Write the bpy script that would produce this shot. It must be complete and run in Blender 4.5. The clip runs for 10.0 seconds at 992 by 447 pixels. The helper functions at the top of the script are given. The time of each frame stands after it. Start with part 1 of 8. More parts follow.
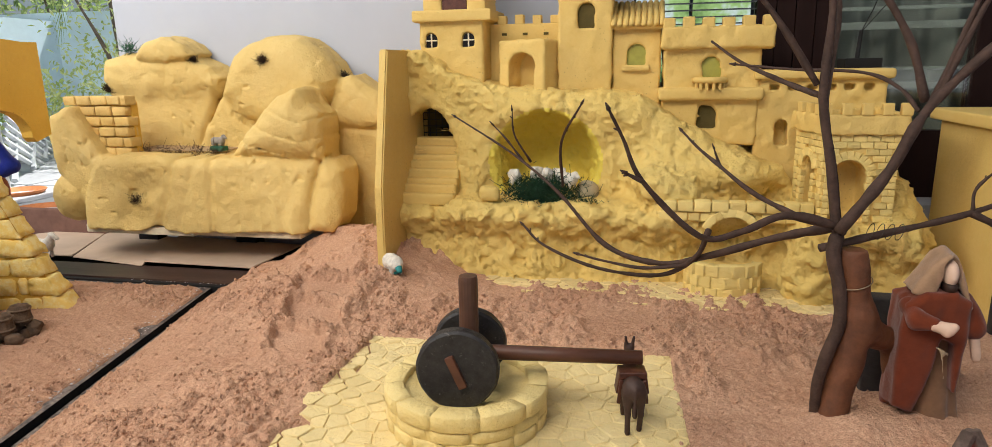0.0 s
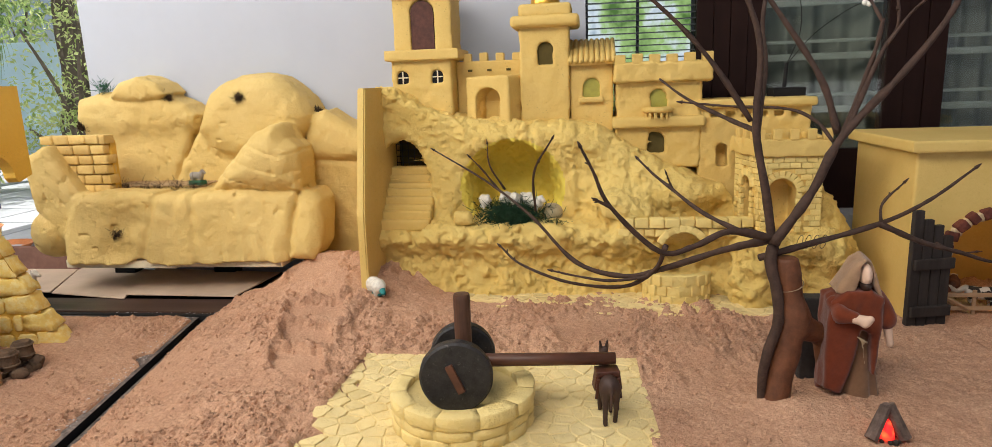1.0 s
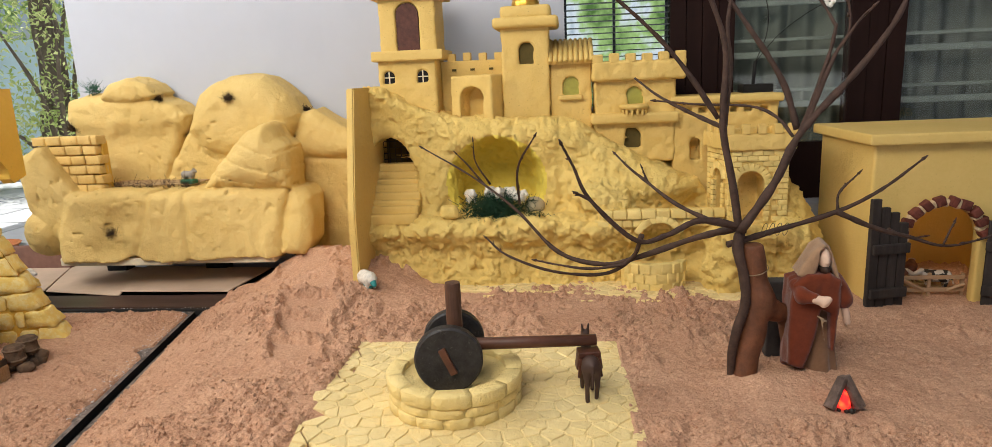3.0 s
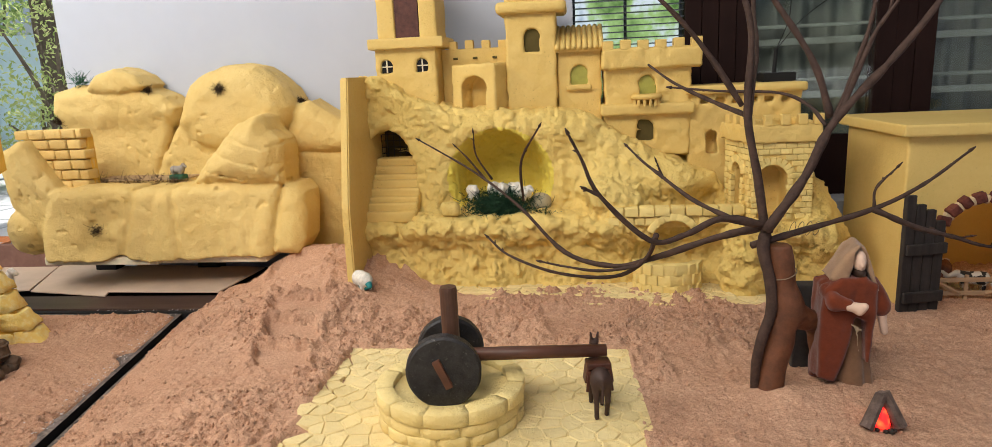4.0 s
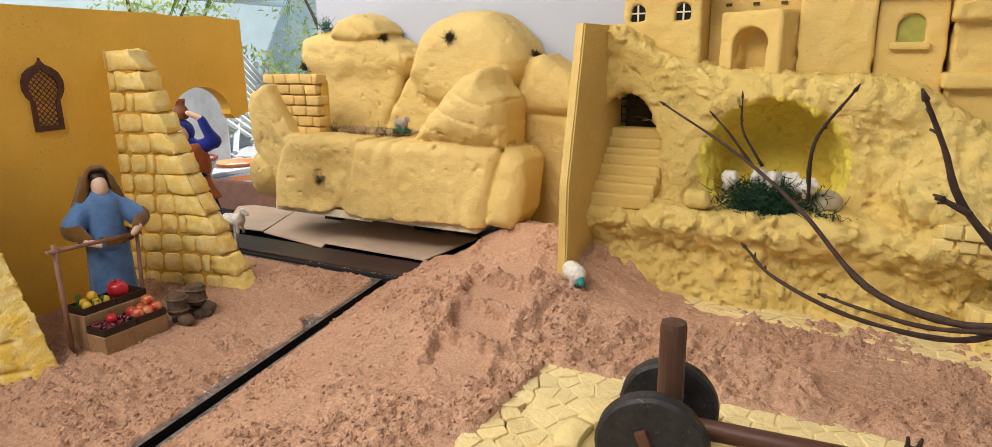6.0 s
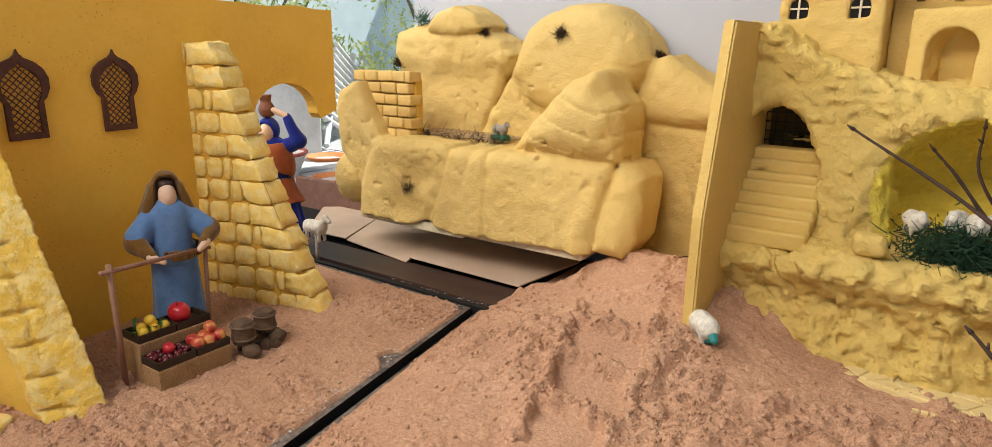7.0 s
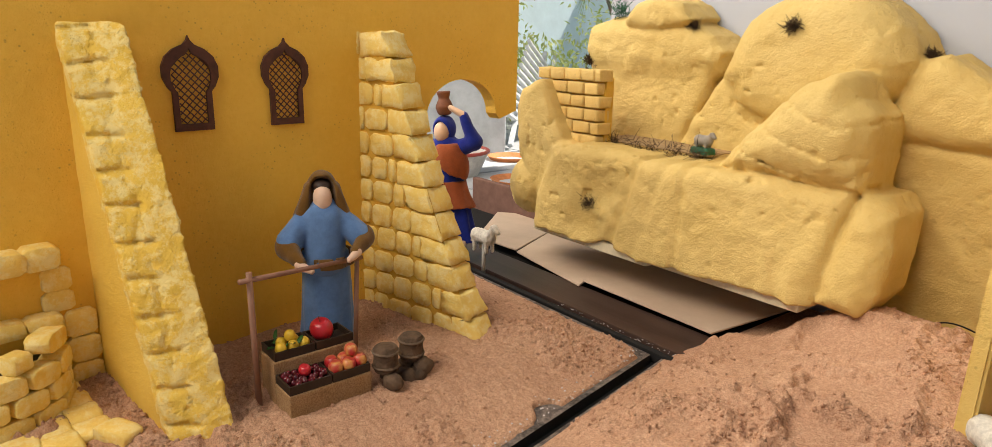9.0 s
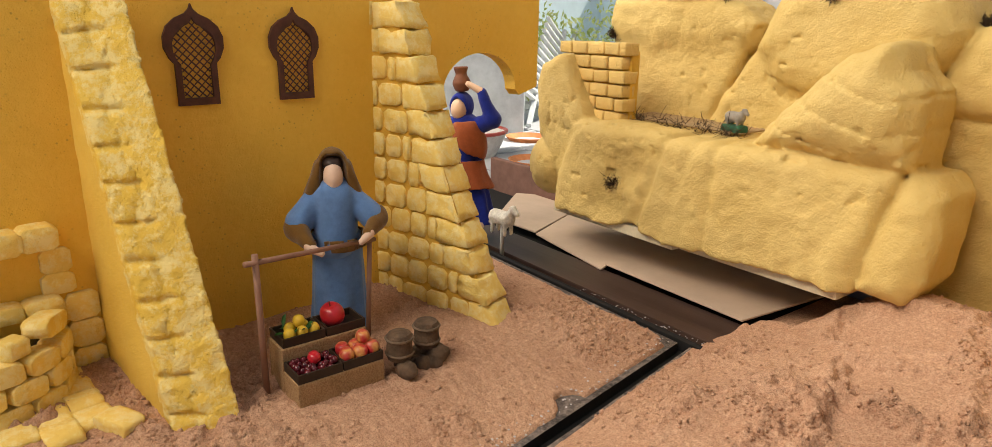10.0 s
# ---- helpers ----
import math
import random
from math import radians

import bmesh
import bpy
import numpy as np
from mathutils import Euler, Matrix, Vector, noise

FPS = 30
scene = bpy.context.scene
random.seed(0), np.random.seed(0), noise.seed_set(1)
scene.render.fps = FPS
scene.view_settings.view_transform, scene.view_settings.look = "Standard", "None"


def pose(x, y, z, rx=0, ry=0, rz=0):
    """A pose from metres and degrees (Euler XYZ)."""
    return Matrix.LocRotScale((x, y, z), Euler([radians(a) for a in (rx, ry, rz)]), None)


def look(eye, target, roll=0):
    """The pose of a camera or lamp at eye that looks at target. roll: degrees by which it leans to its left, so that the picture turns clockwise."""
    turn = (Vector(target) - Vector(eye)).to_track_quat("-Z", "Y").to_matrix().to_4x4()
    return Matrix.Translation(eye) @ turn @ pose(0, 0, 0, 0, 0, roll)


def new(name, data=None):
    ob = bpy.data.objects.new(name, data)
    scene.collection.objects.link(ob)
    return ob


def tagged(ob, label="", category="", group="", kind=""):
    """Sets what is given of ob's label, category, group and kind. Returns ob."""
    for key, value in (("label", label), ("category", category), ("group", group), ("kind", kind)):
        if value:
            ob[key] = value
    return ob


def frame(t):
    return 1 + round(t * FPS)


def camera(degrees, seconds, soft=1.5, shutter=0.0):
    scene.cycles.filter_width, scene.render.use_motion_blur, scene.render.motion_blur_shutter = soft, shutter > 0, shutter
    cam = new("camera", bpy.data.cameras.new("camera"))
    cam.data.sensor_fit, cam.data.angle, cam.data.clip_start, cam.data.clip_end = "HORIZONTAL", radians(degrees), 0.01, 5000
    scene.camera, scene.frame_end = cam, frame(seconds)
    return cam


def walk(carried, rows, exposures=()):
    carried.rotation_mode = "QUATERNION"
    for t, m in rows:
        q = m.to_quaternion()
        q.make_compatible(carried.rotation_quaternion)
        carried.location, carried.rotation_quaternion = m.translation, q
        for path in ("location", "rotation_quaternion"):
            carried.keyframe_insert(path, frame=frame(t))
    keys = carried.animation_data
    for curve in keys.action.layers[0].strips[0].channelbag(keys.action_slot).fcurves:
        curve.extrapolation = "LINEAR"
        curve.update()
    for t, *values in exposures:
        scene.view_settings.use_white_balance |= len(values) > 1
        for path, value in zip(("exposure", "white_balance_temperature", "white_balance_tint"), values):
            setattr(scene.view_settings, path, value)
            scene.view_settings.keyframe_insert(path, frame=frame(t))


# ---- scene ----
cam = camera(73.3, 10.0, soft=0.6)
PATH = [
    (0, (0.058, 0.022, 0.603), (-0.361, 1.925, 0.148), -1.0),
    (0.5, (0.028, -0.053, 0.625), (-0.287, 1.871, 0.18), -1.6),
    (1, (0.022, -0.136, 0.649), (-0.251, 1.804, 0.244), -2.1),
    (1.5, (0.023, -0.196, 0.663), (-0.213, 1.747, 0.255), -2.2),
    (2, (0.017, -0.24, 0.673), (-0.187, 1.707, 0.264), -2.1),
    (2.5, (0.018, -0.252, 0.673), (-0.191, 1.694, 0.261), -2.3),
    (3.8, (0.026, -0.127, 0.642), (-0.206, 1.810, 0.206), -2.8),
    (4, (0.024, -0.104, 0.641), (-0.22, 1.833, 0.209), -2.7),
    (4.5, (0.024, 0.002, 0.625), (-0.349, 1.91, 0.158), -2.8),
    (5, (0.028, 0.11, 0.612), (-0.558, 1.956, 0.116), -2.7),
    (5.5, (0.02, 0.196, 0.597), (-0.739, 1.973, 0.08), -1.0),
    (6, (-0.041, 0.268, 0.586), (-0.968, 1.972, 0.098), -0.7),
    (6.2, (-0.076, 0.304, 0.589), (-1.069, 1.971, 0.104), -0.8),
    (7.3, (-0.249, 0.49, 0.601), (-1.419, 2.032, 0.099), 0.9),
    (7.5, (-0.266, 0.498, 0.596), (-1.464, 2.023, 0.109), 1.1),
    (8, (-0.302, 0.529, 0.596), (-1.634, 1.941, 0.113), 2.1),
    (8.5, (-0.337, 0.585, 0.594), (-1.767, 1.895, 0.109), 2.4),
    (9, (-0.373, 0.635, 0.585), (-1.895, 1.828, 0.074), 1.2),
    (9.5, (-0.415, 0.659, 0.568), (-1.954, 1.813, 0.02), 1.1),
    (10, (-0.425, 0.67, 0.565), (-1.966, 1.814, 0.002), 1.0),
]
walk(cam, [(t, look(eye, target, roll)) for t, eye, target, roll in PATH],
     exposures=[(0.0, 0.62, 6100, 10), (2.5, 0.62, 6200, 10), (5.0, 0.66, 6050, 10), (7.5, 0.64, 6450, 10), (10.0, 0.61, 6750, 10)])

# ---------------------------------------------------------------- light
world = bpy.data.worlds.new("world")
scene.world = world
world.use_nodes = True
wn = world.node_tree
sky = wn.nodes.new("ShaderNodeTexSky")
sky.sky_type = "NISHITA"
sky.sun_disc = False
sky.sun_elevation, sky.sun_rotation = radians(59), radians(18)
sky.air_density, sky.dust_density = 1.0, 2.0
wn.links.new(sky.outputs[0], wn.nodes["Background"].inputs[0])
wn.nodes["Background"].inputs[1].default_value = 0.044

sun_data = bpy.data.lights.new("sun", "SUN")
sun_data.energy, sun_data.angle, sun_data.color = 5.0, radians(0.6), (1.0, 0.95, 0.86)
sun = new("sun", sun_data)
sun.matrix_world = look((1.5, 4.6, 8.0), (0, 0, 0))


def opening_light(name, eye, target, w, h, watts, col):
    d = bpy.data.lights.new(name, "AREA")
    d.shape, d.size, d.size_y, d.energy, d.color = "RECTANGLE", w, h, watts, col
    ob = new(name, d)
    ob.matrix_world = look(eye, target)
    return ob


opening_light("front_opening_light", (-1.30, -1.15, 2.95), (-1.35, 1.2, 0.0), 2.8, 1.3, 80, (1.0, 0.885, 0.73))
opening_light("side_opening_light", (-3.0, 0.75, 2.25), (-0.7, 1.3, 0.1), 1.7, 0.9, 40, (1.0, 0.91, 0.78))


# ---------------------------------------------------------------- materials
class Nodes:
    """A short hand for building node trees."""

    def __init__(self, name):
        self.m = bpy.data.materials.new(name)
        self.m.use_nodes = True
        self.t = self.m.node_tree
        self.bsdf = self.t.nodes["Principled BSDF"]
        self.co = self.add("ShaderNodeNewGeometry").outputs["Position"]

    def add(self, kind, **kw):
        n = self.t.nodes.new(kind)
        for k, v in kw.items():
            if k in n.inputs:
                n.inputs[k].default_value = v
        return n

    def link(self, a, b):
        self.t.links.new(a, b)

    def noise(self, scale, detail=4.0, rough=0.6, distort=0.0):
        n = self.add("ShaderNodeTexNoise", Scale=scale, Detail=detail, Roughness=rough, Distortion=distort)
        self.link(self.co, n.inputs["Vector"])
        return n.outputs["Fac"]

    def ramp(self, fac, stops):
        n = self.add("ShaderNodeValToRGB")
        r = n.color_ramp
        while len(r.elements) < len(stops):
            r.elements.new(0.5)
        for e, (p, c) in zip(r.elements, stops):
            e.position = p
            e.color = (*c, 1.0) if len(c) == 3 else c
        self.link(fac, n.inputs["Fac"])
        return n.outputs["Color"]

    def mix(self, fac, a, b, blend="MIX"):
        n = self.t.nodes.new("ShaderNodeMix")
        n.data_type, n.blend_type = "RGBA", blend
        for sock, v in ((n.inputs[0], fac), (n.inputs[6], a), (n.inputs[7], b)):
            if isinstance(v, bpy.types.NodeSocket):
                self.link(v, sock)
            elif isinstance(v, (int, float)):
                sock.default_value = v
            else:
                sock.default_value = (*v, 1.0)
        return n.outputs[2]

    def bump(self, heights):
        """heights: (socket, strength, distance) one over another."""
        last = None
        for h, strength, dist in heights:
            b = self.add("ShaderNodeBump", Strength=strength, Distance=dist)
            self.link(h, b.inputs["Height"])
            if last is not None:
                self.link(last, b.inputs["Normal"])
            last = b.outputs["Normal"]
        self.link(last, self.bsdf.inputs["Normal"])

    def finish(self, colour, rough=0.7, metal=0.0, spec=0.35):
        if isinstance(colour, bpy.types.NodeSocket):
            self.link(colour, self.bsdf.inputs["Base Color"])
        else:
            self.bsdf.inputs["Base Color"].default_value = (*colour, 1.0)
        self.bsdf.inputs["Roughness"].default_value = rough
        self.bsdf.inputs["Metallic"].default_value = metal
        self.bsdf.inputs["Specular IOR Level"].default_value = spec
        return self.m


def random_shift(n, amount):
    """A brightness factor that differs from object to object."""
    info = n.add("ShaderNodeObjectInfo")
    mr = n.add("ShaderNodeMapRange")
    n.link(info.outputs["Random"], mr.inputs["Value"])
    mr.inputs["To Min"].default_value, mr.inputs["To Max"].default_value = 1.0 - amount, 1.0 + amount * 0.4
    comb = n.add("ShaderNodeCombineColor")
    for i in range(3):
        n.link(mr.outputs[0], comb.inputs[i])
    return comb.outputs[0]


def speckle(n, scale, at):
    v = n.add("ShaderNodeTexVoronoi", Scale=scale)
    n.link(n.co, v.inputs["Vector"])
    return n.ramp(v.outputs["Distance"], [(at, (0, 0, 0)), (at + 0.12, (1, 1, 1))])


def painted_foam(name, light, dark, pits=0.0, lumps=0.35, fleck=0.0, vary=0.0, rough=0.62, scale=1.0, worn=None, crags=0.0):
    """Emulsion paint over carved polystyrene: mottled, softly lumpy, pitted."""
    n = Nodes(name)
    big = n.ramp(n.noise(5.0 * scale, 5, 0.62), [(0.34, dark), (0.66, light)])
    fine = n.noise(70 * scale, 5, 0.7)
    col = n.mix(0.35, big, n.ramp(fine, [(0.3, dark), (0.62, light)]))
    if worn:
        patch = n.ramp(n.noise(26 * scale, 8, 0.8), [(0.46, (0, 0, 0)), (0.56, (1, 1, 1))])
        col = n.mix(n.mix(1.0, patch, (0.8, 0.8, 0.8), "MULTIPLY"), col, worn)
    if fleck:
        gate = n.ramp(n.noise(9 * scale, 3, 0.5), [(0.5, (0, 0, 0)), (0.62, (1, 1, 1))])
        spots = speckle(n, 85 * scale, 0.10)
        inv = n.add("ShaderNodeInvert")
        n.link(spots, inv.inputs["Color"])
        f = n.mix(1.0, n.mix(1.0, inv.outputs[0], gate, "MULTIPLY"), (fleck,) * 3, "MULTIPLY")
        col = n.mix(f, col, (0.13, 0.07, 0.02))
    if vary:
        col = n.mix(1.0, col, random_shift(n, vary), "MULTIPLY")
    hs = [(n.noise(38 * scale, 6, 0.68), min(1.0, lumps * 1.6), 0.016), (n.noise(200 * scale, 4, 0.65), min(1.0, lumps * 1.5), 0.003)]
    if crags:
        hs.insert(1, (n.noise(85 * scale, 7, 0.78), crags, 0.009))
    if pits:
        hs.append((speckle(n, 130 * scale, 0.12), pits, 0.004))
    n.bump(hs)
    return n.finish(col, rough)


def plain(name, col, rough=0.6, metal=0.0, grain=30.0, amount=0.22, bump=0.2, dist=0.001, spec=0.35):
    n = Nodes(name)
    dark = tuple(c * (1 - amount) for c in col)
    light = tuple(min(1.0, c * (1 + amount * 0.7)) for c in col)
    c = n.ramp(n.noise(grain, 6, 0.65), [(0.3, dark), (0.7, light)])
    n.bump([(n.noise(grain * 4, 4, 0.6), bump, dist)])
    return n.finish(c, rough, metal, spec)


def wood(name, light, dark, along="z", scale=1.0, rough=0.6, bump=0.4, spec=0.35):
    n = Nodes(name)
    mp = n.add("ShaderNodeMapping")
    n.link(n.co, mp.inputs["Vector"])
    k = {"x": (3, 40, 40), "y": (40, 3, 40), "z": (40, 40, 3)}[along]
    mp.inputs["Scale"].default_value = tuple(v * scale for v in k)
    tex = n.add("ShaderNodeTexNoise", Scale=1.0, Detail=6.0, Roughness=0.65, Distortion=0.4)
    n.link(mp.outputs[0], tex.inputs["Vector"])
    c = n.ramp(tex.outputs["Fac"], [(0.32, dark), (0.68, light)])
    c = n.mix(0.4, c, n.ramp(n.noise(14 * scale, 4), [(0.35, dark), (0.65, light)]))
    n.bump([(tex.outputs["Fac"], bump, 0.002)])
    return n.finish(c, rough, spec=spec)


def cloth(name, col, rough=0.95):
    n = Nodes(name)
    dark = tuple(c * 0.72 for c in col)
    c = n.ramp(n.noise(60, 6, 0.7), [(0.3, dark), (0.7, col)])
    n.bump([(n.noise(45, 3, 0.5), 0.35, 0.004), (n.noise(700, 2, 0.5), 0.5, 0.0008)])
    m = n.finish(c, rough, spec=0.15)
    n.bsdf.inputs["Sheen Weight"].default_value = 0.25
    return m


CREAM, CREAM_D = (0.90, 0.68, 0.225), (0.84, 0.59, 0.155)
M_ROCK = painted_foam("castle_plaster", CREAM, CREAM_D, pits=0.15, lumps=0.55, fleck=0.15, crags=0.5)
# The rock's paint again, darkened in colour for shade beneath the roof.
M_HOUSE = painted_foam("castle_paint_shaded", (0.73, 0.525, 0.168), (0.66, 0.45, 0.122), lumps=0.22, fleck=0.3)
M_STONE = painted_foam("small_masonry_paint", (0.87, 0.69, 0.26), (0.80, 0.59, 0.18), lumps=0.3, vary=0.12)
M_MOUND = painted_foam("mound_paint", (0.71, 0.52, 0.19), (0.63, 0.44, 0.135), pits=0.40, lumps=0.30, fleck=0.03)
M_WALL = painted_foam("ochre_wall_paint", (0.89, 0.555, 0.082), (0.80, 0.465, 0.056), pits=0.35, lumps=0.16, fleck=0.35, scale=1.2)
M_RUIN = painted_foam("ruin_brick_paint", (0.93, 0.69, 0.20), (0.88, 0.61, 0.135), pits=0.2, lumps=0.22, vary=0.05, fleck=0.08, scale=1.4, worn=(0.95, 0.79, 0.36))
M_JOINT = painted_foam("ruin_joint_paint", (0.80, 0.49, 0.075), (0.70, 0.40, 0.05), pits=0.2, lumps=0.4)
M_BUTT = painted_foam("buttress_paint", (0.88, 0.61, 0.12), (0.80, 0.51, 0.075), pits=0.3, lumps=0.2, fleck=0.1, scale=1.5)
M_BUTTB = painted_foam("buttress_brick_paint", (0.90, 0.61, 0.10), (0.82, 0.52, 0.06), pits=0.5, lumps=0.35, fleck=0.08, scale=1.3, worn=(0.93, 0.76, 0.32))
M_LEMON = painted_foam("lemon_grotto_paint", (0.94, 0.76, 0.13), (0.88, 0.68, 0.08), lumps=0.6)
M_PAVE = painted_foam("paving_paint", (0.86, 0.71, 0.36), (0.80, 0.62, 0.27), lumps=0.4, vary=0.10)
M_HUT = painted_foam("hut_paint", (0.72, 0.52, 0.17), (0.65, 0.45, 0.125), lumps=0.14, fleck=0.1)
M_FOAM = plain("bare_polystyrene", (0.78, 0.70, 0.50), 0.8, grain=60, amount=0.15)
M_WHITE = plain("white_plaster", (0.465, 0.49, 0.555), 0.85, grain=6, amount=0.03, bump=0.1)
M_DOORW = wood("dark_brown_joinery", (0.022, 0.010, 0.008), (0.013, 0.006, 0.005), "z", 0.6, 0.6, 0.15, 0.08)
M_BLACK = plain("black_void", (0.012, 0.011, 0.011), 0.9)
# Dark olive colour that stands for the shade inside openings.
M_SHADE_IN = plain("painted_shade", (0.10, 0.075, 0.02), 0.9)
M_BARK = plain("bark_brown", (0.060, 0.033, 0.023), 0.75, grain=55, amount=0.45, bump=0.7, dist=0.002)
M_STUMP = plain("stump_brown_paint", (0.145, 0.055, 0.024), 0.55, grain=30, amount=0.4, bump=0.5, dist=0.003)
M_BROWN = wood("stained_brown_wood", (0.14, 0.055, 0.030), (0.06, 0.026, 0.016), "x", 1.2, 0.45)
M_BROWNZ = wood("stained_brown_post", (0.13, 0.060, 0.036), (0.045, 0.022, 0.014), "z", 1.2, 0.5)
M_BOARD = wood("dark_track_board", (0.085, 0.05, 0.04), (0.045, 0.026, 0.02), "x", 0.6, 0.35)
M_CARD = plain("cardboard", (0.56, 0.43, 0.32), 0.85, grain=9, amount=0.10, bump=0.1)
M_GOLD = plain("gold_paint", (0.72, 0.40, 0.06), 0.32, 0.75, amount=0.15)
M_GREENPANE = plain("green_tinted_film", (0.40, 0.38, 0.07), 0.35, grain=25)
M_DARKDOOR = plain("dark_red_brown_leaf", (0.09, 0.032, 0.022), 0.6, grain=60, amount=0.4, bump=0.5)


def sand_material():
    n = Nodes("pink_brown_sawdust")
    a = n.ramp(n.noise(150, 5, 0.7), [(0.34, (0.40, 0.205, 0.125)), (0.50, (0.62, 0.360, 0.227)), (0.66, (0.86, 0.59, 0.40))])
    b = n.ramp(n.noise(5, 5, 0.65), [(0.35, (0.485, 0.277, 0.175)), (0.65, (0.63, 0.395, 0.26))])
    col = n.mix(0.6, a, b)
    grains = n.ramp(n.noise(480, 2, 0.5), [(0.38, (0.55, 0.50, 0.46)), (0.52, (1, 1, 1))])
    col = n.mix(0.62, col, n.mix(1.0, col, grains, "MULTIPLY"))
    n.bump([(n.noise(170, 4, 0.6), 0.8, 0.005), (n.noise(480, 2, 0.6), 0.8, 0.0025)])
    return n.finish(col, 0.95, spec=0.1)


def dusty_board():
    n = Nodes("dusty_black_board")
    dust = n.ramp(n.noise(16, 6, 0.75), [(0.42, (0.035, 0.028, 0.026)), (0.60, (0.30, 0.235, 0.20))])
    col = n.mix(0.5, dust, n.ramp(n.noise(90, 5, 0.8), [(0.45, (0.03, 0.025, 0.024)), (0.70, (0.46, 0.38, 0.33))]))
    return n.finish(col, 0.8)


def charcoal():
    """Blackened wood with scratches of pale meal dust."""
    n = Nodes("charcoal_wheel")
    base = n.ramp(n.noise(60, 6, 0.7), [(0.3, (0.010, 0.009, 0.010)), (0.7, (0.036, 0.033, 0.033))])
    dust = n.ramp(n.noise(130, 5, 0.8, 0.6), [(0.60, (0, 0, 0)), (0.72, (1, 1, 1))])
    col = n.mix(n.mix(1.0, dust, (0.45, 0.45, 0.45), "MULTIPLY"), base, (0.30, 0.27, 0.24))
    n.bump([(n.noise(45, 6, 0.7), 0.7, 0.004), (n.noise(240, 3, 0.6), 0.6, 0.0012)])
    return n.finish(col, 0.5)


M_MILLW = charcoal()
M_DUSTY = dusty_board()
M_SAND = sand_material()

# ---------------------------------------------------------------- geometry helpers


def smooth_faces(me):
    me.polygons.foreach_set("use_smooth", [True] * len(me.polygons))
    me.update()


def mesh_of(name, verts, faces, mats, smooth=True):
    me = bpy.data.meshes.new(name)
    me.from_pydata([tuple(map(float, v)) for v in verts], [], [tuple(map(int, f)) for f in faces])
    for m in (mats if isinstance(mats, (list, tuple)) else [mats]):
        me.materials.append(m)
    me.update()
    if smooth:
        smooth_faces(me)
    return me


def bm_mesh(name, bm, mats, smooth=False):
    me = bpy.data.meshes.new(name)
    bmesh.ops.recalc_face_normals(bm, faces=bm.faces[:])
    bm.to_mesh(me)
    bm.free()
    for m in (mats if isinstance(mats, (list, tuple)) else [mats]):
        me.materials.append(m)
    if smooth:
        smooth_faces(me)
    return me


def attach(ob, parent):
    """Hangs ob, built at its place in the world, under parent."""
    if parent is not None:
        ob.parent = parent
        if parent.parent is None:
            ob.matrix_parent_inverse = parent.matrix_basis.inverted()
    return ob


def part(name, bm, material, parent, label="", smooth=False):
    """Links a bmesh, or a finished mesh, as one mesh object under a thing or part."""
    me = bm if isinstance(bm, bpy.types.Mesh) else bm_mesh(name, bm, material, smooth)
    return tagged(attach(new(name, me), parent), label)


def thing(name, label, category, group="", kind="", m=None):
    ob = new(name)
    ob.empty_display_size = 0.05
    if m is not None:
        ob.matrix_basis = m
    return tagged(ob, label, category, group, kind)


def bm_box(x0, x1, y0, y1, z0, z1, bevel=0.0, seg=2, bm=None, m=None):
    b = bm or bmesh.new()
    mat = Matrix.Translation(((x0 + x1) / 2, (y0 + y1) / 2, (z0 + z1) / 2)) @ Matrix.Diagonal((x1 - x0, y1 - y0, z1 - z0, 1))
    if m is not None:
        mat = m @ mat
    r = bmesh.ops.create_cube(b, size=1.0, matrix=mat)
    if bevel:
        es = list({e for v in r["verts"] for e in v.link_edges})
        bmesh.ops.bevel(b, geom=es, offset=bevel, segments=seg, affect="EDGES", profile=0.6)
    return b


def bm_prism(outline, y0, y1, bevel=0.0, bm=None, m=None):
    """Extrudes an outline in x, z from y0 to y1."""
    b = bm or bmesh.new()
    lo = [b.verts.new((x, y0, z)) for x, z in outline]
    hi = [b.verts.new((x, y1, z)) for x, z in outline]
    k = len(outline)
    fs = [b.faces.new(lo), b.faces.new(hi[::-1])]
    for i in range(k):
        fs.append(b.faces.new((lo[i], hi[i], hi[(i + 1) % k], lo[(i + 1) % k])))
    if bevel:
        es = list({e for f in fs[:2] for e in f.edges})
        bmesh.ops.bevel(b, geom=es, offset=bevel, segments=2, affect="EDGES")
    if m is not None:
        bmesh.ops.transform(b, matrix=m, verts=b.verts[:])
    return b


def arch_outline(cx, z0, w, h, n=10):
    """A door shape: straight sides with a round head."""
    r = w / 2
    pts = [(cx - r, z0), (cx + r, z0)]
    zs = z0 + h - r
    for i in range(n + 1):
        a = math.pi * i / n
        pts.append((cx + r * math.cos(a), zs + r * math.sin(a)))
    return pts


def bm_lathe(profile, n=32, bm=None, centre=(0, 0, 0), close=True):
    b = bm or bmesh.new()
    rings = []
    for r, z in profile:
        if r < 1e-6:
            rings.append([b.verts.new((centre[0], centre[1], centre[2] + z))])
        else:
            rings.append([b.verts.new((centre[0] + r * math.cos(2 * math.pi * i / n), centre[1] + r * math.sin(2 * math.pi * i / n), centre[2] + z)) for i in range(n)])
    for a, c in zip(rings, rings[1:]):
        for i in range(n):
            j = (i + 1) % n
            if len(a) == 1 and len(c) == 1:
                continue
            if len(a) == 1:
                b.faces.new((a[0], c[j], c[i]))
            elif len(c) == 1:
                b.faces.new((a[i], a[j], c[0]))
            else:
                b.faces.new((a[i], a[j], c[j], c[i]))
    return b


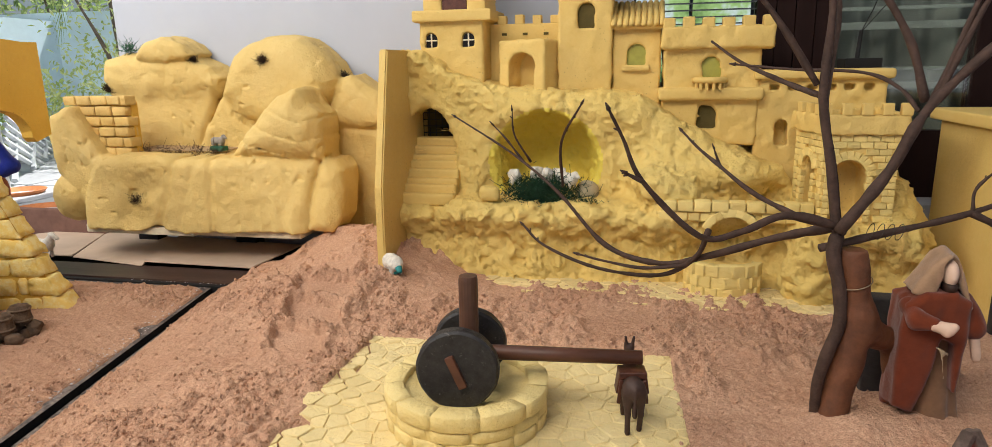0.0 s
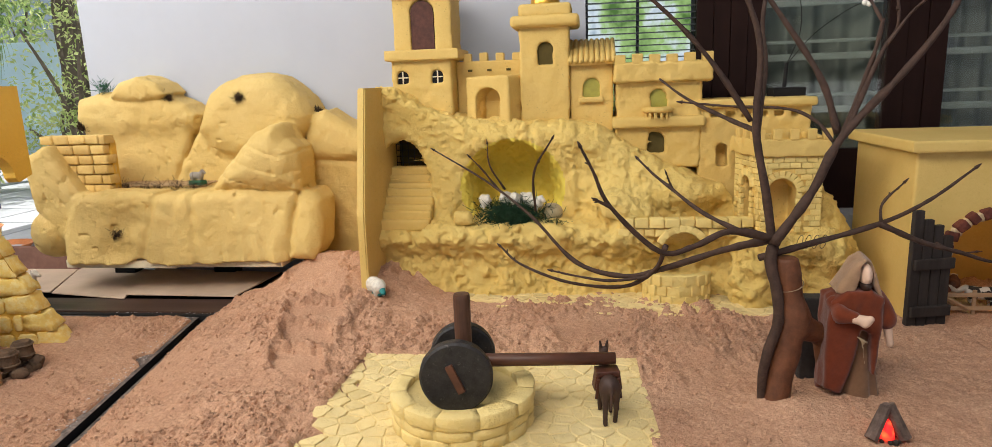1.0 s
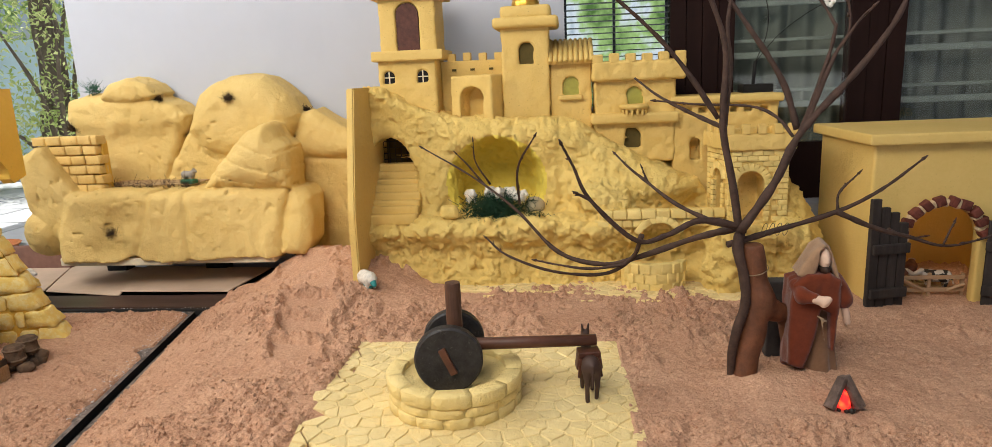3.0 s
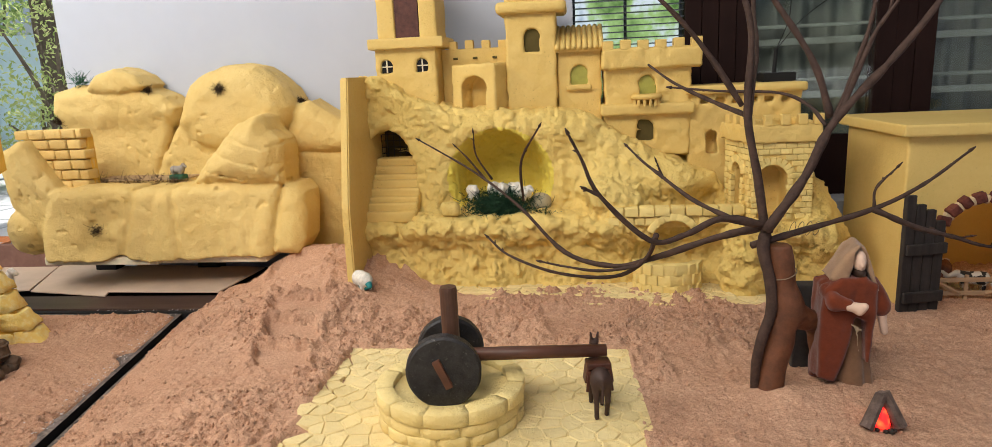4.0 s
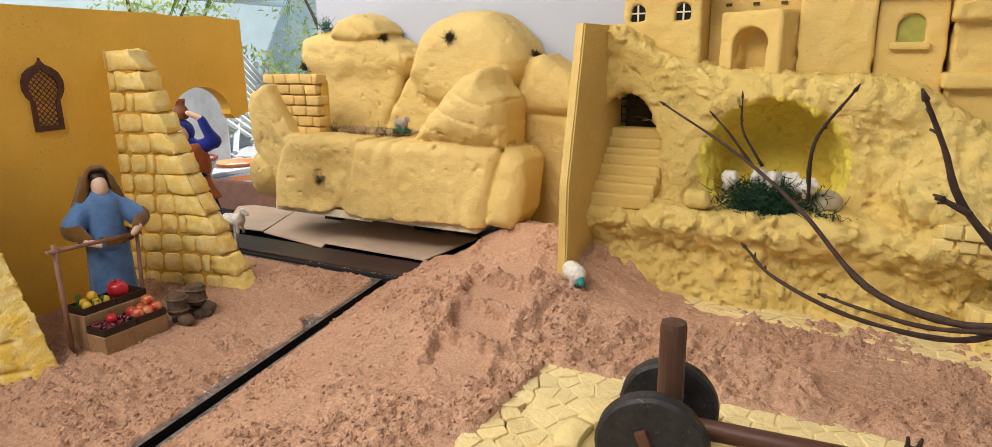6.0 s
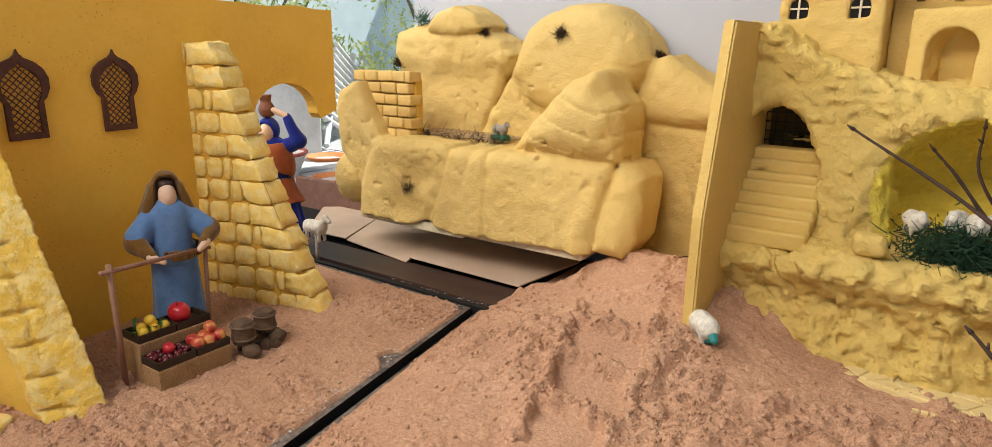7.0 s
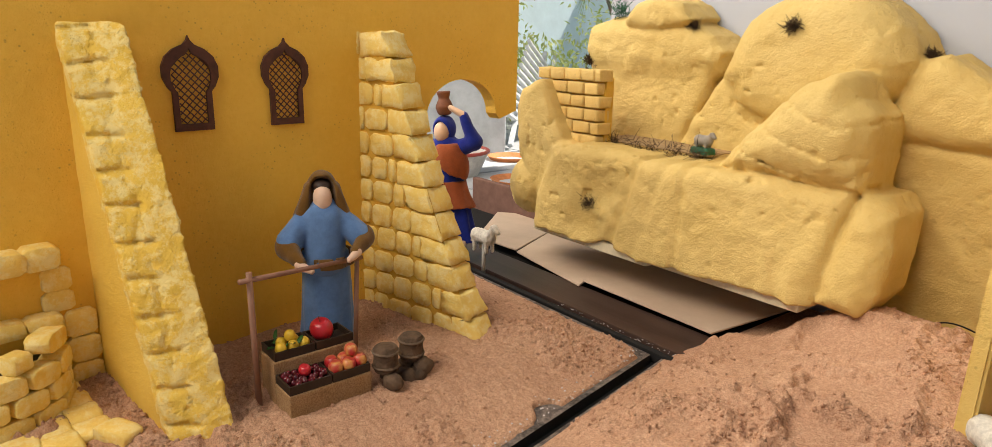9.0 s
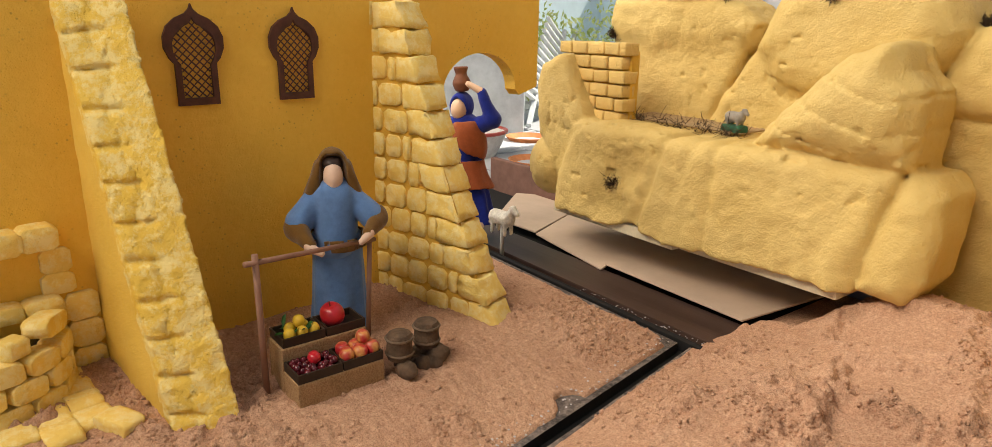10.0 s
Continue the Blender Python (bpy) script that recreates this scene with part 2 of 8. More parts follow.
def catmull(pts, per=6):
    p = [Vector(q) for q in pts]
    p = [2 * p[0] - p[1]] + p + [2 * p[-1] - p[-2]]
    out = []
    for i in range(1, len(p) - 2):
        for k in range(per):
            t = k / per
            a, b, c, d = p[i - 1:i + 3]
            out.append(0.5 * ((2 * b) + (c - a) * t + (2 * a - 5 * b + 4 * c - d) * t * t + (3 * b - a - 3 * c + d) * t ** 3))
    out.append(p[-2])
    return out


def bm_tube(pts, r0, r1, n=8, bm=None, wobble=0.0, per=6, smooth_path=True, flat=1.0):
    """A tapering tube along a path."""
    b = bm or bmesh.new()
    path = catmull(pts, per) if smooth_path else [Vector(p) for p in pts]
    rings = []
    up = Vector((0.3, 0.2, 1)).normalized()
    for i, p in enumerate(path):
        d = (path[min(i + 1, len(path) - 1)] - path[max(i - 1, 0)]).normalized()
        u = d.cross(up)
        u = u.normalized() if u.length > 1e-4 else Vector((1, 0, 0))
        v = u.cross(d).normalized()
        r = r0 + (r1 - r0) * i / (len(path) - 1)
        if wobble:
            r *= 1 + wobble * (noise.noise(p * 37) + 0.6 * noise.noise(p * 90))
        rings.append([b.verts.new(p + u * (r * math.cos(2 * math.pi * k / n)) + v * (flat * r * math.sin(2 * math.pi * k / n))) for k in range(n)])
    for a, c in zip(rings, rings[1:]):
        for k in range(n):
            b.faces.new((a[k], a[(k + 1) % n], c[(k + 1) % n], c[k]))
    b.faces.new(rings[0][::-1])
    b.faces.new(rings[-1])
    return b


# ---- solids from distance fields, for carved and moulded forms

def hash3(i, j, k, seed):
    n = (i * 374761393 + j * 668265263 + k * 1440662683 + seed * 974634777) & 0xFFFFFFFF
    n = ((n ^ (n >> 13)) * 1274126177) & 0xFFFFFFFF
    return ((n ^ (n >> 16)) & 0xFFFF) / 65535.0


def vnoise(x, y, z, seed=0):
    """Smooth value noise in -1..1 on arrays."""
    xi, yi, zi = np.floor(x).astype(np.int64), np.floor(y).astype(np.int64), np.floor(z).astype(np.int64)
    fx, fy, fz = x - xi, y - yi, z - zi
    fx, fy, fz = (f * f * (3 - 2 * f) for f in (fx, fy, fz))
    out = 0
    for a in (0, 1):
        for b in (0, 1):
            for c in (0, 1):
                w = (fx if a else 1 - fx) * (fy if b else 1 - fy) * (fz if c else 1 - fz)
                out = out + w * hash3(xi + a, yi + b, zi + c, seed)
    return out * 2 - 1


def fbm(x, y, z, scale, octaves=3, seed=0, gain=0.5):
    out, amp = 0, 1.0
    for o in range(octaves):
        out = out + amp * vnoise(x * scale, y * scale, z * scale, seed + o)
        scale, amp = scale * 2.1, amp * gain
    return out


def smin(a, b, k):
    h = np.clip(0.5 + 0.5 * (b - a) / k, 0, 1)
    return b + (a - b) * h - k * h * (1 - h)


def smax(a, b, k):
    return -smin(-a, -b, k)


def step(a, b, x):
    t = np.clip((x - a) / (b - a), 0, 1)
    return t * t * (3 - 2 * t)


def turned(x, y, c, deg):
    a = radians(deg)
    dx, dy = x - c[0], y - c[1]
    return dx * math.cos(a) + dy * math.sin(a), -dx * math.sin(a) + dy * math.cos(a)


def sd_box(P, c, half, rz=0.0, rnd=0.0):
    x, y = turned(P[0], P[1], c, rz)
    q = [np.abs(x) - half[0] + rnd, np.abs(y) - half[1] + rnd, np.abs(P[2] - c[2]) - half[2] + rnd]
    out = np.sqrt(sum(np.maximum(v, 0) ** 2 for v in q))
    return out + np.minimum(np.maximum(q[0], np.maximum(q[1], q[2])), 0) - rnd


def sd_ball(P, c, r, rz=0.0, ry=0.0):
    x, y = turned(P[0], P[1], c, rz)
    z = P[2] - c[2]
    if ry:
        a = radians(ry)
        x, z = x * math.cos(a) + z * math.sin(a), -x * math.sin(a) + z * math.cos(a)
    k = np.sqrt((x / r[0]) ** 2 + (y / r[1]) ** 2 + (z / r[2]) ** 2)
    return (k - 1) * min(r)


def sd_capsule(P, a, b, r0, r1):
    ab = np.array(b) - np.array(a)
    pa = [P[i] - a[i] for i in range(3)]
    h = np.clip(sum(pa[i] * ab[i] for i in range(3)) / (ab @ ab), 0, 1)
    return np.sqrt(sum((pa[i] - ab[i] * h) ** 2 for i in range(3))) - (r0 + (r1 - r0) * h)


def sd_arch(P, c, w, h, y0, y1, rz=0.0):
    """A round-headed opening through y0..y1, in the frame turned by rz about c; c[2] is its foot."""
    x, y = turned(P[0], P[1], c, rz)
    z = P[2] - c[2]
    r = w / 2
    body = np.maximum(np.abs(x) - r, np.maximum(-z, z - (h - r)))
    head = np.sqrt(x ** 2 + (z - (h - r)) ** 2) - r
    d = np.minimum(body, np.where(z > h - r, head, 1.0))
    return np.maximum(d, np.maximum(y0 - y, y - y1))


def sd_slab(P, pts, y0, y1, rnd):
    """A rounded slab: an outline in x, z between y0 and y1."""
    X, Y, Z = P
    d = np.full(X.shape, 1e9)
    s = np.ones(X.shape)
    n = len(pts)
    for i in range(n):
        a, b = pts[i], pts[i - 1]
        ex, ez = b[0] - a[0], b[1] - a[1]
        wx, wz = X - a[0], Z - a[1]
        t = np.clip((wx * ex + wz * ez) / (ex * ex + ez * ez), 0, 1)
        d = np.minimum(d, (wx - ex * t) ** 2 + (wz - ez * t) ** 2)
        c1, c2, c3 = Z >= a[1], Z < b[1], ex * wz > ez * wx
        s = np.where((c1 & c2 & c3) | (~c1 & ~c2 & ~c3), -s, s)
    d = s * np.sqrt(d) + rnd
    h = np.abs(Y - (y0 + y1) / 2) - (y1 - y0) / 2 + rnd
    return np.sqrt(np.maximum(d, 0) ** 2 + np.maximum(h, 0) ** 2) + np.minimum(np.maximum(d, h), 0) - rnd


def carve(field, lo, hi, h):
    """Verts and quads of the zero surface of field, on a grid of step h (surface nets)."""
    ax = [np.arange(lo[i] - h, hi[i] + 2 * h, h) for i in range(3)]
    X, Y, Z = np.meshgrid(*ax, indexing="ij")
    F = field((X, Y, Z))
    nx, ny, nz = F.shape
    S = F < 0
    cx, cy, cz = nx - 1, ny - 1, nz - 1
    acc = np.zeros((cx, cy, cz, 3))
    cnt = np.zeros((cx, cy, cz))
    base = [X[:cx, :cy, :cz], Y[:cx, :cy, :cz], Z[:cx, :cy, :cz]]
    corner = [(a, b, c) for a in (0, 1) for b in (0, 1) for c in (0, 1)]
    sub = lambda A, o: A[o[0]:o[0] + cx, o[1]:o[1] + cy, o[2]:o[2] + cz]
    for o in corner:
        for d in range(3):
            if o[d]:
                continue
            q = list(o)
            q[d] = 1
            fa, fb = sub(F, o), sub(F, q)
            cross = (fa < 0) != (fb < 0)
            t = np.where(cross, fa / np.where(cross, fa - fb, 1), 0)
            cnt += cross
            for i in range(3):
                off = o[i] * h + (t * h if i == d else 0)
                acc[..., i] += np.where(cross, base[i] + off, 0)
    used = cnt > 0
    index = np.full((cx, cy, cz), -1, dtype=np.int64)
    index[used] = np.arange(used.sum())
    V = acc[used] / cnt[used][:, None]
    quads = []
    for d in range(3):
        e1, e2 = [i for i in range(3) if i != d]
        if d == 1:
            e1, e2 = e2, e1
        a = [slice(1, -1)] * 3
        a[d] = slice(0, -1)
        b = list(a)
        b[d] = slice(1, None)
        sa, sb = S[tuple(a)], S[tuple(b)]
        for flip, mask in ((False, sa & ~sb), (True, ~sa & sb)):
            I = np.argwhere(mask)
            if not len(I):
                continue
            g = I.copy()
            for i in range(3):
                if i != d:
                    g[:, i] += 1
            v = []
            for (u, w) in ((-1, -1), (0, -1), (0, 0), (-1, 0)):
                k = g.copy()
                k[:, e1] += u
                k[:, e2] += w
                v.append(index[k[:, 0], k[:, 1], k[:, 2]])
            q = np.stack(v, 1)
            quads.append(q[:, ::-1] if flip else q)
    return V, np.concatenate(quads)


def carved(name, field, lo, hi, h, mats):
    V, Q = carve(field, lo, hi, h)
    return mesh_of(name, V, Q, mats)


# ---------------------------------------------------------------- setting


def slot_x(y):
    """The edge between the two sand tables, and of the slot in which the figures run."""
    return -1.125 + (1.63 - y) * 0.195


def crumb_field():
    """Heights of loose crumbs, denser in clusters, on a 2 mm grid."""
    rng = np.random.default_rng(12)
    n, res = 40000, 0.002
    R = np.zeros((990, 1550))
    xs, ys = rng.uniform(-1.78, 1.26, n), rng.uniform(0.26, 2.18, n)
    dense = step(-0.25, 0.45, fbm(xs, ys, 0 * xs, 6.0, 3, 15)) * 0.75 + 0.25
    rs = 0.0020 + 0.0060 * rng.random(n) ** 3.0
    keep = rng.random(n) < dense
    for x, y, r in zip(xs[keep], ys[keep], rs[keep]):
        i, j, k = int((y - 0.24) / res), int((x + 1.80) / res), int(r / res) + 1
        if i < k or j < k:
            continue
        w = R[i - k:i + k + 1, j - k:j + k + 1]
        g = np.arange(-k, k + 1) * res
        h = np.sqrt(np.maximum(r * r - (g[:w.shape[0], None] ** 2 + g[None, :w.shape[1]] ** 2), 0)) * 0.85
        np.maximum(w, h, out=w)
    return R


CRUMBS = crumb_field()


def crumbs_at(x, y):
    fi, fj = np.clip((y - 0.24) / 0.002, 0, 987.9), np.clip((x + 1.80) / 0.002, 0, 1547.9)
    i, j = fi.astype(int), fj.astype(int)
    a, b = fi - i, fj - j
    return (CRUMBS[i, j] * (1 - a) + CRUMBS[i + 1, j] * a) * (1 - b) + (CRUMBS[i, j + 1] * (1 - a) + CRUMBS[i + 1, j + 1] * a) * b


TRODDEN = ((-0.845, 1.81, 0.085, 0.055), (-0.765, 1.64, 0.075, 0.050), (-0.715, 1.500, 0.075, 0.052), (-0.682, 1.375, 0.065, 0.046), (-0.650, 1.235, 0.060, 0.055))


def sand_height(x, y):
    o = 0 * x
    away = np.where(y < 1.66, np.abs(x - slot_x(y)), np.hypot(x + 1.125, y - 1.66))
    away = np.where(x < slot_x(y), np.minimum(away, np.maximum(1.65 - y, 0)), away)
    near = step(0.0, 0.13, away)
    base = 0.0005 + 0.029 * step(0.01, 0.20, away)
    patch = step(-0.25, 0.40, fbm(x, y, o, 6.0, 3, 15))
    clump = fbm(x, y, o, 52.0, 2, 8, 0.5)
    billow = np.abs(vnoise(x * 21, y * 21, o, 19)) + 0.6 * np.abs(vnoise(x * 47 + 3, y * 47, o, 20)) + 0.35 * np.abs(vnoise(x * 98, y * 98 + 5, o, 22))
    loose = (0.30 + 0.70 * patch) * (0.0032 * clump + 0.0150 * billow) + (0.62 + 0.28 * patch) * crumbs_at(x, y) + 0.0010 * vnoise(x * 150, y * 150, o, 28)
    z = base + 0.007 * fbm(x, y, o, 5.0, 2, 11) * near
    z = z + 0.075 * np.exp(-(((x + 0.64) / 0.22) ** 2 + ((y - 1.80) / 0.26) ** 2))
    z = z + 0.026 * np.exp(-(((x + 0.82) / 0.20) ** 2 + ((y - 1.50) / 0.30) ** 2))
    z = z + 0.020 * np.exp(-(((x - 0.45) / 0.13) ** 2 + ((y - 1.09) / 0.07) ** 2)) + 0.012 * np.exp(-(((x - 0.40) / 0.03) ** 2 + ((y - 1.06) / 0.03) ** 2))
    z = z + 0.072 * np.exp(-(((x + 0.85) / 0.13) ** 2 + ((y - 1.92) / 0.12) ** 2))
    # flat trodden marks in the heap beside the mill, each with a little bank round it
    for cx, cy, w, h in TRODDEN:
        q = np.maximum(np.abs(x - cx + 0.35 * (y - cy)) / w, np.abs(y - cy) / h) + 0.12 * clump
        flat = step(1.08, 0.90, q)
        z = z - 0.005 * flat + 0.009 * np.exp(-((q - 1.22) / 0.14) ** 2)
        loose = loose * (1 - 0.93 * flat)
    z = z + loose * (0.22 + 0.78 * near)
    # the mill's paved slab stays clear
    inside = np.minimum(np.minimum(x + 0.50, 0.13 - x), np.minimum(y - 0.60, 1.30 - y))
    return np.where(inside > 0, np.minimum(z, 0.034 - 0.012 * step(0, 0.05, inside)), z)


def sand_sheet(name, u0, u1, y0, y1, h, edge):
    """A heap of sawdust on a board. u0(y), u1(y) give its sides; edge(x, y) fades its height."""
    ny = int((y1 - y0) / h) + 1
    ys = np.linspace(y0, y1, ny)
    nx = int(max(u1(y) - u0(y) for y in ys) / h) + 1
    s = np.linspace(0, 1, nx)
    X = np.array([u0(y) + (u1(y) - u0(y)) * s for y in ys])
    Y = np.repeat(ys[:, None], nx, 1)
    Z = sand_height(X, Y)
    k = edge(X, Y)
    Z = -0.012 + (Z + 0.012) * k
    V = np.stack([X, Y, Z], -1).reshape(-1, 3)
    i = np.arange(ny * nx).reshape(ny, nx)
    Q = np.stack([i[:-1, :-1], i[:-1, 1:], i[1:, 1:], i[1:, :-1]], -1).reshape(-1, 4)
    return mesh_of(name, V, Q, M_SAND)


def right_edge(X, Y):
    k = step(0, 0.014, X - slot_x(Y) - 0.013 - 0.006 * np.maximum(fbm(X, Y, 0 * X, 22, 2, 4), 0))
    limit = -1.13 + 0.12 * step(1.68, 2.05, Y) + 0.025 * fbm(X, Y, 0 * X, 14, 2, 3)
    back = step(-0.02, 0.09, X - limit)
    return np.where(Y > 1.62, back, k) * step(0, 0.02, 1.24 - X)


def left_edge(X, Y):
    bare = 0.001 + 0.032 * np.maximum(fbm(X, Y, 0 * X, 9, 3, 6, 0.7), 0)
    return step(0, 0.016, slot_x(Y) - 0.013 - bare - X) * step(0, 0.012, 1.632 - bare * 0.4 - Y)


def build_ground():
    n = Nodes("grey_paving")
    c = n.ramp(n.noise(3, 5, 0.6), [(0.3, (0.42, 0.43, 0.45)), (0.7, (0.60, 0.61, 0.63))])
    n.bump([(n.noise(40, 4), 0.3, 0.004)])
    m_ground = n.finish(c, 0.85)
    b = bmesh.new()
    bm_box(-60, 60, -60, 60, -0.25, -0.045, bm=b)
    tagged(new("ground", bm_mesh("ground", b, m_ground)), "pale grey paved yard and veranda floor", "ground", kind="structure")
    b = bm_box(-2.62, 1.26, 0.25, 2.19, -0.044, -0.02)
    tagged(new("base_board", bm_mesh("base_board", b, M_BLACK)), "black painted base board under the sawdust tables", "board", kind="structure")
    for nm, pts in (("market_board", [(-1.76, 0.27), (slot_x(0.27) - 0.013, 0.27), (slot_x(1.632) - 0.013, 1.632), (-1.76, 1.632)]), ("desert_board", [(slot_x(0.27) + 0.013, 0.27), (1.25, 0.27), (1.25, 1.635), (slot_x(1.635) + 0.013, 1.635)])):
        b = bm_prism(pts, -0.0195, 0.0004, 0.0, m=Matrix(((1, 0, 0, 0), (0, 0, 1, 0), (0, 1, 0, 0), (0, 0, 0, 1))))
        # Sides are coloured black so the slot between the boards looks shaded.
        me = bm_mesh(nm, b, [M_DUSTY, M_BLACK])
        for f in me.polygons:
            f.material_index = 0 if f.normal.z > 0.9 else 1
        tagged(new(nm, me), "dusty dark board under the sawdust", "board", kind="structure")
    tagged(new("sand_table", sand_sheet("sand_table", lambda y: slot_x(min(y, 1.62)) + 0.013, lambda y: 1.24, 0.27, 2.17, 0.0036, right_edge)),
           "pinkish brown sawdust spread as desert sand on a board", "sand", kind="stuff")
    tagged(new("market_sand", sand_sheet("market_sand", lambda y: -1.75, lambda y: slot_x(y) - 0.013, 0.27, 1.632, 0.0036, left_edge)),
           "pinkish brown sawdust covering the market ground", "sand", kind="stuff")


def crumbs():
    """Loose sawdust crumbs: small uneven lumps lying on the sand, thicker in drifts."""
    rng = np.random.default_rng(5)
    n = 90000
    x, y = rng.uniform(-1.72, 1.2, n), rng.uniform(0.62, 2.06, n)
    p = step(-0.2, 0.45, fbm(x, y, 0 * x, 6.0, 3, 15)) * 0.85 + 0.10
    edge = np.where(x < slot_x(y), left_edge(x, y), right_edge(x, y))
    ok = (rng.random(n) < p) & (edge > 0.97) & ~((y > 1.632) & (x < -1.06)) & ~((y > 1.70) & (x > -0.60))
    ok &= ~((x > -0.44) & (x < 0.15) & (y < 1.31))
    for cx, cy, w, h in TRODDEN:
        ok &= ~((np.abs(x - cx + 0.35 * (y - cy)) < w * 0.95) & (np.abs(y - cy) < h * 0.95))
    x, y = x[ok][:46000], y[ok][:46000]
    m = len(x)
    r = 0.0012 + 0.0029 * rng.random(m) ** 3
    z = sand_height(x, y) + r * 0.10
    g = (1 + 5 ** 0.5) / 2
    ico = np.array([(-1, g, 0), (1, g, 0), (-1, -g, 0), (1, -g, 0), (0, -1, g), (0, 1, g), (0, -1, -g), (0, 1, -g), (g, 0, -1), (g, 0, 1), (-g, 0, -1), (-g, 0, 1)]) / 1.9
    tri = np.array([(0, 11, 5), (0, 5, 1), (0, 1, 7), (0, 7, 10), (0, 10, 11), (1, 5, 9), (5, 11, 4), (11, 10, 2), (10, 7, 6), (7, 1, 8), (3, 9, 4), (3, 4, 2), (3, 2, 6), (3, 6, 8), (3, 8, 9), (4, 9, 5), (2, 4, 11), (6, 2, 10), (8, 6, 7), (9, 8, 1)])
    V = ico[None] * (1 + rng.uniform(-0.3, 0.3, (m, 12, 1))) * rng.uniform(0.7, 1.3, (m, 1, 3)) * r[:, None, None]
    V = V + np.stack([x, y, z], -1)[:, None, :]
    F = tri[None] + (np.arange(m) * 12)[:, None, None]
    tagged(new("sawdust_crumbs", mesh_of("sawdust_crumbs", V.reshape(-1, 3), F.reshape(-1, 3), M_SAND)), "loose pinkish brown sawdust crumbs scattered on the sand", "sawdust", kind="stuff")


build_ground()
crumbs()


def build_room():
    b = bm_box(-1.845, 0.02, 2.22, 2.40, -0.045, 2.75)
    tagged(new("wall_north", bm_mesh("wall_north", b, M_WHITE)), "smooth white painted house wall", "wall", kind="structure")
    b = bm_box(0.02, 3.2, 2.22, 2.40, 2.2, 2.75)
    tagged(new("wall_lintel", bm_mesh("wall_lintel", b, M_WHITE)), "white wall above the veranda doors", "wall", kind="structure")
    b = bm_box(3.2, 3.4, -2.4, 2.4, -0.045, 2.75)
    tagged(new("wall_east", bm_mesh("wall_east", b, M_WHITE)), "white veranda end wall", "wall", kind="structure")
    # Roof slab out of view; its reach stops the sun and trims the front lamp.
    b = bm_box(-2.6, 3.4, 0.55, 5.2, 2.75, 2.9)
    # Side wall added out of sight to keep sun from entering the house.
    w = bm_box(-1.845, -1.70, 2.401, 3.3, -0.045, 2.749)
    tagged(new("wall_west", bm_mesh("wall_west", w, M_WHITE)), "unseen white wall added beside the house to block sun", "wall", kind="structure")
    tagged(new("ceiling", bm_mesh("ceiling", b, M_WHITE)), "unseen white ceiling slab that blocks sun and lamp", "ceiling", kind="structure")


build_room()

# ---------------------------------------------------------------- the castle on its rock


def curve_of(x, knots):
    return np.interp(x, [k[0] for k in knots], [k[1] for k in knots])


RIDGE = [(-0.66, 0.655), (-0.56, 0.645), (-0.48, 0.592), (-0.40, 0.565), (-0.30, 0.548), (-0.05, 0.538), (0.06, 0.52), (0.14, 0.47), (0.24, 0.415), (0.34, 0.365), (0.42, 0.33), (0.48, 0.24), (0.64, 0.235), (0.68, 0.20), (0.80, 0.0)]
LIP = [(-0.64, 0.225), (-0.55, 0.24), (-0.45, 0.25), (-0.25, 0.245), (0.0, 0.245), (0.13, 0.235), (0.20, 0.225), (0.45, 0.222), (0.64, 0.222), (0.69, 0.20), (0.80, 0.02)]


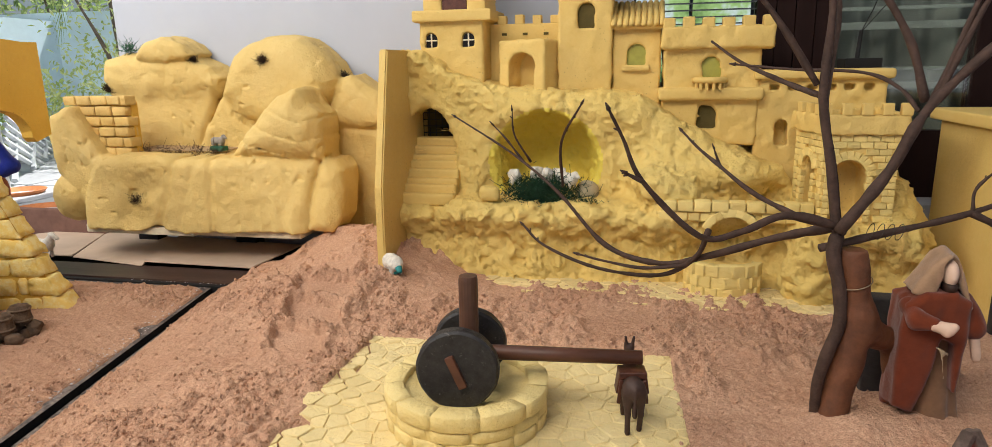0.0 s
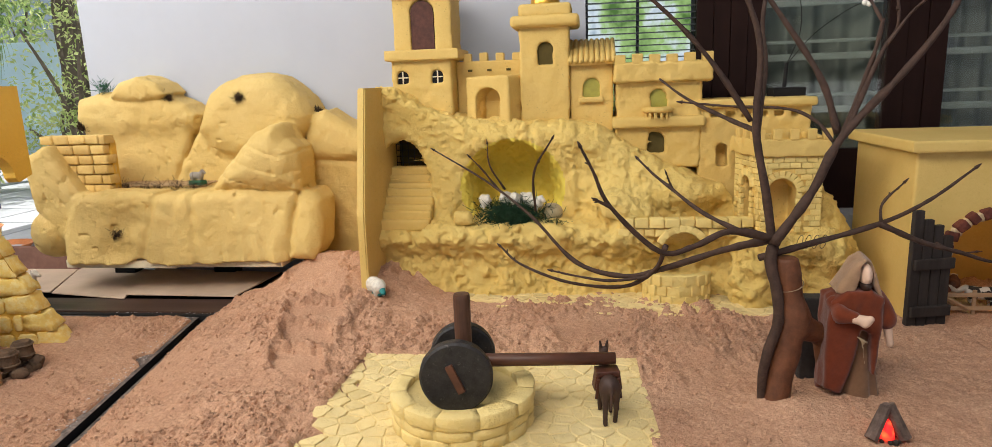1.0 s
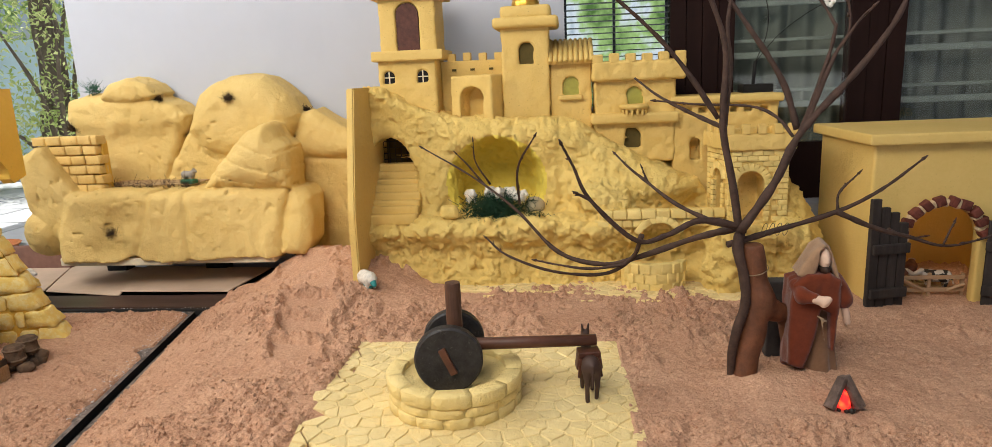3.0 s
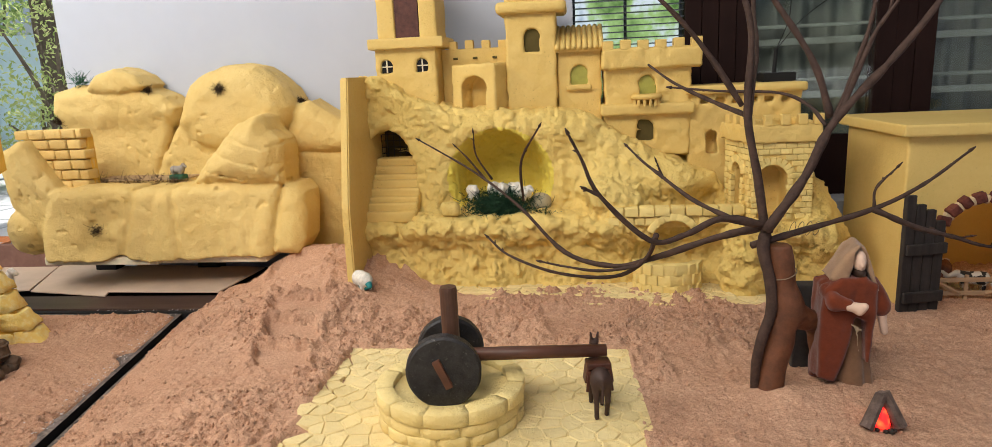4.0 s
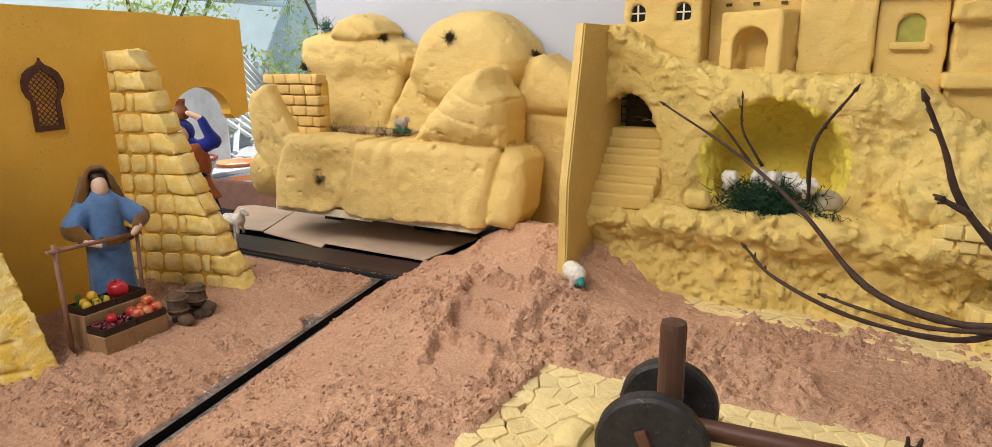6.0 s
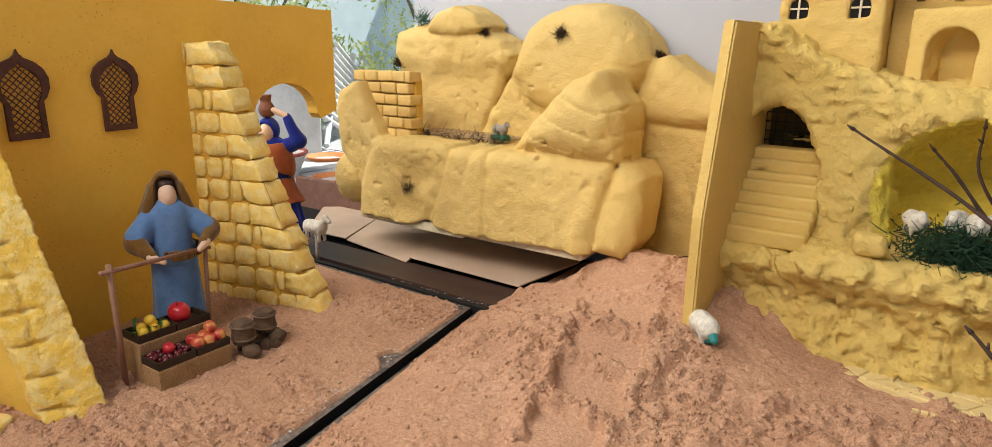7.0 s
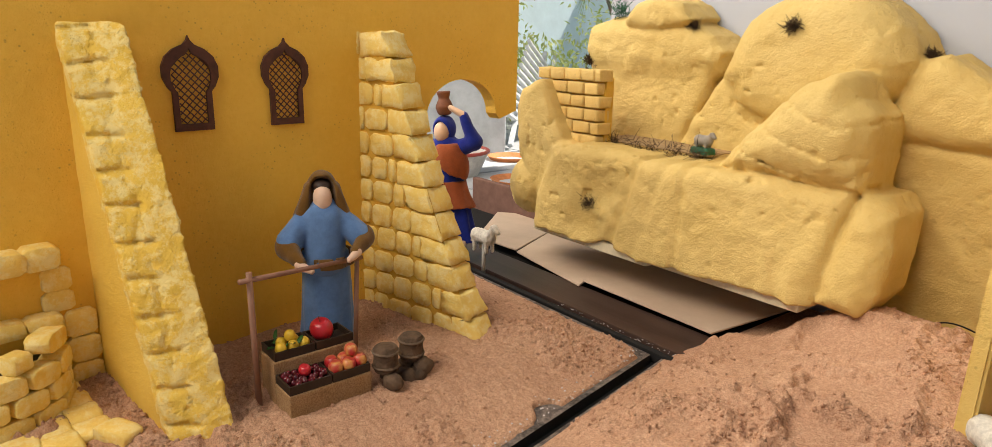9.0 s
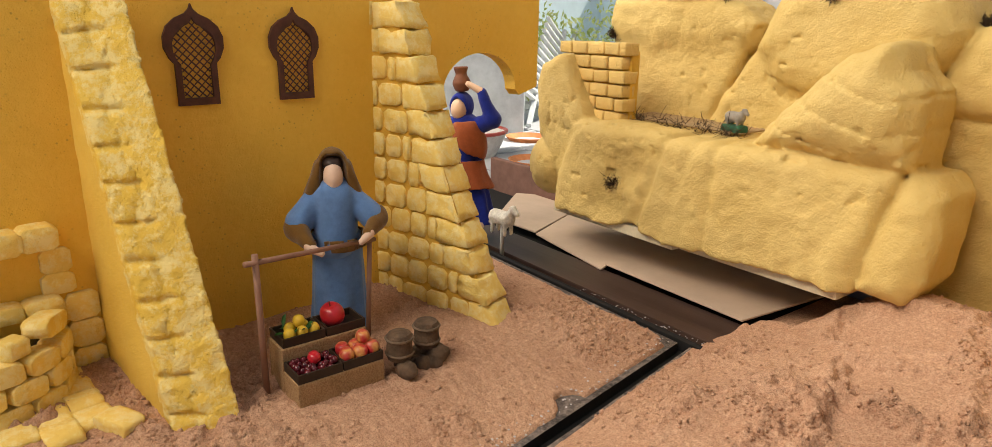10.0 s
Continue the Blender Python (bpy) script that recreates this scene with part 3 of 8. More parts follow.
def castle_rock_field(P):
    X, Y, Z = P
    wob = fbm(X, Y, Z, 9.0, 2, 21)
    rough = fbm(X, Y, Z, 40.0, 3, 31, 0.7)
    ridged = 0.5 - np.abs(vnoise(X * 34, Y * 34, Z * 46, 71))
    # lower bench: an overhanging lip over a hollow, with a foot that runs out
    lip = curve_of(X, LIP) + 0.008 * wob
    rel = Z / np.maximum(lip, 0.02)
    front = 1.765 - 0.026 * np.exp(-((rel - 0.86) / 0.16) ** 2) + 0.014 * np.exp(-((rel - 0.52) / 0.18) ** 2) - 0.05 * np.exp(-(rel / 0.13) ** 2)
    front = front + 0.03 * step(-0.42, -0.62, X) - 0.055 * step(0.42, 0.52, X) + 0.02 * step(0.10, 0.25, X) * step(0.46, 0.40, X)
    front = front - 0.018 * wob
    bench = smax((front - Y) * 0.8, Z - lip, 0.02)
    # upper face
    top = curve_of(X, RIDGE) + 0.006 * wob
    slope = 0.10 * step(-0.02, 0.16, X) * step(0.46, 0.30, X)
    back = 1.885 - 0.035 * np.exp(-((X + 0.40) / 0.05) ** 2) * step(0.50, 0.30, Z) - slope * step(0.46, 0.24, Z)
    back = back - 0.020 * np.exp(-((Z - top + 0.05) / 0.05) ** 2) * step(-0.42, -0.3, X) - 0.012 * wob
    back = back + 0.05 * step(0.16, 0.22, X) * step(0.46, 0.40, X) * step(0.33, 0.26, Z)
    upper = smax((back - Y) * 0.8, Z - top, 0.025)
    d = smin(bench, upper, 0.03)
    # grotto
    grot = sd_ball(P, (-0.205, 1.90, 0.350), (0.146, 0.18, 0.130))
    grot = np.minimum(grot, sd_box(P, (-0.205, 1.93, 0.30), (0.125, 0.13, 0.058), 0, 0.04))
    grot = grot + 0.010 * wob
    d = smax(d, -grot, 0.014)
    # stair well and the dark doorway above it
    well = sd_arch(P, (-0.540, 1.86, 0.22), 0.165, 0.235, -0.14, 0.10)
    door = sd_arch(P, (-0.555, 1.98, 0.385), 0.136, 0.108, -0.12, 0.09)
    d = smax(d, -smin(well + 0.006 * wob, door, 0.01), 0.012)
    # hollow under the bridge
    hole = sd_ball(P, (0.285, 1.74, 0.155), (0.058, 0.09, 0.055))
    d = smax(d, -hole, 0.01)
    d = smin(d, sd_ball(P, (0.13, 1.80, 0.28), (0.10, 0.06, 0.05), 0, -25), 0.03)
    # right-hand shoulders under and beside the gatehouse
    d = smin(d, sd_ball(P, (0.475, 1.70, 0.10), (0.065, 0.06, 0.12)), 0.03)
    d = smin(d, sd_ball(P, (0.69, 1.83, 0.08), (0.09, 0.12, 0.26), 0, 10), 0.05)
    knob = np.maximum(vnoise(X * 55, Y * 55, Z * 55, 33), 0.0)
    low = step(0.27, 0.21, Z)
    d = d - (0.0048 + 0.003 * low) * rough - 0.0038 * ridged - (0.0050 + 0.004 * low) * knob - 0.010 * low * np.maximum(fbm(X, Y, Z, 19.0, 2, 57), 0) - 0.0026 * vnoise(X * 95, Y * 95, Z * 95, 37)
    d = np.maximum(d, Y - 2.12)
    return np.maximum(d, -Z - 0.02)


castle_rock = tagged(new("castle_rock", carved("castle_rock", castle_rock_field, (-0.62, 1.60, -0.02), (0.80, 2.13, 0.68), 0.0052, M_ROCK)),
                     "cream yellow plastered rock base with grotto and terraces", "rock")


def paint_grotto():
    me = castle_rock.data
    me.materials.append(M_LEMON)
    for p in me.polygons:
        c = p.center
        if c.y > 1.845 and ((c.x + 0.205) / 0.160) ** 2 + ((c.z - 0.34) / 0.150) ** 2 < 1.0 and c.z > 0.255:
            p.material_index = 1


paint_grotto()


def build_stairs():
    th = thing("staircase", "cream painted toy staircase climbing beside the grotto", "stairs", m=pose(-0.535, 1.87, 0.24))
    n = 8
    for i in range(n):
        z0 = 0.245 + i * 0.020
        y0 = 1.79 + i * 0.021
        b = bm_box(-0.618, -0.452, y0, 1.99, z0 - 0.02, z0 + 0.0150 + 0.003 * math.sin(i * 2.1), 0.0085, 4)
        part("step", b, M_HOUSE, th)
    # Flat sheet whose dark colour gives the doorway its shade.
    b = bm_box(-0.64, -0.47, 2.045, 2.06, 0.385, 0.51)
    part("shade_sheet", b, M_SHADE_IN, th)
    m_bar = plain("blackened_wire", (0.03, 0.027, 0.025), 0.6)
    for i in range(7):
        x = -0.622 + 0.020 * i
        part("grille_bar", bm_tube([(x, 2.005, 0.40), (x, 2.005, 0.495)], 0.0016, 0.0016, 6, smooth_path=False), m_bar, th)
    for i in range(4):
        z = 0.412 + 0.02 * i
        part("grille_bar", bm_tube([(-0.63, 2.003, z), (-0.490, 2.003, z)], 0.0016, 0.0016, 6, smooth_path=False), m_bar, th)


build_stairs()


def side_plank():
    prof = [(1.632, 0.02), (1.642, 0.30), (1.728, 0.655), (2.17, 0.655), (2.17, 0.02)]
    b = bm_prism(prof, 0, 0.023, 0.004)
    m = Matrix(((0, 1, 0, -0.625), (1, 0, 0, 0), (0, 0, 1, 0), (0, 0, 0, 1)))
    bmesh.ops.transform(b, matrix=m, verts=b.verts[:])
    tagged(new("side_board", bm_mesh("side_board", b, M_HOUSE)), "cream painted upright board closing the castle's side", "board")


side_plank()


def wobble_field(P, amp=0.0022):
    return amp * fbm(P[0], P[1], P[2], 38.0, 2, 9)


def cross_window(parent, cx, y, z0, w, h):
    # The pane is plain black in place of the window's inner shade.
    part("window_pane", bm_prism(arch_outline(cx, z0, w, h), y + 0.006, y + 0.016), M_BLACK, parent, "black sheet painted as shade in the window opening")
    fr = part("window_bars", bm_box(cx - 0.0017, cx + 0.0017, y + 0.001, y + 0.006, z0, z0 + h), M_FOAM, parent, "cream window cross")
    part("crossbar", bm_box(cx - w / 2, cx + w / 2, y + 0.0015, y + 0.0055, z0 + h * 0.45, z0 + h * 0.45 + 0.0034), M_FOAM, fr)


def merlon_row(parent, x0, x1, y0, y1, z0, z1, n, share=0.55):
    pitch = (x1 - x0) / (n - 1 + share)
    for i in range(n):
        a = x0 + i * pitch
        part("merlon", bm_box(a, a + pitch * share, y0, y1, z0 - 0.003, z1 + 0.002 * math.sin(i * 1.7), 0.004), M_HOUSE, parent)


def tower_with_door():
    th = thing("castle_tower", "cream square toy tower with brown arched door and small windows", "tower", "castle buildings", m=pose(-0.485, 2.02, 0.56))

    def f(P):
        d = sd_box(P, (-0.489, 2.025, 0.64), (0.096, 0.08, 0.11), 0, 0.007)
        d = np.minimum(d, sd_box(P, (-0.479, 2.025, 0.86), (0.092, 0.077, 0.11), 0, 0.007))
        for cx in (-0.5495, -0.4385):
            d = np.maximum(d, -sd_arch(P, (cx, 1.945, 0.664), 0.036, 0.040, -0.03, 0.014))
        d = np.maximum(d, -sd_arch(P, (-0.479, 1.948, 0.762), 0.074, 0.152, -0.03, 0.016))
        return d - wobble_field(P)
    part("body", carved("tower_body", f, (-0.6, 1.93, 0.52), (-0.37, 2.12, 0.98), 0.0045, M_HOUSE), None, th)
    cross_window(th, -0.5495, 1.948, 0.664, 0.034, 0.038)
    cross_window(th, -0.4385, 1.948, 0.664, 0.034, 0.038)
    part("door", bm_prism(arch_outline(-0.479, 0.764, 0.071, 0.148), 1.953, 1.968), M_DARKDOOR, th, "dark reddish brown arched door")
    part("cornice", bm_box(-0.600, -0.366, 1.925, 2.12, 0.734, 0.766, 0.006), M_HOUSE, th)
    part("cornice", bm_box(-0.596, -0.362, 1.925, 2.12, 0.926, 0.958, 0.006), M_HOUSE, th)
    part("roof_block", bm_box(-0.57, -0.39, 1.95, 2.10, 0.955, 1.0, 0.008), M_HOUSE, th)


tower_with_door()


def battlement_wall():
    th = thing("castle_wall", "cream painted toy battlement wall between two towers", "castle wall", "castle buildings", m=pose(-0.29, 2.05, 0.55))
    part("wall", bm_box(-0.392, -0.182, 2.03, 2.06, 0.55, 0.728, 0.004), M_HOUSE, th)
    merlon_row(th, -0.37, -0.186, 2.03, 2.06, 0.728, 0.752, 4, 0.5)
    for i in range(3):
        a = -0.365 + i * 0.062
        # Each slit is a dark-coloured block, its shade painted on.
        part("arrow_slit", bm_box(a + 0.010, a + 0.024, 2.026, 2.034, 0.695, 0.702), M_SHADE_IN, th)


battlement_wall()


def arched_annex():
    th = thing("castle_annex", "cream painted toy house block with an arched doorway", "house", "castle buildings", m=pose(-0.27, 1.99, 0.54))
    rz = -22.0

    def f(P):
        d = sd_box(P, (-0.262, 1.985, 0.605), (0.076, 0.055, 0.074), rz, 0.006)
        d = np.maximum(d, -sd_arch(P, (-0.281, 1.937, 0.545), 0.086, 0.100, -0.04, 0.062, rz))
        return d - wobble_field(P)
    part("body", carved("annex_body", f, (-0.39, 1.89, 0.525), (-0.13, 2.09, 0.69), 0.004, M_HOUSE), None, th)


arched_annex()


def dome_tower():
    th = thing("castle_tower", "cream painted square toy tower with cornice and golden dome", "tower", "castle buildings", m=pose(-0.105, 2.03, 0.53))

    def f(P):
        d = sd_box(P, (-0.106, 2.03, 0.67), (0.076, 0.07, 0.155), 0, 0.008)
        d = np.maximum(d, -sd_arch(P, (-0.102, 1.96, 0.705), 0.05, 0.07, -0.03, 0.018))
        return d - wobble_field(P)
    part("body", carved("dome_tower_body", f, (-0.2, 1.94, 0.50), (-0.01, 2.11, 0.84), 0.0045, M_HOUSE), None, th)
    # Shade of the opening, put in as a dark sheet.
    part("window_pane", bm_prism(arch_outline(-0.102, 0.70, 0.054, 0.078), 1.974, 1.98), M_SHADE_IN, th, "dark sheet painted as shade in the arched window")
    part("cornice", bm_box(-0.207, 0.002, 1.935, 2.13, 0.817, 0.852, 0.016, 4), M_HOUSE, th, smooth=True)
    part("upper_cornice", bm_box(-0.182, -0.022, 1.95, 2.11, 0.846, 0.886, 0.014, 4), M_HOUSE, th, smooth=True)
    prof = [(0.046 * math.cos(a), 0.05 * math.sin(a)) for a in [i * math.pi / 20 for i in range(-2, 10)]] + [(0, 0.05)]
    part("dome", bm_lathe(prof, 28, centre=(-0.104, 2.03, 0.888)), M_GOLD, th, "shiny gold painted dome", smooth=True)


dome_tower()


def tiled_house():
    th = thing("castle_house", "narrow cream painted toy house with ridged tile roof and green window", "house", "castle buildings", m=pose(0.037, 2.04, 0.50))

    def f(P):
        d = sd_box(P, (0.037, 2.045, 0.61), (0.066, 0.065, 0.115), 0, 0.006)
        d = np.maximum(d, -sd_arch(P, (0.036, 1.98, 0.605), 0.05, 0.056, -0.03, 0.018))
        return d - wobble_field(P)
    part("body", carved("tiled_house_body", f, (-0.05, 1.96, 0.48), (0.13, 2.13, 0.74), 0.0045, M_HOUSE), None, th)
    part("window_pane", bm_prism(arch_outline(0.036, 0.60, 0.054, 0.064), 1.993, 1.999), M_GREENPANE, th, "green tinted window")
    part("window_sill", bm_box(-0.003, 0.073, 1.966, 1.99, 0.588, 0.604, 0.005), M_HOUSE, th)
    roof = part("roof", bm_prism([(-0.034, 0.0), (0.110, 0.0), (0.110, 0.012), (-0.034, 0.012)], 0, 0.15, m=pose(0, 1.96, 0.700, 27, 0, 0)), M_HOUSE, th, "cream ridged tile roof")
    for i in range(9):
        x = -0.027 + i * 0.0163
        b = bm_tube([(x, 0.0, 0.012), (x, 0.15, 0.012)], 0.0075, 0.0072, 8, smooth_path=False)
        bmesh.ops.transform(b, matrix=pose(0, 1.955, 0.700, 27, 0, 0), verts=b.verts[:])
        part("tile", b, M_HOUSE, roof, smooth=True)


tiled_house()


def balcony_house():
    th = thing("castle_house", "cream painted toy house with battlements, small balcony and two windows", "house", "castle buildings", m=pose(0.24, 2.02, 0.40))

    def f(P):
        d = sd_box(P, (0.236, 2.025, 0.52), (0.125, 0.085, 0.135), 0, 0.007)
        d = np.maximum(d, -sd_arch(P, (0.237, 1.94, 0.566), 0.050, 0.056, -0.03, 0.02))
        d = np.maximum(d, -sd_arch(P, (0.227, 1.94, 0.432), 0.052, 0.062, -0.03, 0.02))
        return d - wobble_field(P, 0.004)
    part("body", carved("balcony_house_body", f, (0.09, 1.92, 0.37), (0.38, 2.12, 0.67), 0.005, M_HOUSE), None, th)
    part("window_pane", bm_prism(arch_outline(0.237, 0.562, 0.053, 0.063), 1.955, 1.962), M_GREENPANE, th, "green tinted window")
    # Dark sheet for the shade within the lower window.
    part("window_pane", bm_prism(arch_outline(0.227, 0.428, 0.056, 0.069), 1.955, 1.962), M_SHADE_IN, th, "dark sheet painted as shade in the window")

    def g(P):
        d = sd_box(P, (0.246, 2.02, 0.672), (0.144, 0.105, 0.030), 0, 0.008)
        return d - wobble_field(P, 0.004)
    part("parapet", carved("parapet", g, (0.09, 1.90, 0.63), (0.40, 2.13, 0.71), 0.005, M_HOUSE), None, th)
    merlon_row(th, 0.105, 0.388, 1.918, 1.95, 0.699, 0.724, 6, 0.62)
    part("cornice", bm_box(0.098, 0.370, 1.915, 2.11, 0.508, 0.542, 0.010, 3), M_HOUSE, th, smooth=True)
    b = bmesh.new()
    prof = [(0, 0), (0.040, 0), (0.046, 0.004), (0.046, 0.012), (0.040, 0.016), (0, 0.016)]
    bm_lathe(prof, 24, b, (0.232, 1.935, 0.553))
    bal = part("balcony", b, M_HOUSE, th, smooth=True)
    for i in range(6):
        a = math.pi * (1.12 + 0.15 * i)
        part("baluster", bm_tube([(0.232 + 0.037 * math.cos(a), 1.935 + 0.037 * math.sin(a), 0.536), (0.232 + 0.037 * math.cos(a), 1.935 + 0.037 * math.sin(a), 0.556)], 0.0045, 0.0045, 6, smooth_path=False), M_HOUSE, bal)


balcony_house()


def brick_mesh(name, mat, chamfer=0.12, seed=0):
    """A unit brick with worn edges: 24 corner vertices."""
    rnd = random.Random(seed)
    b = bmesh.new()
    bmesh.ops.create_cube(b, size=1.0)
    bmesh.ops.bevel(b, geom=b.edges[:], offset=chamfer, segments=2, affect="EDGES", profile=0.6)
    off = Vector((seed * 1.7, seed * 0.9, 0))
    for v in b.verts:
        v.co += 0.05 * noise.noise_vector(v.co * 1.9 + off) + Vector([rnd.uniform(-0.018, 0.018) for _ in range(3)])
    return bm_mesh(name, b, mat, True)


def brick_set(name, mat, chamfer, n=4):
    return [brick_mesh(name, mat, chamfer, 17 * i + 3) for i in range(n)]


def lay(meshes, rnd, parent, centre, size, frame_m, name="brick", jitter=0.02):
    """One brick with its centre and size given in the frame of frame_m."""
    ob = new(name, rnd.choice(meshes))
    k = [1 + rnd.uniform(-jitter, jitter) for _ in range(3)]
    ob.matrix_basis = frame_m @ Matrix.Translation(centre) @ Euler([radians(rnd.uniform(-1.2, 1.2)) for _ in range(3)]).to_matrix().to_4x4() @ Matrix.Diagonal((size[0] * k[0], size[1] * k[1], size[2] * k[2], 1))
    return attach(ob, parent)


STONE_SET = brick_set("small_brick", M_STONE, 0.08)


def gatehouse():
    th = thing("gatehouse", "cream painted brick toy gatehouse with arches and battlements", "gatehouse", "castle buildings", m=pose(0.55, 1.85, 0.22))
    A, B, C, D = (0.484, 1.72), (0.640, 1.72), (0.66, 1.95), (0.452, 1.87)

    def walls(P, grow):
        d = -1e9
        for (p, q) in ((A, B), (B, C), (C, D), (D, A)):
            dx, dy = q[0] - p[0], q[1] - p[1]
            k = math.hypot(dx, dy)
            d = np.maximum(d, ((P[0] - p[0]) * dy - (P[1] - p[1]) * dx) / k - grow)
        return d
    ang = math.degrees(math.atan2(A[1] - D[1], A[0] - D[0]))

    def f(P):
        d = np.maximum(walls(P, 0), np.maximum(P[2] - 0.445, 0.205 - P[2]))
        par = np.maximum(walls(P, 0.016), np.maximum(P[2] - 0.484, 0.437 - P[2]))
        par = np.maximum(par, -np.maximum(walls(P, -0.004), 0.45 - P[2]))
        d = np.minimum(d, par)
        d = np.maximum(d, -sd_arch(P, (0.537, 1.72, 0.235), 0.078, 0.142, -0.05, 0.07))
        d = np.maximum(d, -sd_arch(P, (0.468, 1.795, 0.240), 0.056, 0.135, -0.05, 0.05, ang))
        return d - wobble_field(P, 0.0025)
    part("body", carved("gatehouse_body", f, (0.38, 1.69, 0.20), (0.69, 1.98, 0.50), 0.0045, M_HOUSE), None, th)
    rnd = random.Random(4)
    for (fm, w, arch, aw) in ((pose(A[0], A[1], 0), B[0] - A[0], 0.537 - A[0], 0.078), (pose(D[0], D[1], 0, 0, 0, ang), math.hypot(A[0] - D[0], A[1] - D[1]), 0.077, 0.056)):
        foot, head = 0.232, 0.380
        for row in range(13):
            z = 0.232 + row * 0.0158
            x = -0.013 * (row % 2)
            while x < w:
                a, c = max(x, 0.0), min(x + 0.027, w)
                x += 0.0285
                if c - a < 0.008:
                    continue
                zc = z + 0.0072
                dx = max(a - arch, arch - c, 0)
                inside = dx < aw / 2 + 0.011 if zc < head - aw / 2 else math.hypot((a + c) / 2 - arch, zc - (head - aw / 2)) < aw / 2 + 0.02
                if not inside:
                    lay(STONE_SET, rnd, th, ((a + c) / 2, -0.001, zc), (c - a, 0.010, 0.0142), fm)
        for i in range(11):
            t = math.pi * (i + 0.5) / 11
            r = aw / 2 + 0.009
            vm = fm @ pose(arch + r * math.cos(t), -0.003, head - aw / 2 + r * math.sin(t), 0, -math.degrees(t) + 90, 0)
            lay(STONE_SET, rnd, th, (0, 0, 0), (0.0125, 0.012, 0.020), vm)
        for s in (-1, 1):
            for i in range(7):
                lay(STONE_SET, rnd, th, (arch + s * (aw / 2 + 0.006), -0.003, 0.2395 + i * 0.0155), (0.018 if i % 2 else 0.013, 0.012, 0.0140), fm)
    for x0, x1 in ((0.462, 0.487), (0.507, 0.530), (0.550, 0.573), (0.593, 0.616), (0.632, 0.656)):
        part("merlon", bm_box(x0, x1, 1.703, 1.722, 0.482, 0.510, 0.003), M_HOUSE, th)
    dm = pose(D[0], D[1], 0, 0, 0, ang)
    for i in range(3):
        part("merlon", bm_box(0.02 + i * 0.046, 0.044 + i * 0.046, -0.017, 0.002, 0.482, 0.508, 0.003, m=dm), M_HOUSE, th)
    part("gate_back", bm_box(0.49, 0.585, 1.795, 1.80, 0.225, 0.385), M_HOUSE, th)


gatehouse()


def rampart():
    th = thing("castle_rampart", "cream painted toy rampart block with slotted parapet", "castle wall", "castle buildings", m=pose(0.52, 2.02, 0.3))

    def f(P):
        d = sd_box(P, (0.515, 2.03, 0.42), (0.16, 0.085, 0.145), 0, 0.006)
        d = np.maximum(d, -sd_arch(P, (0.425, 1.945, 0.385), 0.034, 0.07, -0.03, 0.05))
        for i in range(6):
            d = np.maximum(d, -sd_box(P, (0.40 + i * 0.046, 1.945, 0.540), (0.013, 0.03, 0.008), 0, 0.004))
        return d - wobble_field(P, 0.003)
    part("body", carved("rampart_body", f, (0.34, 1.93, 0.26), (0.69, 2.13, 0.58), 0.005, M_HOUSE), None, th)
    part("coping", bm_box(0.345, 0.685, 1.925, 2.13, 0.560, 0.586, 0.010, 3), M_HOUSE, th, smooth=True)


rampart()


def bridge():
    th = thing("bridge", "low cream painted toy bridge of capped stone blocks", "bridge", m=pose(0.28, 1.75, 0.2))
    rnd = random.Random(8)
    fm = Matrix.Identity(4)
    x = 0.118
    while x < 0.445:
        w = rnd.uniform(0.030, 0.046)
        lay(STONE_SET, rnd, th, (x + w / 2, 1.742, 0.256), (w - 0.003, 0.036, 0.026), fm, "stone")
        x += w
    x = 0.105
    while x < 0.445:
        w = rnd.uniform(0.028, 0.04)
        if abs(x + w / 2 - 0.285) > 0.052:
            lay(STONE_SET, rnd, th, (x + w / 2, 1.744, 0.229), (w - 0.003, 0.026, 0.022), fm, "stone")
        x += w
    for i in range(9):
        t = math.pi * (0.12 + 0.76 * (i + 0.5) / 9)
        lay(STONE_SET, rnd, th, (0, 0, 0), (0.021, 0.028, 0.020), pose(0.285 + 0.066 * math.cos(t), 1.738, 0.178 + 0.062 * math.sin(t), 0, 90 - math.degrees(t), 0), "stone")
    part("deck", bm_box(0.11, 0.45, 1.752, 1.86, 0.205, 0.238, 0.004), M_ROCK, th)
    part("parapet_core", bm_box(0.112, 0.448, 1.736, 1.7515, 0.239, 0.264), M_STONE, th)
    part("spandrel", bm_prism([(0.10, 0.215), (0.218, 0.215), (0.235, 0.238), (0.335, 0.238), (0.352, 0.215), (0.445, 0.215), (0.445, 0.2385), (0.10, 0.2385)], 1.738, 1.7515), M_STONE, th)


bridge()


def basin():
    th = thing("well_basin", "half-round cream painted stone basin under the bridge", "basin", m=pose(0.275, 1.68, 0.02))
    rnd = random.Random(5)
    for c in range(3):
        for i in range(8):
            t = math.pi * (1.02 + 0.96 * (i + 0.5 * (c % 2)) / 8)
            lay(STONE_SET, rnd, th, (0, 0, 0), (0.037, 0.024, 0.0305), pose(0.27 + 0.083 * math.cos(t), 1.735 + 0.050 * math.sin(t), 0.045 + 0.029 * c, 0, 0, math.degrees(t) + 90), "stone")
    part("fill", bm_box(0.20, 0.34, 1.705, 1.78, 0.03, 0.105, 0.02, 3), M_ROCK, th)


basin()

# ---------------------------------------------------------------- the mounds


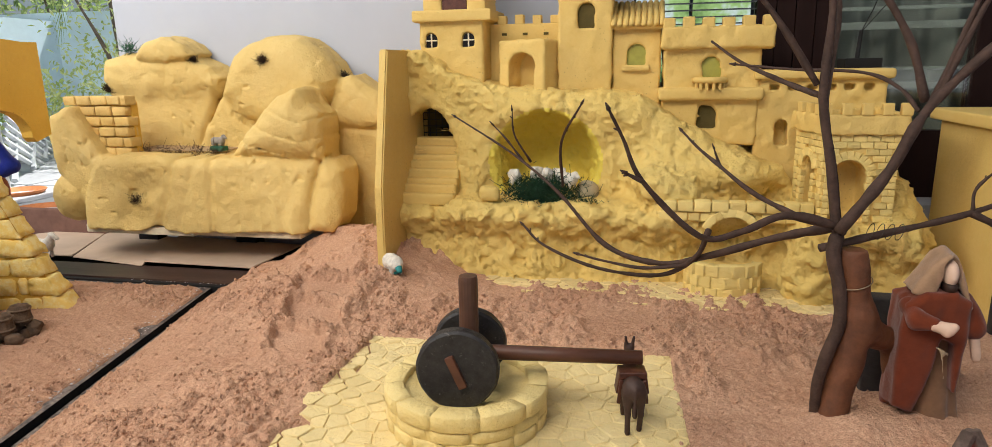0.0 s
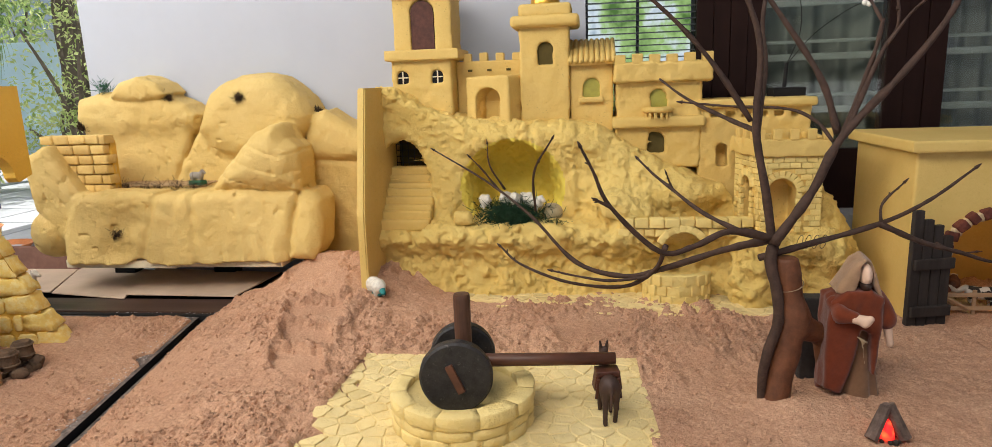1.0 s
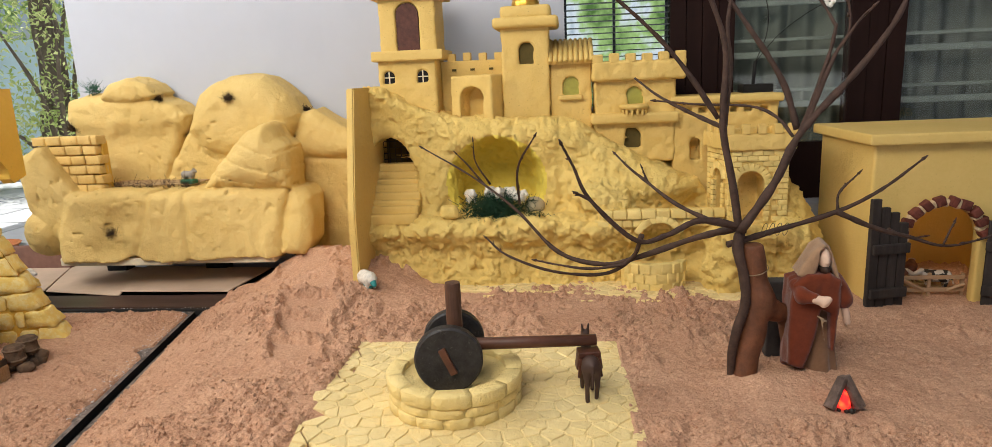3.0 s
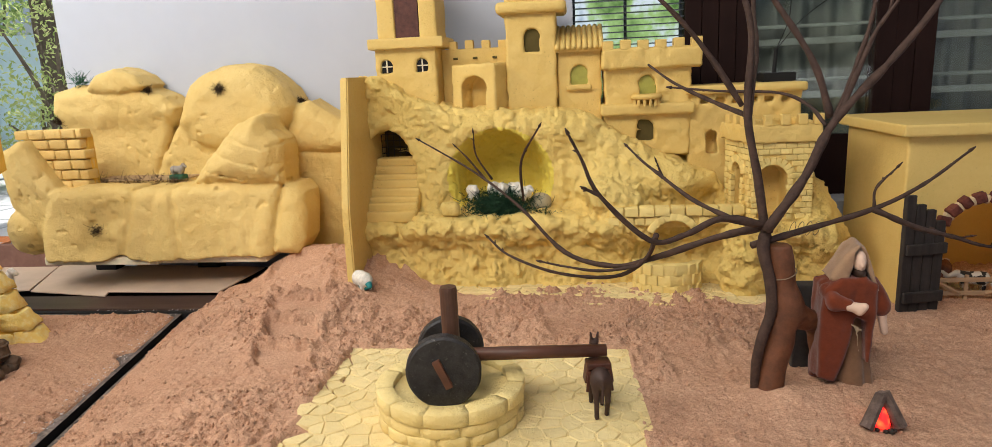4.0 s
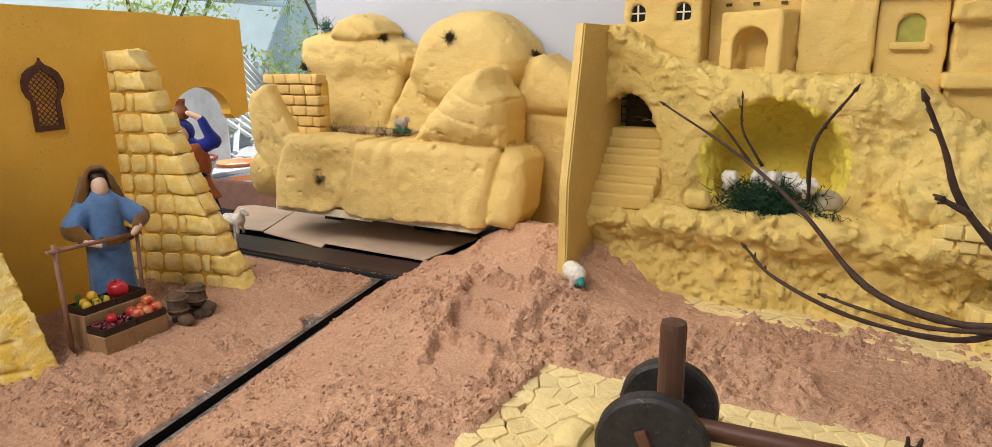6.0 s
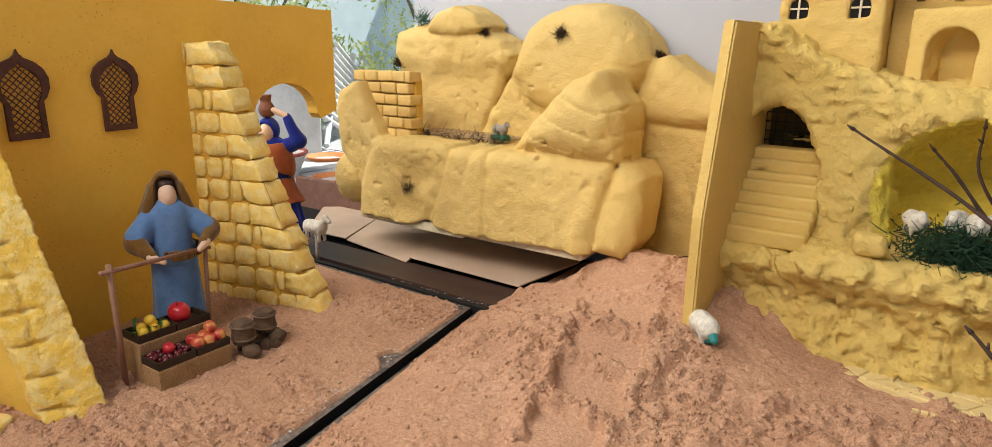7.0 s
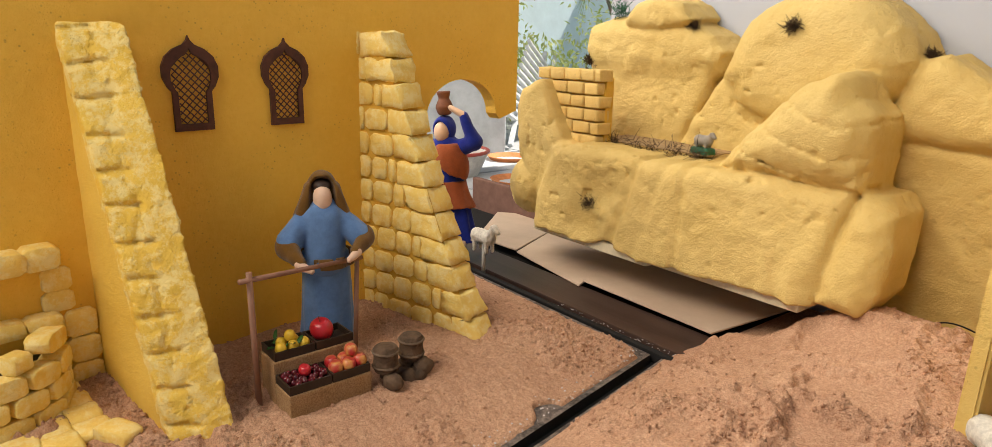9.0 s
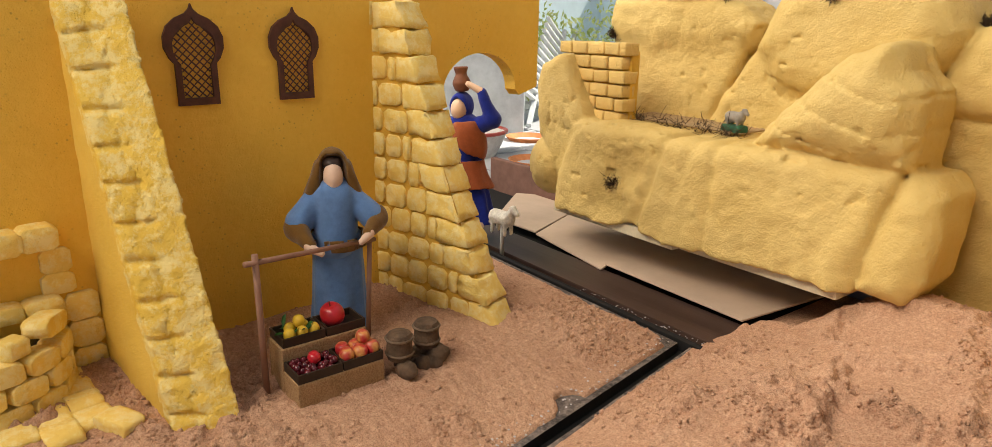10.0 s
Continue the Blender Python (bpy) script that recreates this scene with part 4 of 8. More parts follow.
def mound_field(P):
    X, Y, Z = P
    wob = fbm(X, Y, Z, 5.0, 2, 41)
    low = fbm(X, Y, Z, 14.0, 2, 51)
    Q = (X + 0.004 * low, Y, Z + 0.004 * vnoise(X * 12, Y * 12, Z * 12, 44))
    # relief against the house wall: a backing, the flat-topped bluff with its cap, the dome and the ridge
    d = sd_slab(Q, [(-1.80, -0.05), (-1.80, 0.46), (-1.30, 0.45), (-0.62, 0.38), (-0.56, -0.05)], 2.130, 2.30, 0.02)
    d = smin(d, sd_slab(Q, [(-1.80, 0.25), (-1.795, 0.58), (-1.37, 0.57), (-1.395, 0.47), (-1.45, 0.36), (-1.45, 0.25)], 2.090, 2.30, 0.025), 0.012)
    d = smin(d, sd_slab(Q, [(-1.818, 0.585), (-1.803, 0.652), (-1.715, 0.680), (-1.46, 0.658), (-1.388, 0.630), (-1.346, 0.587), (-1.362, 0.532), (-1.55, 0.525), (-1.70, 0.530), (-1.785, 0.545)], 2.070, 2.30, 0.050), 0.030)
    d = smin(d, sd_slab(Q, [(-1.668, 0.662), (-1.617, 0.711), (-1.549, 0.731), (-1.48, 0.704), (-1.438, 0.664), (-1.47, 0.642), (-1.535, 0.636), (-1.645, 0.645)], 2.056, 2.30, 0.030), 0.003)
    d = smin(d, sd_slab(Q, [(-1.455, 0.30), (-1.448, 0.366), (-1.396, 0.442), (-1.342, 0.530), (-1.25, 0.60), (-1.03, 0.50), (-1.03, 0.30)], 2.068, 2.30, 0.030), 0.004)
    d = smin(d, sd_slab(Q, [(-1.34, 0.53), (-1.316, 0.593), (-1.273, 0.656), (-1.224, 0.693), (-1.164, 0.713), (-1.095, 0.720), (-1.035, 0.712), (-0.988, 0.681), (-0.938, 0.637), (-0.908, 0.575), (-0.925, 0.525), (-0.969, 0.468), (-1.04, 0.425), (-1.16, 0.42), (-1.28, 0.45)], 2.018, 2.30, 0.085), 0.016)
    d = smin(d, sd_slab(Q, [(-0.98, -0.05), (-0.98, 0.43), (-0.80, 0.415), (-0.60, 0.40), (-0.56, -0.05)], 2.085, 2.30, 0.025), 0.010)
    d = smin(d, sd_slab(Q, [(-0.985, 0.425), (-0.935, 0.535), (-0.907, 0.580), (-0.870, 0.594), (-0.830, 0.569), (-0.72, 0.497), (-0.615, 0.430), (-0.70, 0.402), (-0.81, 0.408), (-0.92, 0.418)], 2.058, 2.30, 0.050), 0.008)
    # the terrace in front, fluted, with a hollow, on an uneven foot
    lean = X - 0.24 * (Z - 0.336)
    rib = 0.010 * np.exp(-(((lean + 1.376) / 0.012) ** 2)) + 0.007 * np.exp(-(((X + 1.253 + 0.04 * (Z - 0.336)) / 0.010) ** 2)) + 0.005 * np.exp(-(((lean + 1.305) / 0.014) ** 2))
    flute = 0.006 * np.abs(np.sin((X + 0.15 * Z) * 62)) * step(0.225, 0.16, Z) * step(-1.24, -1.10, X)
    foot = 0.116 + 0.016 * np.exp(-((X + 1.44) / 0.035) ** 2) - 0.006 * np.exp(-((X + 1.33) / 0.03) ** 2) + 0.004 * low
    # its face leans back, more so towards the block at its end
    L = (Q[0], Y - (0.12 + 0.18 * step(-1.25, -0.95, X)) * (Z - 0.13) - 0.034 * step(-1.5, -0.95, X), Q[2])
    f = sd_slab(L, [(-1.70, 0.08), (-1.72, 0.20), (-1.67, 0.330), (-1.60, 0.344), (-1.204, 0.344), (-0.92, 0.335), (-0.926, 0.26), (-0.948, 0.08)], 1.802, 2.15, 0.034) + rib + flute
    f = smax(f, -sd_ball(P, (-1.470, 1.808, 0.262), (0.070, 0.030, 0.050), 0, 25), 0.028)
    f = smax(f, -sd_ball(P, (-1.510, 1.796, 0.165), (0.060, 0.024, 0.040), 0, -20), 0.024)
    B = (Q[0], Y - 0.34 * (Z - 0.13), Q[2])
    f = smin(f, sd_slab(B, [(-0.946, 0.122), (-0.937, 0.24), (-0.930, 0.31), (-0.915, 0.333), (-0.872, 0.332), (-0.842, 0.303), (-0.836, 0.243), (-0.836, 0.162), (-0.858, 0.114)], 1.836, 2.02, 0.046), 0.002)
    f = smax(f, -sd_capsule(P, (-0.923, 1.900, 0.345), (-0.945, 1.826, 0.11), 0.007, 0.009), 0.010)
    f = smin(f, sd_slab(Q, [(-1.852, 0.425), (-1.832, 0.476), (-1.797, 0.497), (-1.755, 0.505), (-1.733, 0.470), (-1.698, 0.409), (-1.660, 0.350), (-1.58, 0.325), (-1.60, 0.14), (-1.70, 0.14), (-1.76, 0.20), (-1.828, 0.285), (-1.842, 0.335)], 1.838, 1.99, 0.040), 0.012)
    f = smin(f, sd_ball(P, (-1.797, 1.895, 0.208), (0.078, 0.075, 0.086)), 0.005)
    cone = sd_slab(Q, [(-1.238, 0.335), (-1.191, 0.383), (-1.152, 0.433), (-1.116, 0.463), (-1.079, 0.507), (-1.042, 0.533), (-1.000, 0.553), (-0.975, 0.560), (-0.957, 0.550), (-0.936, 0.507), (-0.906, 0.479), (-0.900, 0.43), (-0.905, 0.325)], 1.872, 2.10, 0.075)
    layer = (Z + 0.34 * (X + 1.0) - 0.5 * np.maximum(X + 0.96, 0) + 0.010 * wob - 0.340) / 0.062
    saw = layer - np.floor(layer)
    cone = cone + (0.0022 * (1 - saw) + 0.0032 * np.exp(-((saw - 0.03) / 0.05) ** 2)) * step(0.335, 0.36, Z) * step(0.535, 0.49, Z)
    f = smin(f, cone, 0.003)
    # ledge between terrace and relief
    f = smax(f, -sd_box(P, (-1.43, 2.020, 0.40), (0.20, 0.080, 0.054), 0, 0.006), 0.006)
    f = np.maximum(f, foot - Z)
    d = np.maximum(d, np.where(X < -0.99, 0.09 - Z, -1.0))
    d = smin(d, f, 0.004)
    pit = np.maximum(vnoise(X * 70, Y * 70, Z * 70, 63) - 0.45, 0) * step(-0.1, 0.5, fbm(X, Y, Z, 6.0, 2, 66) + 0.5 * np.exp(-(((X + 1.05) / 0.12) ** 2 + ((Z - 0.27) / 0.06) ** 2)))
    d = d - 0.0045 * wob - 0.0030 * low - 0.0024 * fbm(X, Y, Z, 40, 2, 61) + 0.020 * pit
    return np.maximum(np.maximum(d, Y - 2.212), -Z - 0.02)


mound = tagged(new("rock_mound", carved("rock_mound", mound_field, (-1.90, 1.79, -0.02), (-0.55, 2.22, 0.76), 0.0056, M_MOUND)),
               "ochre yellow carved foam hills with a stepped terrace", "hill")


def mound_extras():
    b = bmesh.new()
    bm_box(-1.72, -1.32, 1.822, 2.08, 0.090, 0.119, 0.005, bm=b, m=pose(0, 0, 0, 0, 0.3, 0))
    bm_box(-1.325, -0.965, 1.850, 2.08, 0.094, 0.117, 0.005, bm=b)
    tagged(new("foam_sheet", bm_mesh("foam_sheet", b, M_FOAM)), "chipped bare polystyrene sheet under the hills", "foam sheet")
    th = thing("support_block", "dark wooden blocks propping up the foam hills", "block", m=pose(-1.3, 2.05, 0))
    for x in (-1.7, -1.3, -0.95):
        part("block", bm_box(x - 0.04, x + 0.04, 2.07, 2.12, -0.02, 0.089), M_BLACK, th)
    th = thing("brick_ruin", "little ochre brick wall remnant on the foam hill", "brick wall", m=pose(-1.68, 1.93, 0.35))
    rnd = random.Random(12)
    fm = pose(-1.815, 1.915, 0.335, 0, 0, -3)
    for row in range(6):
        z = 0.018 + row * 0.0335
        x = max(0.0, 0.125 - 0.032 * row) - 0.012 * (row % 2)
        x = max(x, 0.0)
        while x < 0.245:
            w = min(rnd.uniform(0.048, 0.075), 0.255 - x)
            if w > 0.02:
                lay(MOUND_BRICKS, rnd, th, (x + w / 2, 0.012, z), (w - 0.004, 0.046, 0.0305), fm)
            x += w
    part("joints", bm_box(-1.72, -1.565, 1.918, 1.945, 0.33, 0.515), M_JOINT, th)


MOUND_BRICKS = brick_set("mound_brick", painted_foam("mound_brick_paint", (0.82, 0.58, 0.21), (0.70, 0.45, 0.12), pits=0.4, lumps=0.4, vary=0.12, fleck=0.3), 0.13)
mound_extras()

# ---------------------------------------------------------------- the ochre market wall

WALL_A, WALL_TURN = Vector((-1.576, 0.754, 0)), 97.96


def wall_frame():
    """x runs along the market wall towards the hills; y points behind it."""
    return pose(WALL_A.x, WALL_A.y, 0, 0, 0, WALL_TURN)


def market_wall():
    fm = wall_frame()
    r, cx, spring = 0.1125, 0.8125, 0.425
    low = [(-0.62, -0.02), (-0.2, -0.02), (0.2, -0.02), (0.5, -0.02), (cx - r, -0.02), (cx - r + 0.0005, spring)]
    for i in range(1, 16):
        a = math.pi * (1 - i / 16)
        low.append((cx + r * math.cos(a), spring + 0.086 * math.sin(a)))
    low += [(cx + r, 0.425), (cx + r + 0.014, 0.411), (1.0, 0.428)]
    b = bmesh.new()
    cols = [[b.verts.new(fm @ Vector(p)) for p in ((s, 0, z), (s, 0, 0.702 + 0.003 * math.sin(s * 31)), (s, 0.035, 0.702 + 0.003 * math.sin(s * 31)), (s, 0.035, z))] for s, z in low]
    for p, q in zip(cols, cols[1:]):
        for i in range(4):
            b.faces.new((p[i], p[(i + 1) % 4], q[(i + 1) % 4], q[i]))
    b.faces.new(cols[0])
    b.faces.new(cols[-1][::-1])
    return tagged(new("market_wall", bm_mesh("market_wall", b, M_WALL)), "tall ochre painted foam backdrop wall with an arched opening", "wall")


market_wall()


def lattice_window(s, first=None):
    """A dark pierced screen; the outline rises from a narrow stem to a round, pointed head."""
    fm = wall_frame()
    half = [(0.033, 0.0), (0.033, 0.066), (0.040, 0.074), (0.047, 0.090), (0.047, 0.108), (0.040, 0.124), (0.026, 0.136), (0.010, 0.143), (0.003, 0.150), (0.0, 0.158)]
    outer = half + [(-x, z) for x, z in half[-2::-1]]
    inner = [(x * 0.72, 0.012 + z * 0.80) for x, z in outer]
    th = thing("lattice_window", "dark brown pierced lattice window with pointed head", "window screen", "lattice windows", m=fm @ pose(s, 0, 0.436))
    b = bmesh.new()
    k = len(outer)
    m = fm @ pose(s, -0.0005, 0.436)
    layers = []
    for ring, y in ((outer, 0.0), (outer, -0.006), (inner, -0.006), (inner, 0.0)):
        layers.append([b.verts.new(m @ Vector((x, y, z))) for x, z in ring])
    for a, c in zip(layers, layers[1:]):
        for i in range(k):
            b.faces.new((a[i], a[(i + 1) % k], c[(i + 1) % k], c[i]))
    part("window_frame", b, M_DARKDOOR, th, "dark stained wooden frame")
    b = bmesh.new()

    def inside(x, z):
        hit = False
        for i in range(k):
            (x0, z0), (x1, z1) = inner[i], inner[(i + 1) % k]
            if (z0 > z) != (z1 > z) and x < (x1 - x0) * (z - z0) / (z1 - z0) + x0:
                hit = not hit
        return hit
    for sgn in (1, -1):
        for i in range(-10, 22):
            c = i * 0.0125
            run = [t * 0.002 for t in range(-20, 21) if inside(t * 0.002, c + sgn * t * 0.002)]
            if len(run) > 1:
                p, q = run[0], run[-1]
                bm_tube([m @ Vector((p, -0.003, c + sgn * p)), m @ Vector((q, -0.003, c + sgn * q))], 0.0012, 0.0012, 4, b, smooth_path=False)
    part("lattice", b, M_DARKDOOR, th)
    return th


lattice_window(0.181)
lattice_window(0.355)



def ragged_set(name, mat, n=7):
    """Hand-carved unit bricks: uneven rounded outlines, a raised face on both sides."""
    out = []
    for k in range(n):
        rnd = random.Random(k * 31 + 5)
        b = bmesh.new()
        m, rings = 16, []
        swell = [rnd.uniform(0.90, 1.06) for _ in range(m)]
        for y, f in ((-0.5, 0.92), (-0.48, 0.975), (-0.43, 1.0), (0.36, 1.0), (0.5, 0.9)):
            ring = []
            for i in range(m):
                a = 2 * math.pi * (i + 0.5) / m
                c, e = math.cos(a), math.sin(a)
                r = 0.52 / (abs(c) ** 8 + abs(e) ** 8) ** 0.125 * f * (0.5 * swell[i] + 0.25 * swell[i - 1] + 0.25 * swell[(i + 1) % m])
                ring.append(b.verts.new((r * c, y + rnd.uniform(-0.02, 0.02), r * e)))
            rings.append(ring)
        for p, q in zip(rings, rings[1:]):
            for i in range(m):
                b.faces.new((p[i], p[(i + 1) % m], q[(i + 1) % m], q[i]))
        for ring, y in ((rings[0], -0.5), (rings[-1], 0.5)):
            c = b.verts.new((0, y + rnd.uniform(-0.03, 0.03), 0))
            for i in range(m):
                b.faces.new((ring[i], ring[(i + 1) % m], c))
        out.append(bm_mesh(name, b, mat, True))
    return out


def end_brick(x0, x1, x2, y0, y1, z0, z1, seed, m):
    """A worn brick whose outer end slopes from x1 at its foot to x2 at its top."""
    b = bmesh.new()
    bmesh.ops.create_cube(b, size=1.0)
    bmesh.ops.bevel(b, geom=b.edges[:], offset=0.06, segments=1, affect="EDGES")
    bmesh.ops.subdivide_edges(b, edges=b.edges[:], cuts=2, use_grid_fill=True)
    for v in b.verts:
        u, w, t = v.co.x + 0.5, v.co.y + 0.5, v.co.z + 0.5
        p = Vector((x0 + (x1 + (x2 - x1) * t - x0) * u, y0 + (y1 - y0) * w, z0 + (z1 - z0) * t))
        k = Vector((p.x * 55 + seed * 7.3, p.y * 55, p.z * 55))
        v.co = m @ (p + 0.0050 * noise.noise_vector(k) + 0.0052 * noise.noise_vector(k * 3.1))
    return b


RUIN_SET = ragged_set("ruin_brick", M_RUIN)


def ruined_wall():
    fm = pose(-1.652, 1.268, 0.0, 0, 0, 16)
    th = thing("ruined_wall", "crumbling ochre brick wall with a stepped sloping end", "brick wall", m=fm)
    rnd = random.Random(21)
    n, z0, h = 12, 0.012, 0.050

    def end(z):
        return 0.330 - 0.252 * (max(z, 0.0) / 0.61) ** 0.88
    for row in range(n):
        z = z0 + (row + 0.5) * h
        e = end(z)
        cap = rnd.uniform(0.052, 0.078)
        part("brick", end_brick(e - cap, end(z - h / 2) + rnd.uniform(-0.006, 0.003), end(z + h / 2) + rnd.uniform(-0.004, 0.004), -0.003, 0.062, z - h / 2 + 0.002, z + h / 2 - 0.002, row, fm), M_RUIN, th, smooth=True)
        x = -0.01
        first = rnd.uniform(0.025, 0.055)
        while x < e - cap - 0.006:
            w = min(first if x < 0 else rnd.uniform(0.046, 0.064), e - cap - x)
            if e - cap - (x + w) < 0.020:
                w = e - cap - x
            lay(RUIN_SET, rnd, th, (x + w / 2, 0.030, z), (w - 0.006, 0.063, h - 0.007), fm, jitter=0.06)
            x += w
    core = [(-0.02, 0.0), (end(0) - 0.012, 0.0)] + [(end(i * 0.05) - 0.016, i * 0.05) for i in range(1, 13)] + [(-0.02, 0.60)]
    b = bm_prism(core, 0.0035, 0.0565)
    bmesh.ops.triangulate(b, faces=[f for f in b.faces if len(f.verts) > 4])
    bmesh.ops.transform(b, matrix=fm, verts=b.verts[:])
    part("joints", b, M_JOINT, th)


ruined_wall()


def buttress():
    c, rz, half = (-1.580, 0.790), 9.3, 0.0365

    def end(v, z):
        return 0.300 + 0.5 * v - 0.455 * z

    def body(P):
        u, v = turned(P[0], P[1], c, rz)
        wob = fbm(P[0], P[1], P[2], 20, 3, 81)
        d = np.maximum((u - end(v, P[2]) + 0.012) * 0.85, np.abs(v + 0.003) - half - 0.001)
        return smax(d, P[2] - 0.604, 0.01) - 0.0015 * wob

    def facing(P):
        u, v = turned(P[0], P[1], c, rz)
        z = P[2]
        e = end(v, z)
        wob = fbm(P[0], P[1], z, 24, 2, 83)
        crag = np.abs(fbm(P[0], P[1], z, 60, 3, 84, 0.65))
        course = (z + 0.004 * wob) / 0.050
        joint = np.abs(course - np.round(course)) * 0.050
        notch = 0.0085 * np.exp(-(joint / 0.0036) ** 2) * step(0.008, -0.002, v + 0.008 * wob)
        seam = v + 0.010 + 0.006 * np.sin(np.round(course) * 2.4) + 0.006 * wob
        notch = notch + 0.0035 * np.exp(-(seam / 0.0034) ** 2)
        skin = np.maximum((u - e - 0.003 - 0.0032 * crag - 0.002 * wob) * 0.85 + notch, e - 0.024 - u)
        d = np.maximum(skin, np.abs(v + 0.003) - half - 0.0025 - 0.0025 * crag - 0.001 * wob)
        return smax(d, z - 0.612 - 0.006 * wob, 0.008)
    th = thing("buttress", "sloping ochre foam buttress with a rough pale worn face", "buttress", m=pose(c[0], c[1], 0, 0, 0, rz))
    part("body", carved("buttress_body", body, (-1.64, 0.70, 0.0), (-1.22, 0.92, 0.62), 0.006, M_BUTT), None, th)
    part("worn_face", carved("worn_face", facing, (-1.64, 0.70, 0.0), (-1.22, 0.92, 0.63), 0.004, M_BUTTB), None, th, "rough pale scored sloping face")


buttress()

# ---------------------------------------------------------------- the stable


def stable():
    th = thing("stable", "plain ochre painted box stable with an arched entrance", "stable", m=pose(1.03, 1.78, 0.02))

    def f(P):
        d = sd_box(P, (1.06, 1.785, 0.225), (0.245, 0.185, 0.235), 0, 0.004)
        d = np.maximum(d, -sd_box(P, (1.06, 1.78, 0.215), (0.225, 0.150, 0.215)))
        d = np.maximum(d, -sd_arch(P, (0.998, 1.60, 0.0), 0.185, 0.292, -0.05, 0.06))
        return d
    part("body", carved("stable_body", f, (0.80, 1.59, -0.012), (1.32, 1.98, 0.47), 0.006, M_HUT), None, th)
    part("roof_slab", bm_box(0.792, 1.34, 1.572, 1.985, 0.455, 0.484, 0.006), M_HUT, th)
    rnd = random.Random(3)
    rub = brick_set("rubble", plain("broken_brick", (0.13, 0.035, 0.022), 0.8, grain=40, amount=0.5, bump=0.8, dist=0.004), 0.2, 3)
    pale = brick_set("pale_rubble", plain("mortar_lump", (0.62, 0.46, 0.27), 0.9, grain=40, amount=0.3, bump=0.8), 0.22, 2)
    for i in range(10):
        t = math.pi * (i + 0.5) / 10
        r = 0.103
        lay(rub, rnd, th, (0, 0, 0), (0.024, 0.03, 0.026), pose(0.998 + r * math.cos(t), 1.594, 0.20 + r * math.sin(t), 0, 90 - math.degrees(t) + rnd.uniform(-20, 20), 0), "rubble_stone", 0.15)
        t += math.pi / 20
        lay(pale, rnd, th, (0, 0, 0), (0.016, 0.022, 0.022), pose(0.998 + (r - 0.004) * math.cos(t), 1.597, 0.20 + (r - 0.004) * math.sin(t), 0, 60 - math.degrees(t), 0), "mortar_lump", 0.2)
    m_leaf = wood("charred_plank", (0.050, 0.038, 0.032), (0.018, 0.014, 0.012), "z", 1.5, 0.75, 0.8)

    def leaf(hinge, sign, turn):
        fm = pose(hinge, 1.578, 0.018, 0, 0, turn)
        d = thing("stable_door", "open dark charred plank door leaf of the stable", "door", "stable doors", m=fm)
        for i in range(4):
            a = sign * (0.003 + i * 0.027)
            c = a + sign * 0.025
            h = 0.235 + 0.055 * (i / 3) ** 0.6
            part("plank", bm_box(min(a, c), max(a, c), -0.008, 0.006, 0, h + (0.012 if i == 3 else 0), 0.003, m=fm), m_leaf, d)
        for z in (0.035, 0.155):
            part("crossbar", bm_box(min(0, sign * 0.105), max(0, sign * 0.105), -0.018, -0.008, z, z + 0.028, 0.004, m=fm), m_leaf, d)
    leaf(0.902, -1, 14)
    leaf(1.096, 1, -24)


stable()

# ---------------------------------------------------------------- the tree

